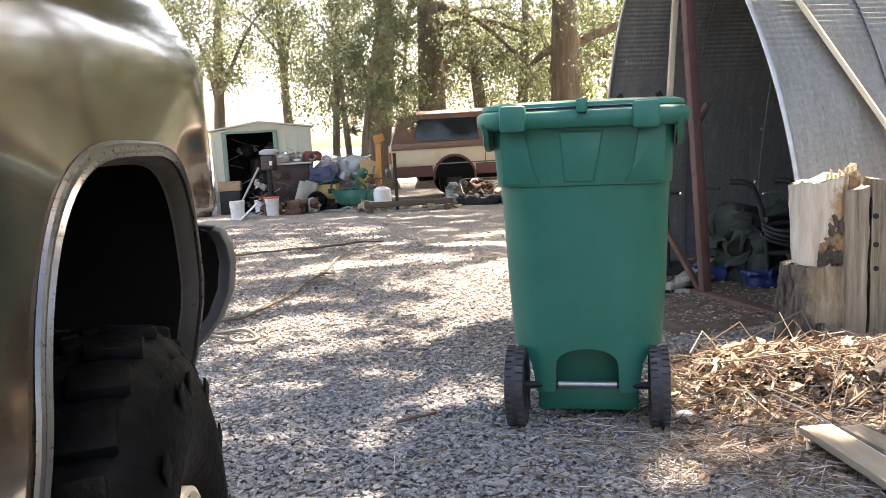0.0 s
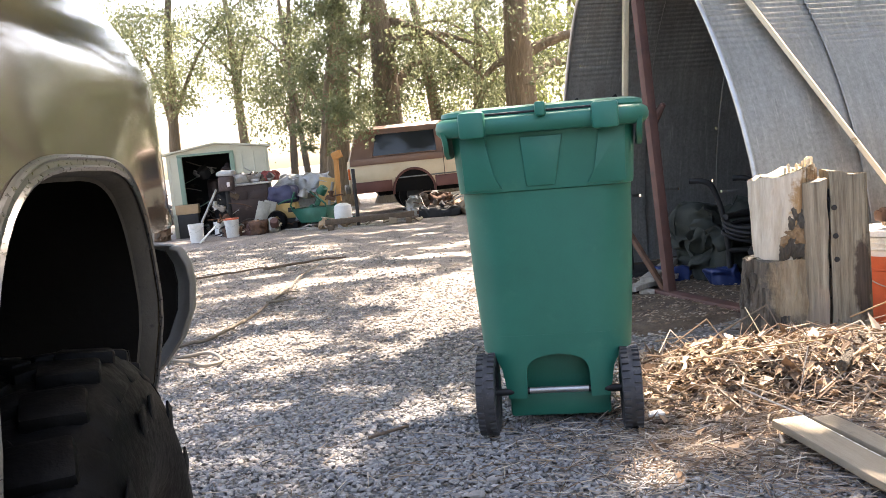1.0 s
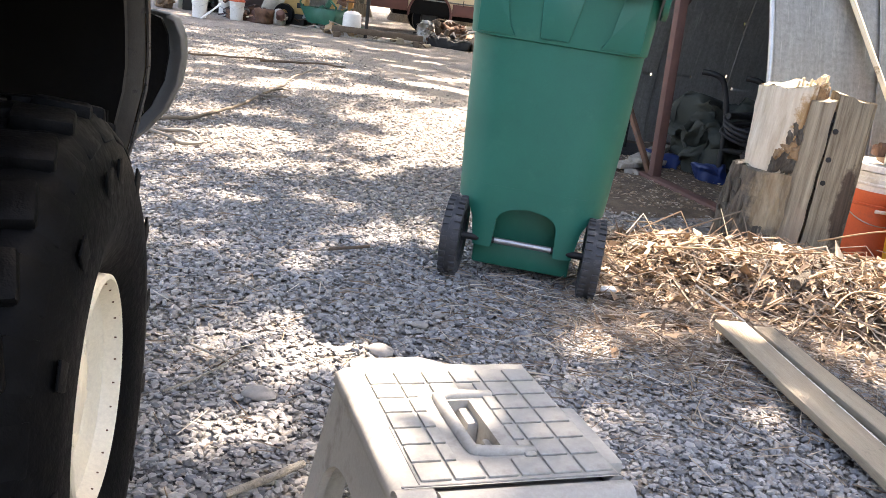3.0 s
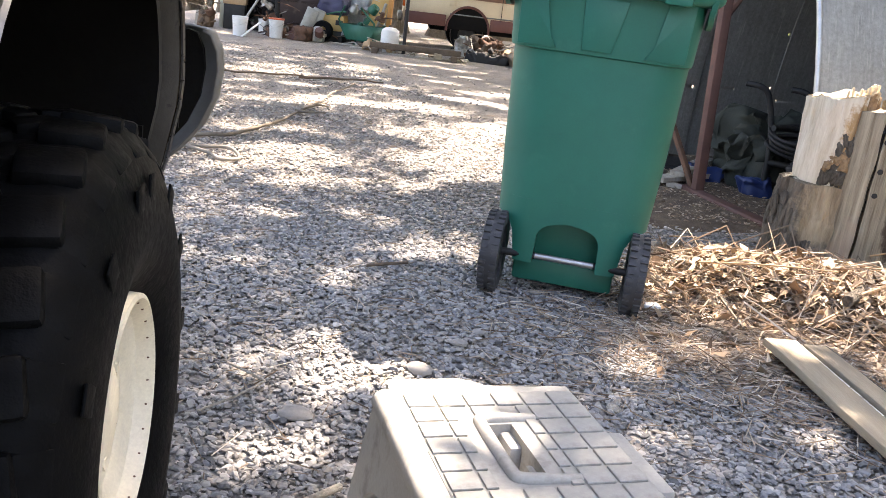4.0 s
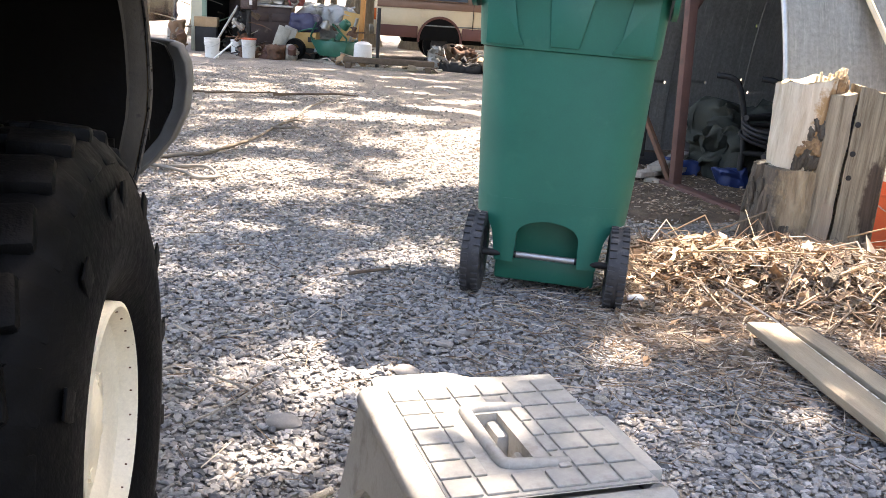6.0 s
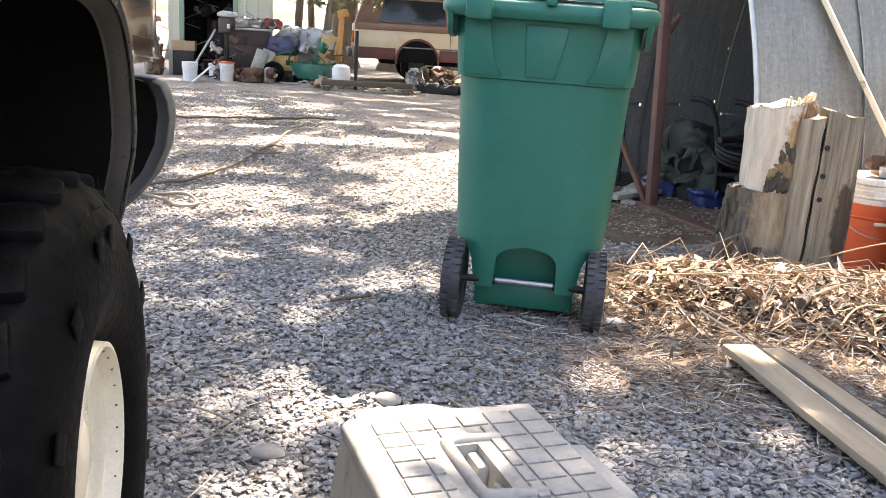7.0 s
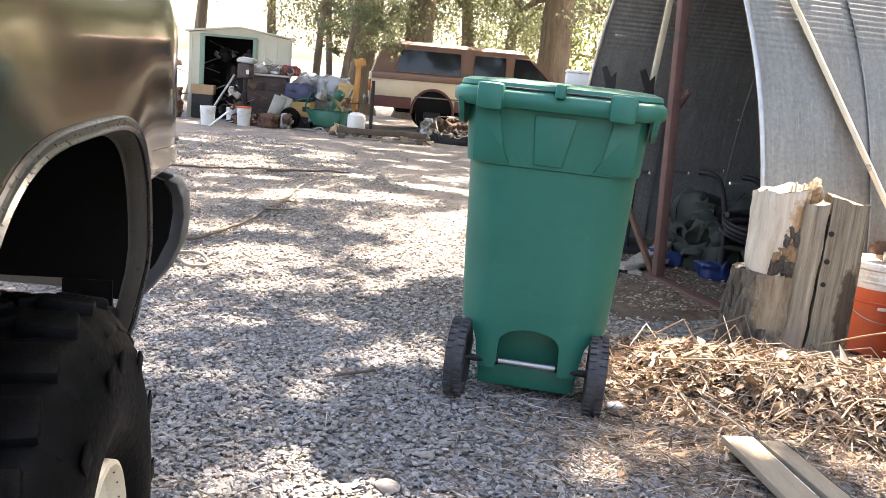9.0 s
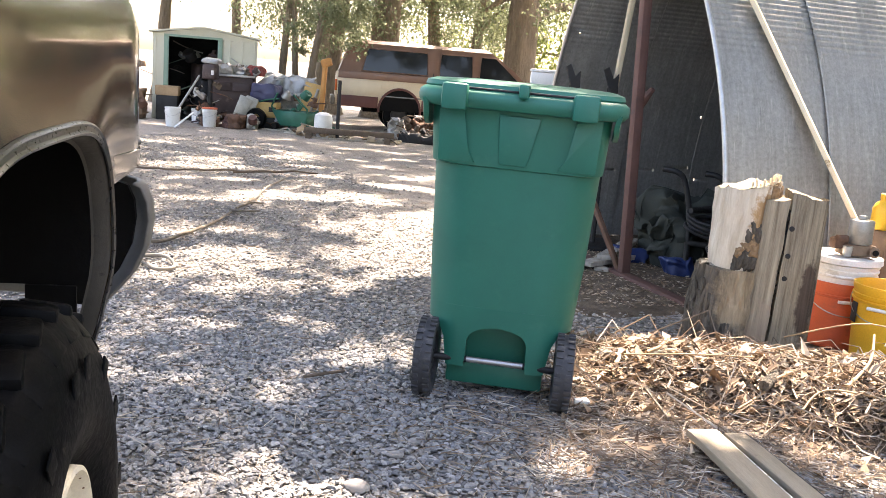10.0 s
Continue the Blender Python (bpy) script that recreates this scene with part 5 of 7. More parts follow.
def raise_crown(t, height, lean, r, rng, num=20, spread=3.6, up=8.5):
    """The upper stem and crown of a tall tree, above its lower branches."""
    a, b = Vector((lean[0], lean[1], height - 0.3)), Vector((lean[0] * 1.4, lean[1] * 1.2, height + up * 0.7))
    part("upper_stem", tube(B(), [a, a.lerp(b, 0.5), b], [r * 0.4, r * 0.28, r * 0.12], 10), "bark_far", t, smooth=70)
    cl = []
    for k in range(num):
        an, q, z = rng.uniform(0, 6.283), spread * math.sqrt(rng.uniform(0.05, 1)), rng.uniform(height + 1.0, height + up)
        cl.append((lean[0] + q * math.cos(an), lean[1] + q * math.sin(an), z, rng.uniform(0.8, 1.3)))
    leaf_cloud("upper_crown", cl, 100, 0.24, rng, "leaf", t)


for t, h, ln, r in TALL:
    raise_crown(t, h, ln, r, T)

# ---------------------------------------------------------------- old wagon


def build_wagon():
    """Two-tone wagon: local x along the car (rear at 0, front positive), its side facing local -y."""
    yaw = 15.0
    t = thing("wagon_car", "old brown and cream four-door wagon car, dusty and parked", "car", pose(-4.36, 17.2, -0.35, 0, 0, yaw) @ Matrix.Diagonal((1, 1, 1.05, 1)))
    L, W = 5.5, 2.0

    def side(poly, material, name, lift, holes=None, label=""):
        bm = B()
        slab(bm, poly, -0.05, lambda a, b, c: Vector((a, -lift - c, b)))
        return part(name, bm, material, t, label)
    # lower body as a lofted shell
    bm = B()
    secs = []
    for x, zt, inset in ((-0.34, 1.20, 0.06), (-0.26, 1.24, 0.02), (1.0, 1.24, 0.0), (3.9, 1.24, 0.0), (4.2, 1.20, 0.02), (5.3, 1.12, 0.05), (5.5, 1.02, 0.10)):
        h = W / 2 - inset
        secs.append([(x, W / 2 + s * h * k, z) for s, k, z in ((-1, 0.94, 0.52), (-1, 1.0, 0.72), (-1, 1.0, 0.95), (-1, 0.96, zt), (1, 0.96, zt), (1, 1.0, 0.95), (1, 1.0, 0.72), (1, 0.94, 0.52))])
    loft(bm, secs)
    part("body", bm, "sub_cream", t, "cream body side", smooth=30)
    bm = B()
    loft(bm, [[(-0.30, 0.07, 1.22), (4.05, 0.07, 1.22), (4.05, W - 0.07, 1.22), (-0.30, W - 0.07, 1.22)], [(-0.2, 0.12, 1.50), (3.75, 0.12, 1.50), (3.75, W - 0.12, 1.50), (-0.2, W - 0.12, 1.50)],
              [(-0.06, 0.17, 1.86), (3.20, 0.17, 1.86), (3.20, W - 0.17, 1.86), (-0.06, W - 0.17, 1.86)], [(0.34, 0.30, 1.93), (3.05, 0.30, 1.93), (3.05, W - 0.30, 1.93), (0.34, W - 0.30, 1.93)]])
    part("cabin", bm, "sub_brown", t, "brown upper body and roof", smooth=25)
    # brown and maroon bands over the cream
    for z0, z1, o, m, nm in ((1.10, 1.245, 0.012, "sub_brown", "upper_band"), (0.50, 0.74, 0.012, "sub_maroon", "lower_band")):
        for x0, x1 in (((-0.30, 4.2),) if z0 > 1 else ((-0.30, 0.62), (1.62, 4.0))):
            bm = B()
            box(bm, (x1 - x0, 0.03, z1 - z0), ((x0 + x1) / 2, 0.0, (z0 + z1) / 2), 0.006)
            part(nm, bm, m, t)
    bm = B()
    box(bm, (3.3, 0.02, 0.03), (2.35, -0.012, 0.765), 0.006)
    part("side_trim", bm, "chrome", t)
    # windows in bright frames
    for x0, x1, x2, x3 in ((0.22, 1.72, 1.70, 0.34), (1.98, 2.76, 2.74, 2.02), (2.92, 3.86, 3.30, 2.95)):
        f = lambda a, b, c: Vector((a, 0.085 + (b - 1.27) * 0.125 - c, b))
        bm = B()
        slab(bm, [(x0, 1.27), (x1, 1.27), (x2, 1.76), (x3, 1.76)], 0.008, f)
        win = part("window", bm, "glass", t, "dark tinted side glass")
        bm = B()
        tube(bm, [f(a, b, 0.01) for a, b in ((x0, 1.27), (x1, 1.27), (x2, 1.76), (x3, 1.76), (x0, 1.27))], 0.018, 6)
        part("window_frame", bm, "sub_brown", win)
    for x in (1.85, 2.86):
        bm = B()
        box(bm, (0.012, 0.012, 0.62), (x, -0.017, 1.02), 0)
        part("door_gap", bm, "black_metal", t)
    for x in (2.62, 3.72):
        bm = B()
        box(bm, (0.14, 0.025, 0.03), (x, -0.03, 1.06), 0.008)
        part("door_handle", bm, "chrome", t)
    # flat black half disc for the opening's shade, lip and rear wheel
    for cx in (1.12, 4.42):
        bm = B()
        slab(bm, [(cx + 0.47 * math.cos(radians(a)), 0.46 + 0.47 * math.sin(radians(a))) for a in range(0, 181, 12)], 0.012, lambda a, b, c: Vector((a, -0.020 + c, b)))
        part("opening_shade", bm, "black", t, "black half disc for the shade in the wheel opening")
        bm = B()
        tube(bm, [(cx + 0.48 * math.cos(radians(a)), -0.018, 0.46 + 0.48 * math.sin(radians(a))) for a in range(-5, 186, 10)], 0.028, 8)
        part("arch_lip", bm, "sub_maroon", t)
        for yy in (0.10, W - 0.10):
            w = thing("wheel", "", "")
            w.parent, w.matrix_basis = t, Matrix.Translation((cx, yy, 0.37))
            q = Matrix.Rotation(radians(90), 4, "X")
            bm = B()
            lathe(bm, [(0.20, -0.09), (0.30, -0.11), (0.36, -0.10), (0.375, 0), (0.36, 0.10), (0.30, 0.11), (0.20, 0.09)], 32, rot=q, close=True)
            part("tyre", bm, "rubber", w)
            bm = B()
            lathe(bm, [(0.20, 0.09), (0.17, 0.04), (0.08, 0.05), (0.0, 0.07)], 24, rot=q)
            part("rim", bm, "black_metal", w)
    bm = B()
    box(bm, (0.10, W - 0.1, 0.16), (-0.40, W / 2, 0.60), 0.03)
    part("rear_bumper", bm, "bumper", t)
    bm = B()
    box(bm, (0.05, 0.05, 0.24), (-0.34, 0.06, 0.94), 0.01)
    part("tail_lamp", bm, "lens", t, "red tail lamp")
    bm = B()
    box(bm, (0.16, 0.012, 0.14), (0.75, -0.006, 1.0), 0.01)
    part("fuel_door", bm, "sub_cream", t)
    bm = B()
    box(bm, (4.8, 1.5, 0.16), (2.7, W / 2, 0.48), 0.02)
    part("chassis", bm, "black", t)
    return t


build_wagon()

# ---------------------------------------------------------------- garden shed


def build_shed():
    # local x along the gable front, local -y faces the yard
    t = thing("garden_shed", "cream metal garden shed with sage-green trim, doorway open", "shed", pose(-8.33, 15.6, -0.35, 0, 0, 21.0))
    W, D, H, P = 2.18, 2.2, 1.80, 0.16

    def wall(name, poly, place, m="shed_wall"):
        bm = B()
        slab(bm, poly, 0.04, place)
        return part(name, bm, m, t)
    d0, d1, dh = 0.33, 1.34, 1.74
    front = lambda a, b, c: Vector((a, c, b))
    wall("front_wall", [(0, 0), (d0, 0), (d0, dh), (0, dh)], front)
    wall("front_wall", [(d1, 0), (W, 0), (W, dh), (d1, dh)], front)
    wall("gable", [(0, dh + 0.001), (W, dh + 0.001), (W, H), (W * 0.48, H + P), (0, H)], front)
    # back, sides and floor take the dark colour that paints the indoor shade
    wall("back_wall", [(0, 0), (W, 0), (W, H), (W * 0.48, H + P), (0, H)], lambda a, b, c: Vector((a, D + c, b)), "shed_shade")
    wall("side_wall", [(0.045, 0), (D - 0.005, 0), (D - 0.005, H), (0.045, H)], lambda a, b, c: Vector((c, a, b)), "shed_shade")
    wall("side_wall", [(0.045, 0), (D - 0.005, 0), (D - 0.005, H), (0.045, H)], lambda a, b, c: Vector((W - 0.04 + c, a, b)), "shed_shade")
    for x0, x1, z0, z1 in ((-0.08, W * 0.48, H, H + P), (W * 0.48, W + 0.08, H + P, H)):
        bm = B()
        slab(bm, [(x0, z0 + 0.003), (x1, z1 + 0.003), (x1, z1 + 0.04), (x0, z0 + 0.04)], D + 0.2, lambda a, b, c: Vector((a, -0.10 + c, b)))
        part("roof", bm, "shed_wall", t)
    for x in (d0, d1):
        bm = B()
        box(bm, (0.10, 0.03, dh), (x + (-0.05 if x == d0 else 0.05), -0.017, dh / 2), 0.004)
        part("door_jamb", bm, "shed_trim", t, "sage-green door jamb")
    bm = B()
    box(bm, (d1 - d0 + 0.20, 0.034, 0.05), ((d0 + d1) / 2, -0.019, dh + 0.026), 0.004)
    part("lintel", bm, "shed_trim", t)
    bm = B()
    box(bm, (W - 0.1, D - 0.1, 0.04), (W / 2, D / 2 + 0.02, 0.02), 0)
    part("floor", bm, "shed_shade", t)
    for x in np.linspace(0.06, W - 0.06, 9):
        if d0 - 0.2 < x < d1 + 0.2:
            continue
        bm = B()
        tube(bm, [(x, -0.004, 0.02), (x, -0.004, dh)], 0.012, 6)
        part("rib", bm, "shed_wall", t)


build_shed()

# ---------------------------------------------------------------- logs beside the hut


def log_skin(a, z, r, amount, seed, ridge):
    q = Vector((math.cos(a) * 1.6, math.sin(a) * 1.6, z * 3 + seed))
    rr = r * (1 + amount * noise.noise(q) + 0.35 * amount * noise.noise(q * 3.1))
    if ridge:
        v = Vector((math.cos(a) * 5.5, math.sin(a) * 5.5, z * 5 + seed))
        rr += ridge * (1 - 2.2 * abs(noise.noise(v)) + 0.6 * noise.noise(v * 2.6))
    return rr


def log_mesh(r, h, seg, amount, sq=1.0, jag=0.0, seed=0.0, ridge=0.0, rows=30, taper=0.0, slope=0.0):
    bm = B()
    secs = []
    for k in range(rows + 1):
        z = h * k / rows
        ring = []
        for i in range(seg):
            a = 2 * math.pi * i / seg
            rr = log_skin(a, z, r * (1 + taper * (k / rows - 0.5)), amount, seed, ridge)
            zz = z + (jag * noise.noise(Vector((math.cos(a) * 2.5, math.sin(a) * 2.5, seed))) if k == rows else 0)
            ring.append((rr * math.cos(a), rr * sq * math.sin(a), zz + slope * rr * math.cos(a) * (k / rows) ** 2))
        secs.append(ring)
    return loft(bm, secs)


def cut_face(r, sq, z, seg, seed, amount, h, jag, slope=0.0):
    """The cut end of a log: a rough fan just above it."""
    bm = B()
    rings = []
    for f in (1.0, 0.8, 0.55, 0.3):
        ring = []
        for i in range(seg):
            a = 2 * math.pi * i / seg
            q = Vector((math.cos(a) * 1.6, math.sin(a) * 1.6, h * 3 + seed))
            rr = r * f * 0.985 * (1 + amount * noise.noise(q) + 0.35 * amount * noise.noise(q * 3.1))
            edge = jag * noise.noise(Vector((math.cos(a) * 2.5, math.sin(a) * 2.5, seed)))
            ring.append(bm.verts.new((rr * math.cos(a), rr * sq * math.sin(a), z + 0.004 + slope * rr * math.cos(a) + edge * f + 0.005 * noise.noise(Vector((rr * math.cos(a) * 22, rr * math.sin(a) * 22, seed))))))
        rings.append(ring)
    for a, b in zip(rings, rings[1:]):
        for i in range(seg):
            bm.faces.new((a[i], a[(i + 1) % seg], b[(i + 1) % seg], b[i]))
    bm.faces.new(rings[-1])
    return bm


stump = thing("stump", "short barky stump standing on the ground by the hut", "stump", pose(1.222, 1.15, 0.0))
part("bark", log_mesh(0.150, 0.365, 120, 0.14, 0.9, 0.015, 2.0, 0.016, 48, -0.08), "stump", stump, smooth=50)
part("cut_top", cut_face(0.135, 0.9, 0.365, 40, 2.0, 0.14, 0.365, 0.015), "grey_wood", stump, "greyed cut top")
rngb = np.random.default_rng(17)
for k in range(44):
    a, z = rngb.uniform(-185, -20), rngb.uniform(0.02, 0.30)
    if a > -112 and z > 0.07:
        continue
    bm = B()
    box(bm, (rngb.uniform(0.025, 0.045), 0.018, rngb.uniform(0.06, 0.13)), (0, 0, 0), 0.008)
    bmesh.ops.subdivide_edges(bm, edges=list(bm.edges), cuts=2, use_grid_fill=True)
    rough_up(bm, 0.010, 30)
    part("bark_plate", bm, "bark_dark", stump, "thick furrowed bark plate", smooth=40, at=Matrix.Translation((0.160 * math.cos(radians(a)), 0.146 * math.sin(radians(a)), z)) @ pose(0, 0, 0, rngb.uniform(-8, 8), 0, a + 90))

log = thing("split_log", "pale barkless log with ragged cut top on a stump", "log", pose(1.245, 1.14, 0.363, 0, 2, 0))
part("wood", log_mesh(0.134, 0.375, 100, 0.16, 0.85, 0.014, 5.0, 0.004, 36, 0.06, 0.22), "log", log, smooth=70)
part("cut_top", cut_face(0.139, 0.85, 0.375, 70, 5.0, 0.16, 0.375, 0.014, 0.22), "cut_wood", log, "bright fresh cut top")
for k, (a, z, r) in enumerate(((-100, 0.04, 0.020), (-96, 0.10, 0.024), (-90, 0.16, 0.024), (-86, 0.06, 0.028), (-82, 0.12, 0.028), (-80, 0.20, 0.018), (-74, 0.04, 0.028), (-72, 0.10, 0.028), (-70, 0.17, 0.022), (-62, 0.06, 0.026), (-60, 0.13, 0.024), (-104, 0.02, 0.014), (-54, 0.03, 0.024), (-92, 0.22, 0.012), (-64, 0.22, 0.014))):
    bm = B()
    bmesh.ops.create_icosphere(bm, subdivisions=4, radius=r)
    for v in bm.verts:
        v.co.z *= 1.9
        v.co *= 1 + 0.45 * noise.noise(v.co * 40 + Vector((k, 0, 0))) + 0.25 * noise.noise(v.co * 110)
    part("bark_knot", bm, "decay" if k % 3 == 1 else "bark_dark", log, "dark knotty bark lump", smooth=50, at=Matrix.Translation((0.124 * math.cos(radians(a)), 0.105 * math.sin(radians(a)), z)) @ pose(0, 0, 0, 0, 18 * math.sin(k * 2.3), 0))
for k, (a, z, w, h) in enumerate(((-30, 0.20, 0.040, 0.36), (-42, 0.28, 0.030, 0.20), (-18, 0.24, 0.036, 0.30), (-50, 0.32, 0.022, 0.14))):
    bm = B()
    box(bm, (w, 0.016, h), (0, 0, 0), 0.006)
    bmesh.ops.subdivide_edges(bm, edges=list(bm.edges), cuts=4, use_grid_fill=True)
    rough_up(bm, 0.012, 28)
    part("rotten_strip", bm, "decay", log, "orange rotten wood flake", smooth=30, at=Matrix.Translation((0.132 * math.cos(radians(a)), 0.114 * math.sin(radians(a)), z)) @ pose(0, 0, 0, 0, 3 * math.sin(k * 2.1), a + 90))
for k in range(16):
    a = -95 + 8 * k
    part("splinter", rough_up(box(B(), (0.013, 0.009, 0.030 + 0.018 * math.sin(k * 2.7)), (0, 0, 0), 0.002), 0.005, 90), "cut_wood", log, "bright torn splinter", at=Matrix.Translation((0.118 * math.cos(radians(a)), 0.10 * math.sin(radians(a)), 0.386 + 0.22 * 0.118 * math.cos(radians(a)) + 0.008 * math.sin(k * 1.9))) @ pose(0, 0, 0, 8 * math.sin(k), 6 * math.cos(k * 2), a))


def half_post(name, label, w, d, h, at, seed, side):
    """One half of a split round post: a flat cleft face at x = 0 and a rounded back towards `side`."""
    bm = B()
    outline = [(0.0, -d / 2)] + [(w * math.sin(radians(q)) ** 0.75, -d / 2 * math.cos(radians(q))) for q in range(12, 180, 8)] + [(0.0, d / 2)] + [(0.0, d / 2 - d * k / 8) for k in range(1, 8)]
    secs = []
    for k in range(37):
        z = h * k / 36
        ring = []
        for a, b in outline:
            g = 0.006 * noise.noise(Vector((a * 70, b * 70, z * 1.6 + seed))) + 0.007 * noise.noise(Vector((a * 12, b * 12, z * 2.0 + seed))) - 0.012 * max(0, noise.noise(Vector((a * 45, b * 45, z * 0.8 + seed * 2))) - 0.2)
            edge = 0.006 * noise.noise(Vector((seed, 3.0, z * 9))) if a < 0.004 else 0.0
            flare = 1.0 + 0.10 * (1 - z / h)
            top = (0.010 * noise.noise(Vector((a * 25, b * 25, seed))) - 0.22 * a) if k == 36 else 0.0
            ring.append((side * (a * flare * (1 + g * 5) + edge), b * flare * (1 + g * 4), z + top))
        secs.append(ring if side > 0 else ring[::-1])
    loft(bm, secs)
    ob = part(name, bm, "post_stained" if side > 0 else "post_grey", smooth=60)
    ob.matrix_basis = at
    return tagged(ob, label, "post", "split posts by the hut")


half_post("split_post", "weathered grey split wooden post, the narrower half", 0.098, 0.19, 0.705, pose(1.374, 1.085, 0.0, 0, 2.2, 3), 3.0, -1)
half_post("split_post", "weathered grey split wooden post, wide and dark-stained", 0.168, 0.20, 0.735, pose(1.399, 1.085, 0.0, 0, 1.6, -3), 9.0, 1)
# black strip painted in for the shade of the cleft between the halves
bm = B()
box(bm, (0.024, 0.13, 0.66), (1.4125, 1.092, 0.33), 0.004)
tagged(part("cleft_shade", bm, "black_metal"), "black strip for the shade in the cleft of the split posts", "post")
bm = B()
tube(bm, [(1.4125 + 0.004 * math.sin(k * 1.7), 1.012 - 0.004 * (k % 2), 0.06 + 0.046 * k) for k in range(14)], 0.006, 8)
for k in range(12):
    box(bm, (0.013, 0.016, 0.024), (1.4125 + 0.003 * math.sin(k * 2.2), 1.006, 0.09 + 0.048 * k), 0.005, Matrix.Rotation(k * 1.3, 4, "Y"))
for z in (0.36, 0.46, 0.58):
    cyl(bm, 0.012, 0.012, 0.03, (1.424, 0.978, z), 10, Matrix.Rotation(radians(-90), 4, "X"), 0.002)
chain = part("chain", bm, "black_metal")
tagged(chain, "dark rusty chain hanging in the cleft of the posts", "chain")

# ---------------------------------------------------------------- buckets by the hut


def bucket(label, at, r0, r1, h, material, group="", bail=True, lid=None, bands=3):
    t = thing("bucket", label, "bucket", at, group)
    bm = B()
    prof = [(0.0, 0.0), (r0 - 0.01, 0.0), (r0, 0.012), (r0 + (r1 - r0) * 0.78, h * 0.78)]
    for k in range(bands):
        z = h * (0.80 + 0.065 * k)
        rr = r0 + (r1 - r0) * z / h
        prof += [(rr + 0.008, z), (rr + 0.008, z + 0.006), (rr + 0.001, z + 0.008)]
    prof += [(r1 + 0.006, h - 0.012), (r1 + 0.006, h), (r1 - 0.004, h), (r1 - 0.008, h - 0.02), (r0 - 0.006, 0.012), (0.0, 0.010)]
    lathe(bm, prof, 36)
    part("pail", bm, material, t, smooth=35)
    if bail:
        bm = B()
        tube(bm, [((r1 + 0.008) * math.cos(a), (r1 + 0.008) * math.sin(a) - 0.02 * math.sin(a), h * 0.84 - 0.10 * abs(math.sin(a))) for a in [math.pi + math.pi * k / 20 for k in range(21)]], 0.003, 6)
        bl = part("bail", bm, "steel", t, "thin wire bail")
        bm = B()
        tube(bm, [(-0.045, -r1 - 0.002, h * 0.742), (0.045, -r1 - 0.002, h * 0.742)], 0.008, 8)
        part("grip", bm, "white", bl)
    if lid:
        bm = B()
        lathe(bm, [(0.0, h + 0.006), (r1 - 0.02, h + 0.006), (r1 - 0.015, h + 0.012), (r1 + 0.012, h + 0.012), (r1 + 0.014, h - 0.014), (r1 + 0.008, h - 0.016)], 36)
        part("lid", bm, lid, t, smooth=35)
    return t


bucket("red-orange plastic bucket with a white pail nested inside it", pose(1.778, 1.36, 0.0), 0.132, 0.154, 0.315, "red", "buckets by the hut", True, None, 1)
bucket("white ribbed plastic pail nested in a red bucket", pose(1.778, 1.36, 0.045, 0, 0, 40), 0.125, 0.155, 0.375, "white", "buckets by the hut", False, "white", 3)
yb = bucket("bright yellow plastic bucket with a wire bail", pose(1.908, 1.08, 0.0, 0, 0, -35), 0.128, 0.150, 0.36, "yellow", "buckets by the hut", True, None, 2)
bm = B()
box(bm, (0.05, 0.006, 0.09), (0.0, -0.147, 0.23), 0.004)
part("handle_mount", bm, "black_metal", yb, "scuffed dark patch at the bail mount", at=pose(0, 0, 0, 0, 0, -50))

pump = thing("pump", "old water pump with a galvanised motor shell on a pail lid", "pump", pose(1.812, 1.36, 0.433, 0, 0, 10))
bm = B()
cyl(bm, 0.055, 0.055, 0.115, (0.02, 0, 0.055), 24, bev=0.008)
cyl(bm, 0.022, 0.018, 0.02, (0.02, 0, 0.170), 14, bev=0.004)
part("motor_shell", bm, "tan_metal", pump)
bm = B()
box(bm, (0.16, 0.10, 0.055), (0.01, 0, 0.028), 0.012)
cyl(bm, 0.026, 0.026, 0.03, (0.065, -0.045, 0.028), 16, Matrix.Rotation(radians(90), 4, "X"), 0.004)
part("pump_body", bm, "brass", pump)
# black disc painted in for the shade inside the outlet's hole
bm = B()
cyl(bm, 0.014, 0.014, 0.006, (0.065, -0.076, 0.028), 14, Matrix.Rotation(radians(90), 4, "X"))
part("outlet_shade", bm, "black", pump)
bm = B()
box(bm, (0.05, 0.07, 0.05), (-0.085, 0.0, 0.055), 0.012)
cyl(bm, 0.02, 0.02, 0.05, (-0.10, -0.02, 0.075), 12, Matrix.Rotation(radians(90), 4, "Y"))
part("flange", bm, "rust", pump, "red rusty flange")
part("fitting", cyl(B(), 0.018, 0.024, 0.05, (-0.055, -0.05, 0.0), 14, bev=0.004), "steel", pump)

crate = part("block", rough_up(box(B(), (0.30, 0.28, 0.54), (0, 0, 0.27), 0.012), 0.004, 9), "brass")
crate.matrix_basis = pose(2.07, 1.62, 0.0, 0, 0, 20)
tagged(crate, "rust-brown iron block behind the buckets", "block")
jug = thing("bottle", "small bright yellow plastic bottle standing on an iron block", "bottle", pose(1.985, 1.56, 0.541))
part("shell", lathe(B(), [(0.0, 0.0), (0.045, 0.0), (0.052, 0.01), (0.052, 0.10), (0.04, 0.125), (0.022, 0.14), (0.022, 0.15)], 24), "yellow", jug)
part("cap", cyl(B(), 0.025, 0.024, 0.025, (0, 0, 0.148), 18, bev=0.003), "yellow", jug)

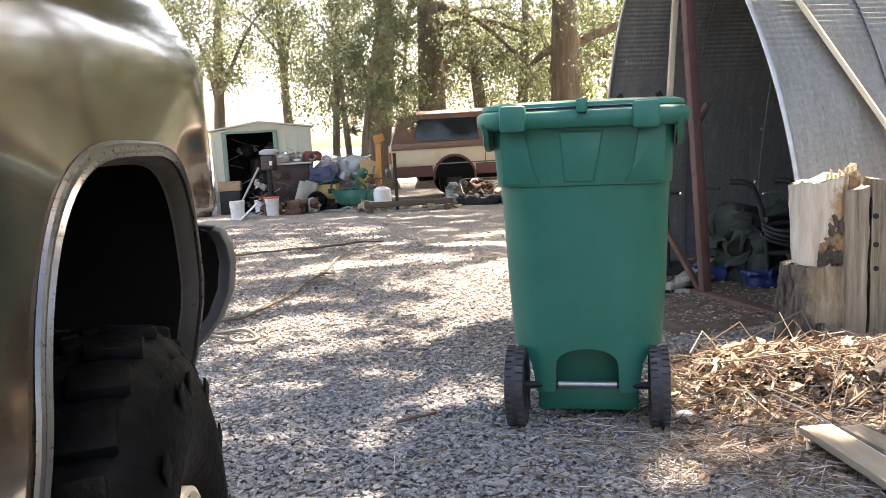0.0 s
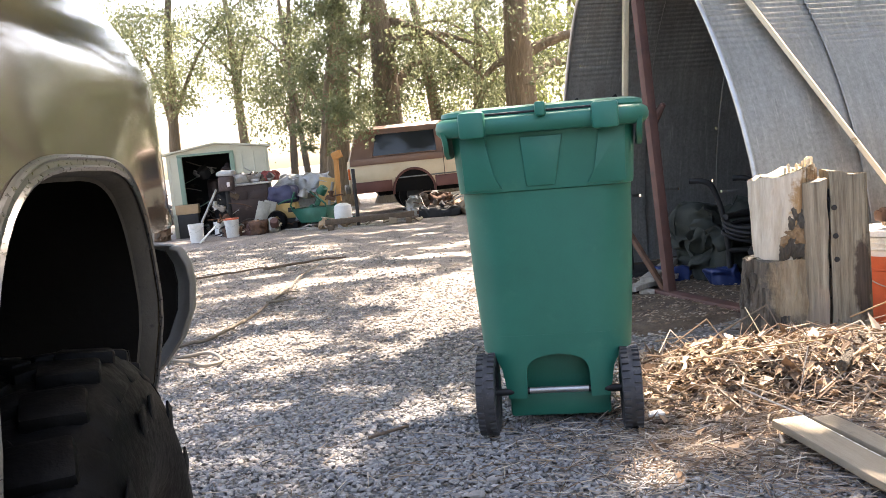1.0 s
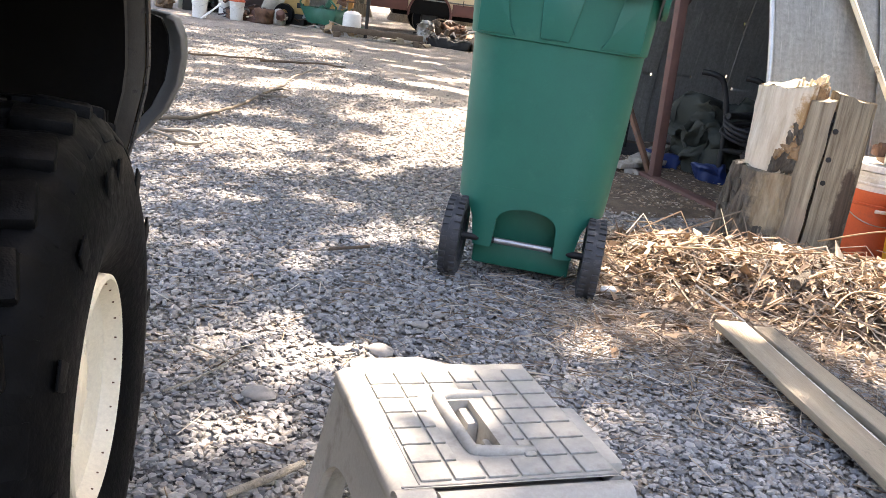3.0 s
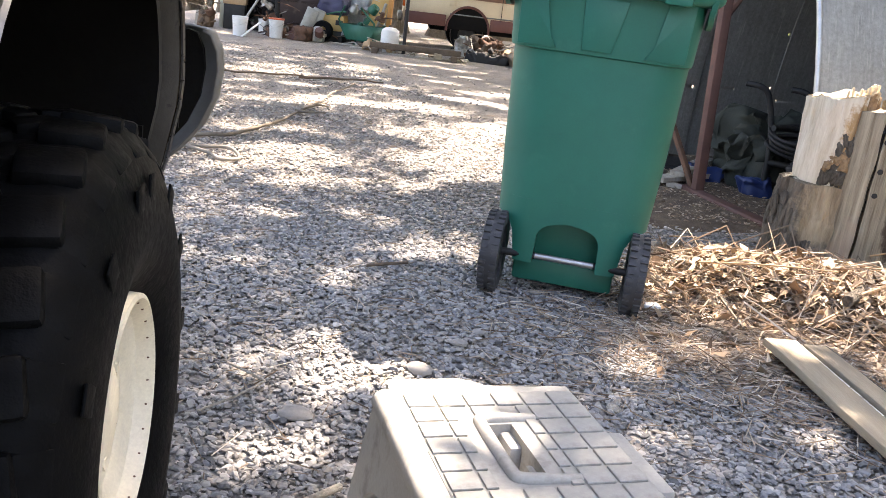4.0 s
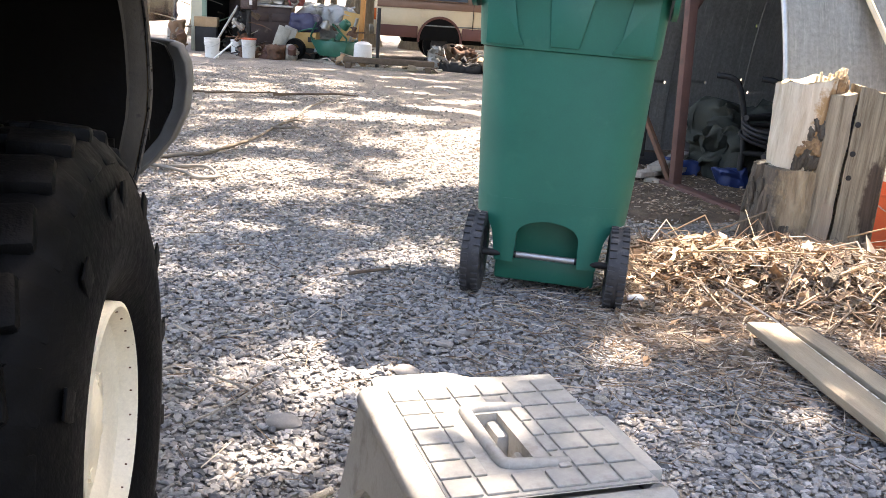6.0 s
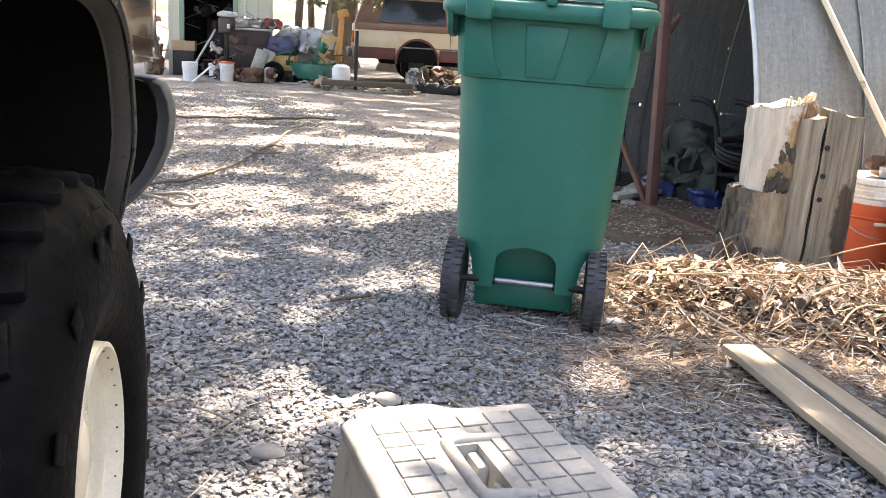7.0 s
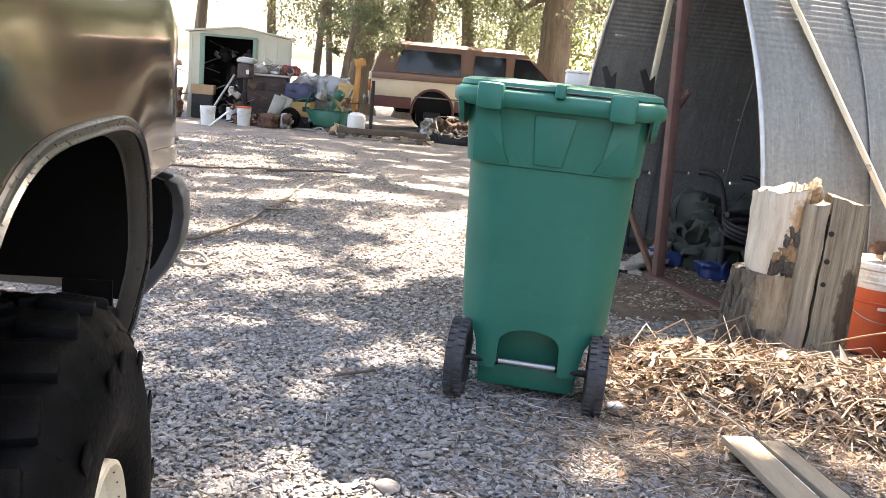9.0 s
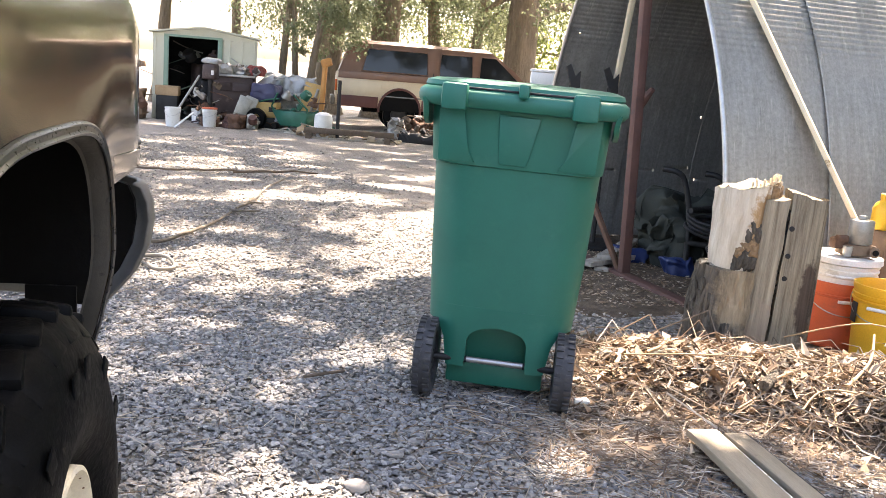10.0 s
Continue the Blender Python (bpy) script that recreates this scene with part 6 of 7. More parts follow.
# ---------------------------------------------------------------- boards on the gravel


def board(label, a, b, w, th, z0, z1, mats):
    a, b = Vector((*a, z0)), Vector((*b, z1))
    d = (b - a)
    t = thing("board", label, "board", Matrix.Translation(a) @ d.to_track_quat("Y", "Z").to_matrix().to_4x4(), "boards on the gravel")
    bm = B()
    box(bm, (w, d.length, th), (0, d.length / 2, 0), 0.003)
    bmesh.ops.subdivide_edges(bm, edges=[e for e in bm.edges if e.calc_length() > 0.5], cuts=14)
    part("plank", rough_up(bm, 0.003, 6), mats[0], t)
    bm = B()
    box(bm, (0.008, d.length, th * 0.9), (-w / 2 - 0.003, d.length / 2, -0.001), 0.002)
    part("edge", bm, mats[1], t, "edge strip: pale flakes on one board, gap shade on the other")
    return t


board("weathered wooden board with a pale flaking edge on gravel", (0.942, -0.172), (1.345, -1.45), 0.100, 0.024, 0.052, 0.030, ("board", "board_edge"))
# its black edge strip paints the shaded gap between the two boards
board("weathered wooden board lying beside another on gravel", (1.053, -0.150), (1.470, -1.36), 0.072, 0.022, 0.046, 0.028, ("board", "black_metal"))

# ---------------------------------------------------------------- pile of dry twigs and leaves


def pile_z(x, y):
    u = smooth01((x - 0.52) / 0.30) * smooth01((2.75 - x) / 0.5)
    v = smooth01((y + 0.02 + 0.08 * math.sin(x * 5)) / 0.30) * smooth01((0.90 - y) / 0.36)
    return (0.095 + 0.03 * smooth01((x - 0.8) / 1.0) + 0.035 * noise.noise(Vector((x * 3, y * 3, 1)))) * u * v


def build_pile():
    t = thing("brush_pile", "low pile of dry twigs, bark and dead leaves on gravel", "brush pile", pose(0, 0, 0))
    xs, ys = np.linspace(0.42, 2.8, 70), np.linspace(-0.25, 1.1, 44)
    vs = [(x, y, pile_z(x, y) - 0.012 + 0.012 * noise.noise(Vector((x * 14, y * 14, 2)))) for y in ys for x in xs]
    n = len(xs)
    fs = [(j * n + i, j * n + i + 1, (j + 1) * n + i + 1, (j + 1) * n + i) for j in range(len(ys) - 1) for i in range(n - 1)]
    tagged(raw("mulch", vs, fs, "mulch", t, True), kind="stuff")
    rng = np.random.default_rng(3)
    # twigs
    bm_v, bm_f = [], []
    for k in range(3600):
        x, y = rng.uniform(0.5, 2.6), rng.uniform(-0.45, 0.95)
        if y < 0.0 and rng.random() > 0.45 * smooth01((y + 0.55) / 0.5):
            continue
        z = pile_z(x, y) + rng.random() ** 1.6 * 0.055 * smooth01(pile_z(x, y) / 0.05)
        ln = rng.uniform(0.04, 0.15) if rng.random() < 0.72 else rng.uniform(0.14, 0.34)
        a, el = rng.normal(0.35, 1.1) if x < 1.3 else rng.uniform(0, 6.283), rng.normal(0.0, 0.10)
        d = np.array([math.cos(a) * math.cos(el), math.sin(a) * math.cos(el), math.sin(el)])
        side = np.array([-math.sin(a), math.cos(a), 0.0])
        up = np.cross(d, side)
        r = rng.uniform(0.0010, 0.0027) * (1 + ln * 2.0)
        bend = rng.normal(0, 0.34) * ln
        base = len(bm_v)
        for j in range(4):
            f = j / 3
            c = np.array([x, y, z]) + d * ln * (f - 0.5) + side * bend * math.sin(math.pi * f) + up * bend * 0.5 * math.sin(2 * math.pi * f)
            c[2] = max(c[2], pile_z(c[0], c[1]) + 0.002)
            rr = r * (1 - 0.45 * f)
            for q in range(4):
                b = q * math.pi / 2
                bm_v.append((c + rr * (math.cos(b) * side + math.sin(b) * up)).tolist())
        for j in range(3):
            for q in range(4):
                bm_f.append((base + j * 4 + q, base + j * 4 + (q + 1) % 4, base + j * 4 + 4 + (q + 1) % 4, base + j * 4 + 4 + q))
    tagged(raw("brushwood", bm_v, bm_f, "straw", t), kind="stuff")
    # chips of bark and curled leaves
    v, f = [], []
    for k in range(12000):
        x, y = rng.uniform(0.5, 2.6), rng.uniform(-0.6, 1.0)
        if y < 0.02 and rng.random() > 0.30 * smooth01((y + 0.65) / 0.6):
            continue
        c = np.array([x, y, pile_z(x, y) + rng.random() ** 2 * 0.04 * smooth01(pile_z(x, y) / 0.05) + 0.006])
        a = rng.uniform(0, 6.283)
        s, w = 0.007 + 0.034 * rng.random() ** 2.2, rng.uniform(0.3, 0.7)
        d = np.array([math.cos(a), math.sin(a), rng.normal(0, 0.55)]) * s
        e = np.array([-math.sin(a), math.cos(a), rng.normal(0, 0.35)]) * s * w
        b = len(v)
        h = np.array([0, 0, rng.uniform(0.002, 0.012)])
        v += [(c - d).tolist(), (c - e * 1.0 + h).tolist(), (c + d).tolist(), (c + e + h).tolist(), (c + h * 0.2).tolist()]
        f += [(b, b + 1, b + 4), (b + 1, b + 2, b + 4), (b + 2, b + 3, b + 4), (b + 3, b, b + 4)]
    tagged(raw("leaf_litter", v, f, "litter", t), kind="stuff")
    # larger sticks that can be told apart
    for a, m, b, r, mat in (((1.20, 0.16, 0.125), (1.29, 0.32, 0.145), (1.37, 0.50, 0.15), 0.021, "bark_dark"), ((1.48, 0.16, 0.16), (1.60, 0.33, 0.21), (1.66, 0.50, 0.27), 0.007, "box_wood"),
                            ((1.40, 0.75, 0.16), (1.70, 0.68, 0.27), (1.98, 0.66, 0.20), 0.0035, "box_wood"), ((0.98, 0.66, 0.09), (1.08, 0.62, 0.15), (1.22, 0.64, 0.17), 0.003, "lath"),
                            ((1.05, 0.64, 0.10), (1.02, 0.66, 0.17), (0.99, 0.70, 0.24), 0.0025, "lath"), ((1.55, 0.05, 0.12), (1.75, 0.20, 0.20), (1.95, 0.44, 0.22), 0.005, "dark_stick"),
                            ((0.72, 0.34, 0.13), (0.95, 0.30, 0.17), (1.2, 0.36, 0.17), 0.004, "box_wood"), ((1.75, 0.62, 0.20), (1.82, 0.70, 0.33), (1.86, 0.74, 0.40), 0.003, "lath"),
                            ((1.30, 0.02, 0.10), (1.40, 0.12, 0.15), (1.62, 0.12, 0.14), 0.004, "box_wood")):
        part("stick", tube(B(), curve_pts([a, m, b], 6), [r * (1 - 0.03 * k) for k in range(13)], 8), mat, t, smooth=60)
    for k in range(34):
        x, y, a, ln, r = rng.uniform(0.62, 2.3), rng.uniform(0.05, 0.72), rng.uniform(0, 6.283), rng.uniform(0.16, 0.42), rng.uniform(0.0035, 0.0085)
        pts = []
        for f in (-0.5, -0.15, 0.2, 0.5):
            px, py = x + math.cos(a) * ln * f + rng.normal(0, 0.018), y + math.sin(a) * ln * f + rng.normal(0, 0.018)
            pts.append((px, py, pile_z(px, py) + r + 0.012 + rng.uniform(0.0, 0.035)))
        part("stick", tube(B(), curve_pts(pts, 5), [r * (1 - 0.035 * j) for j in range(16)], 7), ("dark_stick", "box_wood", "branch", "lath")[k % 4], t, smooth=60)


build_pile()
chip = part("paper_scrap", rough_up(box(B(), (0.055, 0.04, 0.02), (0, 0, 0.012), 0.006), 0.006, 40), "white")
chip.matrix_basis = pose(0.565, 0.075, 0.004, 5, 0, 20)
tagged(chip, "crumpled white scrap lying against the bin wheel", "litter")

# ---------------------------------------------------------------- gravel and straw


def off_hut(x, y):
    """Gravel thins out to bare soil at the mouth of the hut."""
    p = HUT.inverted() @ Vector((x, y, 0))
    return 1.0 - 0.96 * smooth01((p.x + 1.0) / 0.85)


def near(x, y):
    return off_hut(x, y) * smooth01((y - 0.1) / 1.0) * (1.0 if y < 1.0 else max(0.15, 1.0 - (y - 1.0) / 4.0))


tagged(stones("gravel", 70000, (-1.7, 1.9, -2.2, 1.2), (0.0048, 0.0130), R, dens=lambda x, y: off_hut(x, y) * (1.0 - 0.75 * smooth01((y - 0.2) / 1.0))), "loose grey crushed gravel", "gravel", kind="stuff")
tagged(stones("gravel_coarse", 26000, (-4.0, 1.6, 0.2, 6.0), (0.006, 0.0135), R, "stones_warm", dens=near), "loose grey gravel farther off", "gravel", kind="stuff")
tagged(stones("gravel_far", 9000, (-6.5, 2.0, 5.6, 12.5), (0.009, 0.021), R, "stones_warm", dens=lambda x, y: off_hut(x, y) * max(0.25, 1.0 - (y - 5.6) / 9.0)), "loose grey gravel across the yard", "gravel", kind="stuff")
for x, y, s in ((-0.255, -1.15, 0.036), (0.05, -0.425, 0.020), (-0.05, -0.78, 0.034), (0.46, -0.78, 0.018), (-0.33, -1.02, 0.016), (0.01, -0.54, 0.022)):
    bm = B()
    bmesh.ops.create_icosphere(bm, subdivisions=2, radius=1.0)
    for q in bm.verts:
        q.co = q.co * (1 + 0.25 * noise.noise(q.co * 1.3 + Vector((x * 9, y * 9, 0))))
        q.co = Vector((q.co.x * s * 1.2, q.co.y * s * 0.85, q.co.z * s * 0.5 + s * 0.28))
    ob = part("stone", bm, "grey_wood" if s == 0.018 else "stones", smooth=50)
    ob.matrix_basis = pose(x, y, 0, 0, 0, x * 700)
    tagged(ob, "larger pale grey stone lying in gravel", "stone", "larger stones")


def build_straw():
    rng = np.random.default_rng(5)
    v, f = [], []
    for k in range(6600):
        if k < 4000:
            x, y = rng.normal(0.88, 0.36), rng.normal(-0.20, 0.28)
        else:
            x, y = rng.uniform(-3.5, 1.4), rng.uniform(-1.9, 4.0)
        if x > 2.2 or y > 4:
            continue
        ln, a, r = rng.uniform(0.02, 0.10), rng.uniform(0, 6.283), rng.uniform(0.0008, 0.0018)
        z = ground_z(x, y) + pile_z(x, y) + rng.uniform(0.008, 0.018)
        d = np.array([math.cos(a), math.sin(a), rng.normal(0, 0.08)]) * ln
        e = np.array([-math.sin(a), math.cos(a), 0]) * r
        c = np.array([x, y, z])
        b = len(v)
        v += [(c - d / 2 - e).tolist(), (c - d / 2 + e).tolist(), (c + d / 2 + e).tolist(), (c + d / 2 - e).tolist(), (c + [0, 0, r * 1.5] - d / 2).tolist(), (c + [0, 0, r * 1.5] + d / 2).tolist()]
        f += [(b, b + 4, b + 5, b + 3), (b + 4, b + 1, b + 2, b + 5)]
    tagged(raw("straw", v, f, "straw"), "scattered dry straw and pine needles on gravel", "straw", kind="stuff")


build_straw()
for pts, r, lab in ((((-0.50, -0.98, 0.02), (-0.40, -1.04, 0.03), (-0.37, -1.05, 0.025)), 0.0035, "bent pale dead twig lying on gravel"), (((-0.37, -1.05, 0.025), (-0.41, -1.16, 0.02), (-0.45, -1.24, 0.018)), 0.003, "pale dead twig lying on gravel"),
                    (((-0.42, -0.02, 0.02), (-0.36, 0.03, 0.022), (-0.30, 0.09, 0.02)), 0.006, "short dark dead twig on gravel"), (((-0.16, -1.58, 0.02), (-0.10, -1.50, 0.025), (-0.06, -1.42, 0.02)), 0.008, "short pale stick on gravel")):
    ob = part("twig", tube(B(), curve_pts(pts, 4), r, 6), "dark_stick" if "dark" in lab else "grey_wood", smooth=60)
    tagged(ob, lab, "twig", "twigs on the gravel")

# ---------------------------------------------------------------- hose and branches in the yard
hose = part("hose", tube(B(), curve_pts([(-2.9, 1.62, 0.015), (-2.4, 1.50, 0.015), (-1.86, 1.50, 0.02), (-1.66, 1.54, 0.03), (-1.52, 1.37, 0.02), (-1.58, 1.28, 0.02), (-1.72, 1.40, 0.02), (-1.98, 1.48, 0.03), (-2.5, 1.66, 0.015), (-3.0, 1.80, 0.015)], 8), 0.0095, 8), "hose", smooth=60)
tagged(hose, "sun-bleached hose bent in a loop on gravel by the bumper", "hose")
for pts, r in ((((-2.7, 1.52, 0.015), (-1.95, 1.82, 0.018), (-1.84, 2.25, 0.018), (-1.83, 2.65, 0.018), (-1.88, 3.25, 0.02), (-1.96, 3.72, 0.014), (-2.06, 4.4, 0.01), (-2.23, 5.7, -0.02)), 0.013), (((-1.88, 3.22, 0.03), (-1.80, 3.20, 0.03), (-1.70, 3.29, 0.02)), 0.012),
               (((-1.87, 3.30, 0.03), (-1.88, 3.52, 0.03), (-1.80, 3.62, 0.02)), 0.010), (((-4.2, 4.9, 0.0), (-3.2, 5.25, 0.0), (-2.81, 5.45, 0.01), (-2.69, 5.61, -0.01)), 0.012), (((-2.75, 5.52, -0.01), (-2.35, 5.81, 0.0), (-2.03, 6.04, -0.01)), 0.015)):
    line = curve_pts(pts, 10)
    line = [p + Vector((0.025, 0.04, 0.0)) * noise.noise(p * 1.7) + Vector((0.02, 0.03, 0.012)) * noise.noise(p * 6.0) for p in line]
    ob = part("branch", tube(B(), line, [r * (1 - 0.5 * k / len(line)) for k in range(len(line))], 7), "branch" if pts[0][1] < 4 else "dark_stick", smooth=60)
    tagged(ob, "long thin dead branch lying on the yard", "branch", "branches on the yard")

# ---------------------------------------------------------------- inside the hut


def build_soil():
    xs, ys = np.linspace(-1.15, 3.8, 68), np.linspace(-1.0, 1.6, 42)
    vs = []
    for y in ys:
        for x in xs:
            p = in_hut(x, y, 0)
            e = smooth01((x + 1.15) / 0.7) * smooth01((y + 1.0) / 0.35) * smooth01((1.6 - y) / 0.3)
            vs.append((p.x, p.y, -0.03 + 0.042 * e + 0.010 * noise.noise(Vector((x * 5, y * 5, 4)))))
    n = len(xs)
    fs = [(j * n + i, j * n + i + 1, (j + 1) * n + i + 1, (j + 1) * n + i) for j in range(len(ys) - 1) for i in range(n - 1)]
    tagged(raw("soil", vs, fs, "mulch", smooth=True), "bare dark brown soil in the hut", "soil", kind="structure")


build_soil()


def bent(name, label, runs, r, material, cat, at):
    t = thing(name, label, cat, at)
    for nm, pts in runs:
        part(nm, tube(B(), curve_pts(pts, 5), r, 8), material, t, smooth=60)
    return t


cart = bent("hand_cart", "black tubular hand cart standing in the dark hut", [
    ("upright", [(-0.17, 0, 0.02), (-0.18, 0, 0.36), (-0.23, -0.01, 0.58), (-0.28, -0.02, 0.64), (-0.37, -0.02, 0.65)]), ("upright", [(0.04, 0, 0.02), (0.04, 0, 0.40), (0.01, -0.01, 0.58), (-0.04, -0.02, 0.64), (-0.12, -0.02, 0.65)]),
    ("crossbar", [(-0.17, 0, 0.22), (0.04, 0, 0.22)]), ("crossbar", [(-0.18, 0, 0.36), (0.04, 0, 0.36)])], 0.017, "black_metal", "hand cart", Matrix.Translation(in_hut(0.55, -0.12, 0.0)) @ pose(0, 0, 0, 0, 0, -15))
coil = thing("cable_coil", "thick black cable coiled and hung on a hand cart", "cable coil", Matrix.Translation(in_hut(0.52, -0.14, 0.31)))
rngc = np.random.default_rng(8)
for k in range(7):
    o = rngc.normal(0, 0.014, 3)
    part("loop", tube(B(), [(0.17 * math.cos(a) + o[0], 0.06 * math.sin(a) * (1 + 0.2 * k % 3) + o[1] - 0.02, 0.045 * math.sin(a + o[0] * 30) + o[2] * 2.5 + 0.05) for a in [2 * math.pi * j / 28 for j in range(29)]], 0.011, 7), "black_metal", coil, smooth=60)


def crumple(name, label, size, at, material, cat, amp=0.06, scale=5.0, cuts=9):
    bm = B()
    box(bm, size, (0, 0, size[2] / 2), min(size) * 0.2, seg=3)
    bmesh.ops.subdivide_edges(bm, edges=[e for e in bm.edges if e.calc_length() > max(size) * 0.2], cuts=cuts, use_grid_fill=True)
    for v in bm.verts:
        k = 0.15 + 0.85 * min(1, v.co.z / size[2] * 2)
        v.co += (noise.noise_vector(v.co * scale + Vector(size) * 7) * amp + noise.noise_vector(v.co * scale * 2.7) * amp * 0.4) * k
    ob = part(name, bm, material, smooth=110)
    ob.matrix_basis = at
    return tagged(ob, label, cat)


H = lambda x, y, z, rz=0: Matrix.Translation(in_hut(x, y, z)) @ pose(0, 0, 0, 0, 0, rz)
crumple("canvas", "crumpled dull olive canvas heaped in the hut", (0.75, 0.45, 0.42), H(0.85, 0.45, 0, 10), "olive", "canvas", 0.13, 7.0, 16)
crumple("canvas", "dark olive canvas sheet hanging over junk", (0.45, 0.35, 0.30), H(0.60, 0.22, 0, 40), "olive", "canvas", 0.10, 9.0, 16)
crumple("blue_bag", "bright blue plastic bag on the hut floor", (0.17, 0.13, 0.11), H(0.42, 0.04, 0, 20), "blue", "bag", 0.05, 9)
crumple("blue_bag", "blue plastic bag among planks", (0.22, 0.12, 0.09), H(0.30, 0.42, 0, 0), "blue", "bag", 0.04, 9)
crumple("dark_sack", "black sack leaning at the hut wall", (0.5, 0.4, 0.45), H(1.3, -0.1, 0, 0), "black_metal", "sack", 0.1)
crumple("dark_sack", "dark sack heaped in the hut", (0.6, 0.5, 0.40), H(1.5, 0.5, 0, 30), "black_metal", "sack", 0.1)
box1 = part("pail", cyl(B(), 0.10, 0.115, 0.24, (0, 0, 0), 22, bev=0.008), "olive")
box1.matrix_basis = H(0.62, -0.30, 0.0)
tagged(box1, "dark green pail under a cable coil", "pail")
for k, (x, y, rz, ln) in enumerate(((0.18, 0.35, 95, 0.7), (0.10, 0.30, 80, 0.6), (0.26, 0.50, 100, 0.8))):
    ob = part("plank", box(B(), (ln, 0.09, 0.03), (0, 0, 0.018 + 0.03 * k), 0.003), "grey_wood")
    ob.matrix_basis = H(x, y, 0, rz - 27)
    tagged(ob, "loose grey plank stacked on the hut floor", "plank", "planks in the hut")
crumple("metal_sheet", "bent dull metal sheet lying by the post", (0.42, 0.26, 0.03), H(-0.22, 0.28, 0.0, 60), "bench_steel", "metal sheet", 0.03, 8)
build_lath("brace", "rusty brown brace leaning on the post", in_hut(-0.05, 0.42, 0.45), in_hut(0.02, 0.05, 0.0), 0.03, 0.03, "rust", "brace")
rng6 = np.random.default_rng(21)
v6, f6 = [], []
for k in range(5200):
    p = in_hut(rng6.uniform(-0.5, 1.2), rng6.uniform(-0.7, 0.9), 0)
    a, s = rng6.uniform(0, 6.283), rng6.uniform(0.004, 0.017)
    d, e = Vector((math.cos(a), math.sin(a), rng6.normal(0, 0.2))) * s, Vector((-math.sin(a), math.cos(a), rng6.normal(0, 0.2))) * s * 0.5
    c = Vector((p.x, p.y, 0.012 + rng6.uniform(0, 0.012)))
    b = len(v6)
    v6 += [tuple(c - d), tuple(c - e), tuple(c + d), tuple(c + e)]
    f6.append((b, b + 1, b + 2, b + 3))
tagged(raw("leaf_litter", v6, f6, "litter"), "dead leaves and bark chips strewn at the hut mouth", "leaf litter", kind="stuff")

rack = thing("metal_rack", "black steel rack with forked uprights behind the bin", "rack", pose(0.60, 3.25, 0.0, 0, 0, 10))
for x in (-0.16, 0.10):
    part("upright", tube(B(), [(x, 0, 0), (x, 0, 1.10)], 0.018, 8), "black_metal", rack)
    bm = B()
    slab(bm, [(x - 0.05, 1.22), (x - 0.02, 1.24), (x + 0.02, 1.16), (x + 0.05, 1.20), (x + 0.055, 1.07), (x + 0.01, 1.05)], 0.03, lambda a, b, c: Vector((a, c - 0.015, b)))
    part("fork", bm, "black_metal", rack)
part("base", box(B(), (0.5, 0.4, 0.04), (0, 0, 0.02), 0.005), "black_metal", rack)
wb = thing("white_box", "white plastic box set on a dark drum behind the bin", "box", pose(0.27, 3.75, 1.085, 0, 0, 5))
part("tub", box(B(), (0.25, 0.18, 0.09), (0, 0, 0.045), 0.010), "white", wb)
part("lid", box(B(), (0.26, 0.19, 0.02), (0, 0, 0.100), 0.006), "white", wb)
dr = part("drum", cyl(B(), 0.26, 0.26, 1.09, (0, 0, 0), 30, bev=0.015), "black_metal")
dr.matrix_basis = pose(0.27, 3.75, -0.006)
tagged(dr, "dark steel drum behind the bin", "drum")

# ---------------------------------------------------------------- clutter on the far side of the yard
GZ = -0.35


def far_at(x, y, rz=0):
    return pose(x, y, GZ - 0.01, 0, 0, rz)


bucket("white plastic bucket standing on the soil by the shed", far_at(-7.12, 13.95), 0.130, 0.15, 0.38, "white", "white buckets by the shed", True, None, 2)
bucket("white plastic bucket with a red rim by the shed", far_at(-6.63, 14.6), 0.125, 0.145, 0.38, "white", "white buckets by the shed", True, "red", 2)
bucket("dented white plastic jug-like pail by the shed", far_at(-7.20, 15.4, 20), 0.13, 0.14, 0.30, "white", "white buckets by the shed", True, None, 1)
pl1 = build_lath("white_plank", "white painted plank lying propped on the soil", (-6.98, 13.72, GZ), (-6.72, 14.0, GZ + 0.30), 0.07, 0.02, "white", "plank")
build_lath("pipe", "long grey pipe leaning on a work bench", (-7.34, 14.25, GZ), (-6.99, 14.9, GZ + 0.99), 0.035, 0.035, "tan_metal", "pipe")

bench = thing("work_bench", "dark cluttered metal work bench by the shed", "bench", far_at(-7.07, 15.55, 15))
part("cabinet", box(B(), (0.86, 0.55, 0.78), (0.5, 0.3, 0.62), 0.02), "bench_steel", bench, "dark brown steel cabinet")
part("worktop", box(B(), (0.98, 0.65, 0.05), (0.5, 0.3, 1.035), 0.01), "steel", bench, "pale metal worktop")
for x in (0.12, 0.88):
    for y in (0.06, 0.54):
        part("leg", box(B(), (0.05, 0.05, 0.30), (x, y, 0.13), 0.004), "black_metal", bench)
part("drawer", box(B(), (0.36, 0.03, 0.18), (0.29, 0.02, 0.80), 0.008), "bench_steel", bench)
part("drawer", box(B(), (0.36, 0.03, 0.18), (0.71, 0.02, 0.80), 0.008), "bench_steel", bench)
crumple("engine_part", "greasy engine part lying on the bench", (0.42, 0.34, 0.20), far_at(-6.77, 15.85) @ Matrix.Translation((0, 0, 1.06)), "tan_metal", "engine part", 0.05, 9)
crumple("engine_part", "rusty red engine part at the end of the bench", (0.36, 0.30, 0.20), far_at(-6.18, 16.02) @ Matrix.Translation((0, 0, 1.06)), "red_part", "engine part", 0.05, 9)
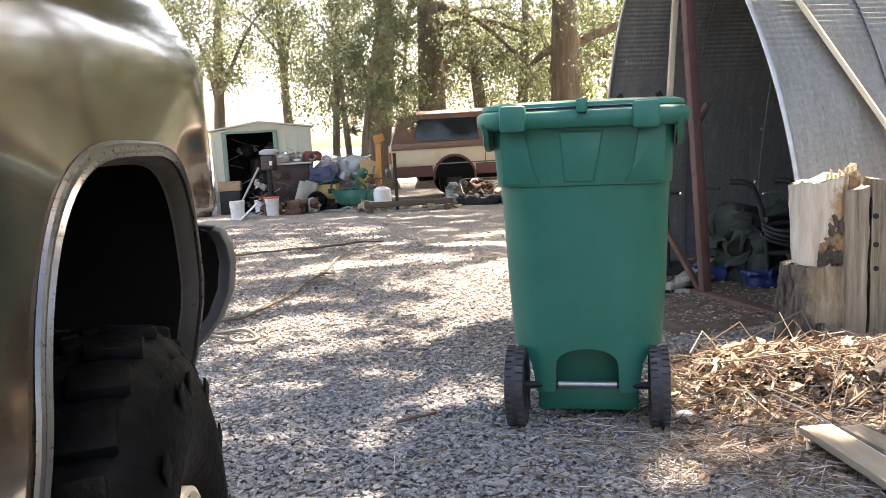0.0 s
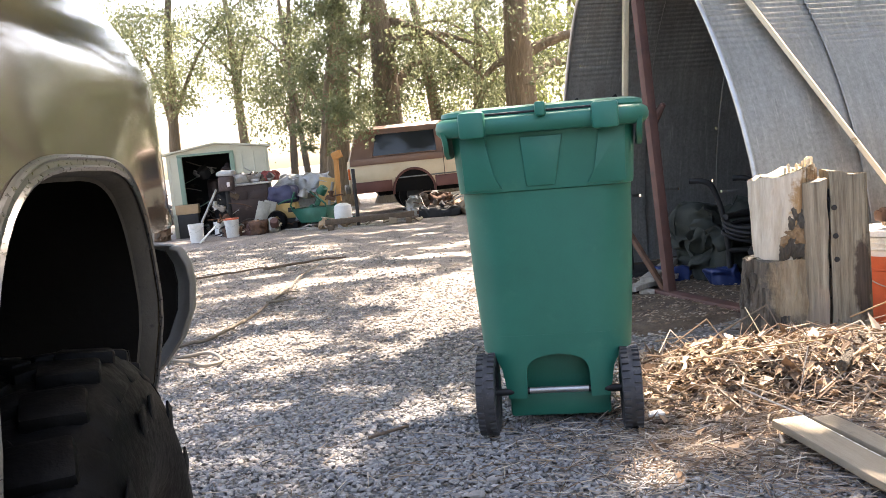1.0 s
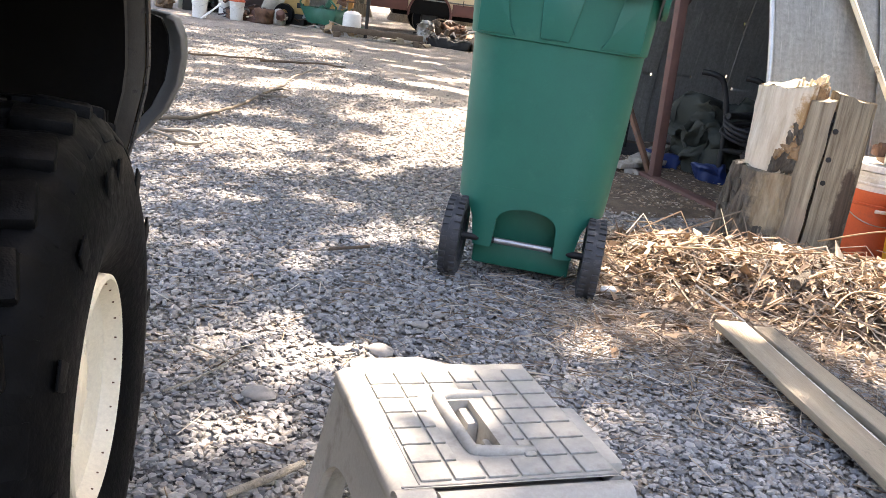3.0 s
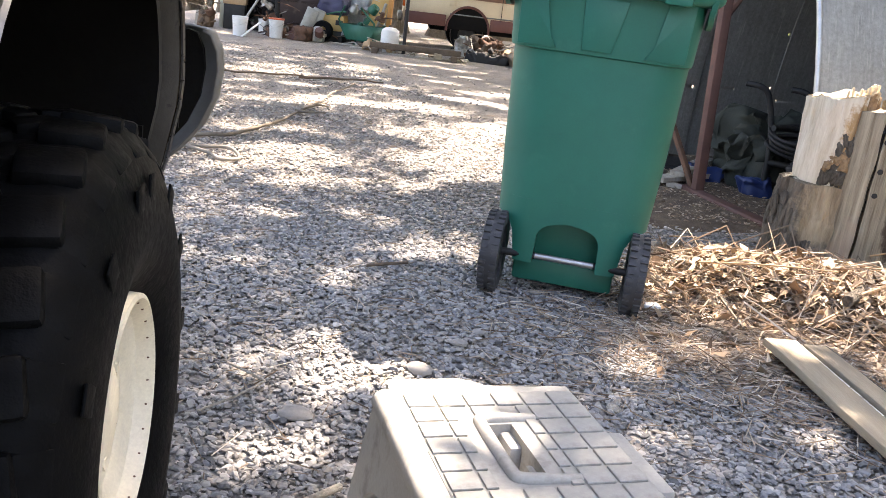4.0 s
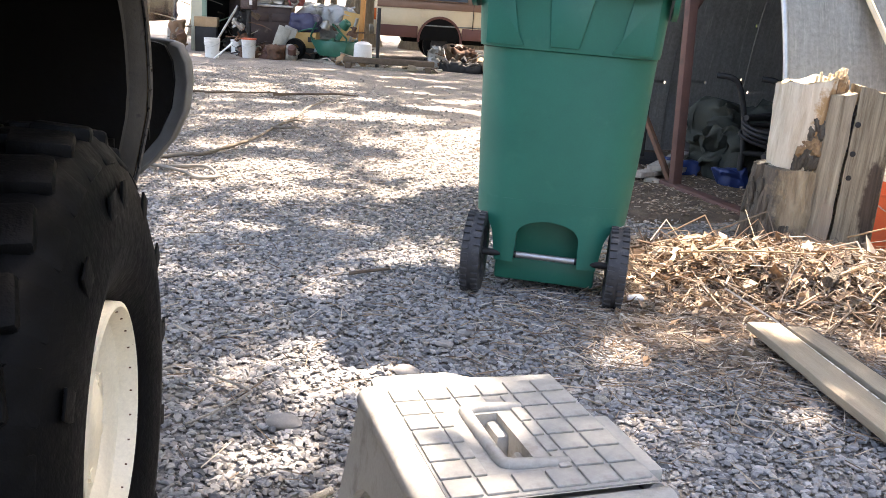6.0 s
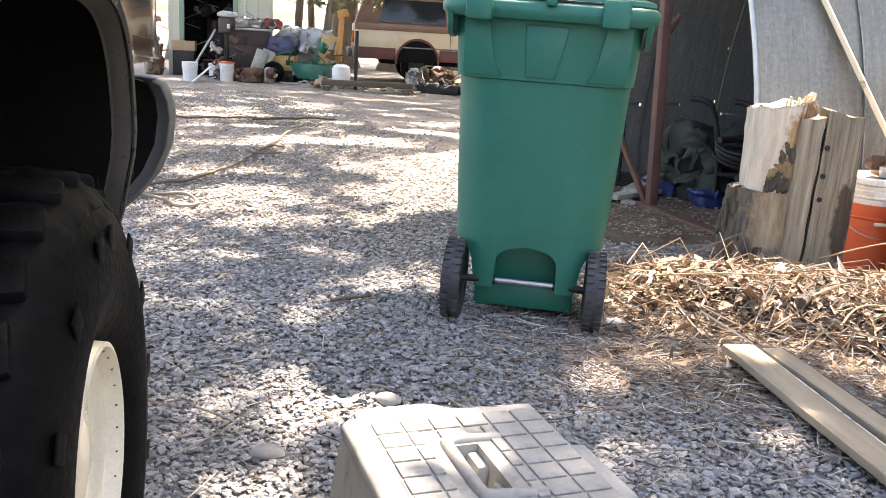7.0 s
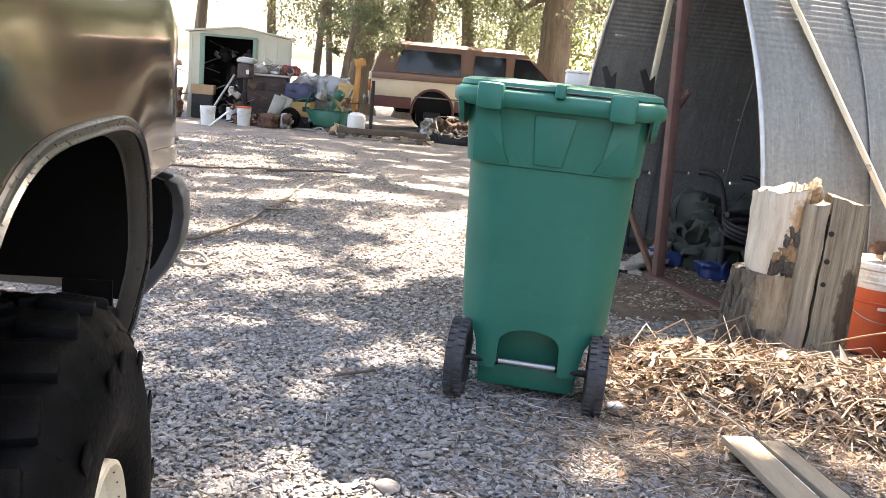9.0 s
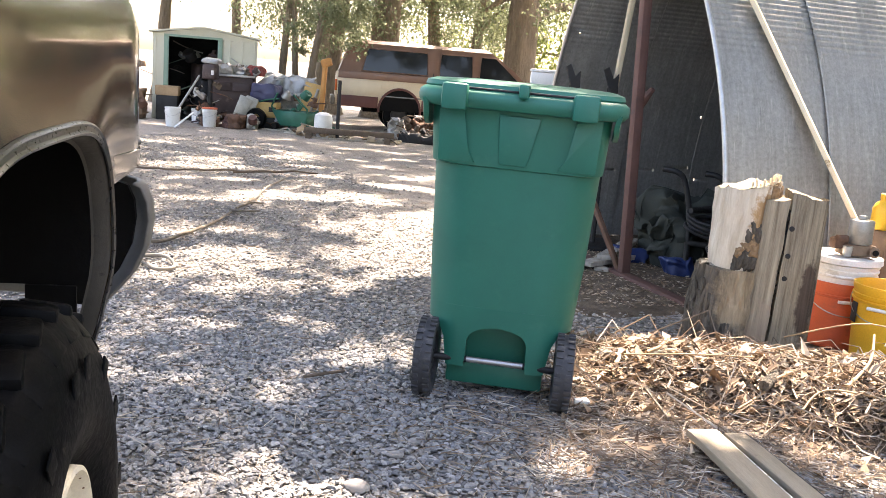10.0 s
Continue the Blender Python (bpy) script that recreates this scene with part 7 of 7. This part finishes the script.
crumple("engine_part", "pale alloy engine part on the bench", (0.26, 0.26, 0.16), far_at(-6.5, 15.92) @ Matrix.Translation((0, 0, 1.06)), "steel", "engine part", 0.05, 11)
drill = thing("bench_grinder_stand", "grey machine on a pedestal beside the bench", "machine", far_at(-6.83, 15.1))
part("pedestal", cyl(B(), 0.06, 0.045, 1.0, (0, 0, 0), 14), "black_metal", drill)
part("head", rough_up(box(B(), (0.30, 0.24, 0.32), (0, 0, 1.10), 0.05), 0.02, 8), "bench_steel", drill)
part("belt_cover", rough_up(box(B(), (0.36, 0.30, 0.12), (0.02, 0, 1.31), 0.05), 0.03, 7), "tarp", drill, "pale cover")
# small white block for the pale patch on the head
part("pale_block", box(B(), (0.06, 0.03, 0.09), (0.09, -0.13, 1.08), 0.006), "white", drill, "small pale block on the front of the head")
part("foot", box(B(), (0.34, 0.34, 0.05), (0, 0, 0.03), 0.01), "black_metal", drill)
wbx = part("wooden_box", box(B(), (0.48, 0.3, 0.20), (0, 0, 0.10), 0.01), "box_wood")
wbx.matrix_basis = far_at(-7.95, 15.55, 15) @ Matrix.Translation((0, 0, 0.52))
tagged(wbx, "brown wooden box on a stand in the shed doorway", "box")
std = part("stand", box(B(), (0.44, 0.28, 0.52), (0, 0, 0.26), 0.01), "black_metal")
std.matrix_basis = far_at(-7.95, 15.55, 15)
tagged(std, "dark stand in the shed doorway", "stand")
for k, (x, y, sx, sz, m, lab) in enumerate(((-8.45, 15.2, 0.30, 0.62, "brass", "rusty junk leaning by the shed"), (-8.6, 15.3, 0.22, 0.5, "grey_wood", "old boards leaning by the shed"), (-7.35, 16.4, 0.6, 0.9, "black_metal", "dark tools crowded inside the shed"),
                                             (-7.75, 16.9, 0.45, 1.2, "bench_steel", "metal shelf load inside the shed"), (-6.1, 14.75, 0.42, 0.30, "rust", "rusty tub on the soil"), (-5.85, 14.95, 0.30, 0.28, "tan_metal", "small metal canister heap on the soil"),
                                             (-6.75, 14.9, 0.55, 0.16, "rust", "heap of rusty scrap on the soil"), (-6.30, 14.8, 0.4, 0.13, "rust_post", "reddish scrap on the soil"))):
    crumple("scrap", lab, (sx, sx * 0.7, sz), far_at(x, y, 20 * k), m, "scrap", 0.06, 6)
cabinet = thing("machine_hood", "yellow-tan machine hood on a dark base", "machine", far_at(-5.80, 15.65, 8))
part("hood", box(B(), (0.54, 0.5, 0.32), (0, 0, 0.395), 0.03), "tan_hood", cabinet, "faded tan-yellow hood")
part("base", box(B(), (0.52, 0.46, 0.235), (0, 0, 0.118), 0.02), "black_metal", cabinet)
part("mark", box(B(), (0.15, 0.006, 0.10), (0.17, -0.252, 0.41), 0.002), "black_metal", cabinet, "plain dark mark")
crumple("plastic_tub", "dark violet-blue plastic tub on a machine", (0.58, 0.46, 0.37), far_at(-5.81, 15.66) @ Matrix.Translation((0, 0, 0.555)), "purple", "tub", 0.05)
wl = part("small_tyre", lathe(B(), [(0.10, -0.07), (0.2, -0.08), (0.22, 0), (0.2, 0.08), (0.10, 0.07)], 24, rot=Matrix.Rotation(radians(90), 4, "X"), close=True), "rubber", smooth=50)
wl.matrix_basis = far_at(-5.84, 15.15) @ Matrix.Translation((0, 0, 0.22))
tagged(wl, "small dusty tyre standing by a machine", "tyre")
for x, y, rz in ((-6.16, 15.1, 20), (-6.06, 15.2, 14)):
    ob = part("grey_panel", box(B(), (0.26, 0.03, 0.66), (0, 0, 0.33), 0.01, Matrix.Rotation(radians(19), 4, "Y")), "tan_metal")
    ob.matrix_basis = far_at(x, y, rz)
    tagged(ob, "bent grey metal panel leaning on junk", "panel", "grey panels")
crumple("tarp", "crumpled light grey tarp over a heap", (1.06, 0.8, 1.06), far_at(-5.55, 16.45, 10), "tarp", "tarp", 0.22, 4.5, 16)
mow = thing("garden_cart", "green metal garden cart tipped on its side", "cart", far_at(-5.02, 15.35, -20))
bm = B()
loft(bm, [[(-0.30, -0.2, 0.12), (0.30, -0.2, 0.12), (0.30, 0.2, 0.12), (-0.30, 0.2, 0.12)], [(-0.46, -0.28, 0.42), (0.44, -0.28, 0.42), (0.44, 0.28, 0.42), (-0.46, 0.28, 0.42)]], True, False)
tr = part("tray", bm, "cart_green", mow)
sol = tr.modifiers.new("gauge", "SOLIDIFY")
sol.thickness = 0.015
for s in (-1, 1):
    part("handle", tube(B(), [(0.30 * s, -0.1, 0.12), (0.45 * s, -0.3, 0.5), (0.2 * s, -0.45, 0.78)], 0.02, 8), "cart_green", mow)
    part("foot", tube(B(), [(0.2 * s, 0.0, 0.12), (0.25 * s, 0.0, 0.0)], 0.02, 8), "cart_green", mow)
tb = part("tan_sheet", rough_up(box(B(), (0.36, 0.025, 1.02), (0, 0, 0.51), 0.006, Matrix.Rotation(radians(9), 4, "Y")), 0.006, 4), "tan_hood")
tb.matrix_basis = far_at(-4.98, 15.95, 8) @ Matrix.Rotation(radians(-9), 4, "X")
tagged(tb, "faded tan sheet leaning on a grey tarp", "sheet")
crane = thing("engine_hoist", "faded orange steel hoist column", "hoist", far_at(-4.62, 15.75, 0))
part("column", box(B(), (0.10, 0.10, 1.44), (0, 0, 0.72), 0.02, Matrix.Rotation(radians(2), 4, "Y")), "orange", crane)
part("head", box(B(), (0.22, 0.13, 0.17), (0.05, 0, 1.46), 0.03, Matrix.Rotation(radians(-20), 4, "Y")), "orange", crane)
part("base", box(B(), (0.5, 0.5, 0.08), (0, 0, 0.04), 0.01), "rust", crane)
part("brace", tube(B(), [(-0.35, 0, 0.05), (-0.10, 0, 0.9)], 0.035, 8), "tan_metal", crane)
tank = thing("gas_cylinder", "dusty white gas cylinder standing on a trailer tongue", "gas cylinder", far_at(-4.27, 14.6))
part("vessel", lathe(B(), [(0.0, 0.06), (0.14, 0.06), (0.175, 0.10), (0.18, 0.2), (0.18, 0.38), (0.165, 0.44), (0.10, 0.485), (0.0, 0.50)], 28), "white", tank)
part("valve", cyl(B(), 0.03, 0.025, 0.05, (0, 0, 0.49), 12), "brass", tank, "small dull brass valve")
part("foot_ring", lathe(B(), [(0.13, 0.0), (0.14, 0.07), (0.13, 0.07), (0.12, 0.0)], 20, close=True), "white", tank)
beam = thing("trailer_tongue", "rusty low steel trailer beam lying on the soil", "trailer beam", far_at(-4.0, 14.2, 12))
part("beam", box(B(), (1.75, 0.12, 0.11), (0.35, 0, 0.16), 0.01), "dark_stick", beam)
for x in (-0.42, 1.1):
    part("foot", box(B(), (0.12, 0.4, 0.11), (x, 0, 0.055), 0.01), "dark_stick", beam)
part("jack_post", tube(B(), [(0.12, 0.05, 0.0), (0.12, 0.05, 1.15)], 0.035, 10), "black_metal", beam)
crumple("axle_scrap", "rusty axle and engine scrap heaped on the soil", (0.52, 0.4, 0.40), far_at(-2.50, 15.75, 10), "rust", "scrap", 0.16, 9, 14)
crumple("axle_scrap", "pale greasy gearbox scrap on the soil", (0.22, 0.3, 0.44), far_at(-2.95, 15.35, 10), "tan_metal", "scrap", 0.10, 10, 14)
crumple("axle_scrap", "dark iron scrap on the soil", (0.85, 0.3, 0.18), far_at(-2.4, 15.15, 0), "black_metal", "scrap", 0.08, 11, 14)
part_h = part("hose_loop", tube(B(), [(0.14 * math.cos(a), 0.2 * math.sin(a), 0.03 + 0.01 * math.sin(3 * a)) for a in [k * 0.35 for k in range(18)]], 0.02, 8), "lath", smooth=60)
part_h.matrix_basis = far_at(-2.85, 14.75)
tagged(part_h, "pale hose loop on the soil", "hose")
for x, y, ln, rz in ((-4.4, 14.6, 1.3, 4), (-3.7, 14.25, 1.6, 14), (-5.2, 15.0, 0.9, -6), (-3.2, 14.4, 1.0, 30), (-1.9, 15.4, 0.8, 10), (-1.6, 16.2, 0.9, -15)):
    ob = part("scrap_board", box(B(), (ln, 0.12, 0.03), (0, 0, 0.025), 0.004), "grey_wood")
    ob.matrix_basis = far_at(x, y, rz)
    tagged(ob, "loose dark grey board on the soil", "board", "boards on the far side")
for x, y in ((-1.55, 15.3), (-1.25, 15.8), (-1.8, 15.9)):
    crumple("brush", "low heap of dry brush by the old wagon", (0.7, 0.5, 0.22), far_at(x, y, x * 90), "litter", "brush", 0.12, 6)


def heap(label, at, count, area, seed, mats, size=(0.08, 0.26), tall=0.25, sticks=0.35):
    """A jumble of odd machine parts: dented housings, discs, bars and bent rods resting on one another."""
    rng = np.random.default_rng(seed)
    t = thing("scrap_heap", label, "scrap heap", at)
    for k in range(count):
        x, y = rng.uniform(-area[0], area[0]) / 2, rng.uniform(-area[1], area[1]) / 2
        s = rng.uniform(*size)
        z = rng.uniform(0, 1) ** 2 * tall
        m = mats[int(rng.integers(0, len(mats)))]
        q = pose(0, 0, 0, *[float(v) for v in rng.uniform(-40, 40, 2)], float(rng.uniform(0, 180)))
        bm = B()
        kind = rng.random()
        if kind < sticks:
            ln = s * rng.uniform(1.5, 3.0)
            tube(bm, curve_pts([(-ln / 2, 0, 0.02), (0, rng.normal(0, 0.15) * ln, 0.04 + 0.1 * ln), (ln / 2, 0, 0.02 + rng.uniform(0, 0.4) * ln)], 4), rng.uniform(0.007, 0.018), 7)
            part("rod", bm, m, t, at=Matrix.Translation((x, y, z)) @ Matrix.Rotation(rng.uniform(0, 6.28), 4, "Z"))
            continue
        if kind < sticks + 0.25:
            cyl(bm, s * 0.5, s * rng.uniform(0.3, 0.5), s * rng.uniform(0.25, 0.9), (0, 0, 0), 16, bev=0.008)
            cyl(bm, s * 0.2, s * 0.2, s * 0.5, (0, 0, s * 0.3), 10, bev=0.004)
        else:
            box(bm, (s, s * rng.uniform(0.4, 0.9), s * rng.uniform(0.3, 0.8)), (0, 0, s * 0.25), 0.012)
            box(bm, (s * 0.5, s * 0.3, s * 0.5), (s * 0.3, 0, s * 0.4), 0.01)
        part("scrap_piece", rough_up(bm, 0.012, 12), m, t, at=Matrix.Translation((x, y, z)) @ q)
    return t


DARK = ("black_metal", "rust", "tan_metal", "bench_steel", "steel", "dark_stick")
heap("greasy engine parts and tools crowded on the work bench", far_at(-6.5, 15.95, 15) @ Matrix.Translation((0, 0, 1.07)), 26, (0.95, 0.5), 31, DARK, (0.07, 0.20), 0.12, 0.25)
heap("jumble of machine parts below the bench grinder", far_at(-6.83, 15.15), 30, (0.6, 0.4), 32, DARK, (0.10, 0.24), 0.85, 0.4)
heap("rusty scrap and bent rods on the soil before the bench", far_at(-6.3, 14.95), 34, (1.3, 0.5), 33, ("rust", "dark_stick", "black_metal", "tan_metal", "rust_post"), (0.07, 0.20), 0.18, 0.45)
heap("bent rods, wire and panels heaped by a green cart", far_at(-5.1, 15.55), 36, (1.1, 0.6), 34, ("tan_metal", "black_metal", "cart_green", "dark_stick", "tarp", "rust"), (0.10, 0.30), 0.75, 0.55)
heap("dark tools and boxes crowded inside the shed", far_at(-7.65, 16.5), 60, (1.1, 1.0), 35, ("black_metal", "steel", "tan_metal", "bench_steel", "shed_trim"), (0.08, 0.28), 1.45, 0.6)
heap("rusty machine parts on a stand at the corner of the shed", far_at(-8.35, 15.1), 14, (0.3, 0.3), 36, ("brass", "rust", "dark_stick", "grey_wood"), (0.08, 0.22), 1.15, 0.4)
heap("broken axle and gearbox parts heaped by the old wagon", far_at(-2.55, 15.35), 34, (1.1, 0.6), 37, ("rust", "black_metal", "tan_metal", "dark_stick", "steel"), (0.08, 0.26), 0.45, 0.35)
heap("splintered boards and bark strewn before the old wagon", far_at(-3.9, 14.5), 30, (2.4, 0.6), 38, ("grey_wood", "dark_stick", "board", "box_wood"), (0.10, 0.30), 0.05, 0.6)
heap("black hoses, straps and tools heaped in the hut", H(0.75, -0.15, 0.0), 30, (0.5, 0.5), 39, ("black_metal", "black", "bench_steel", "olive"), (0.07, 0.18), 0.42, 0.6)
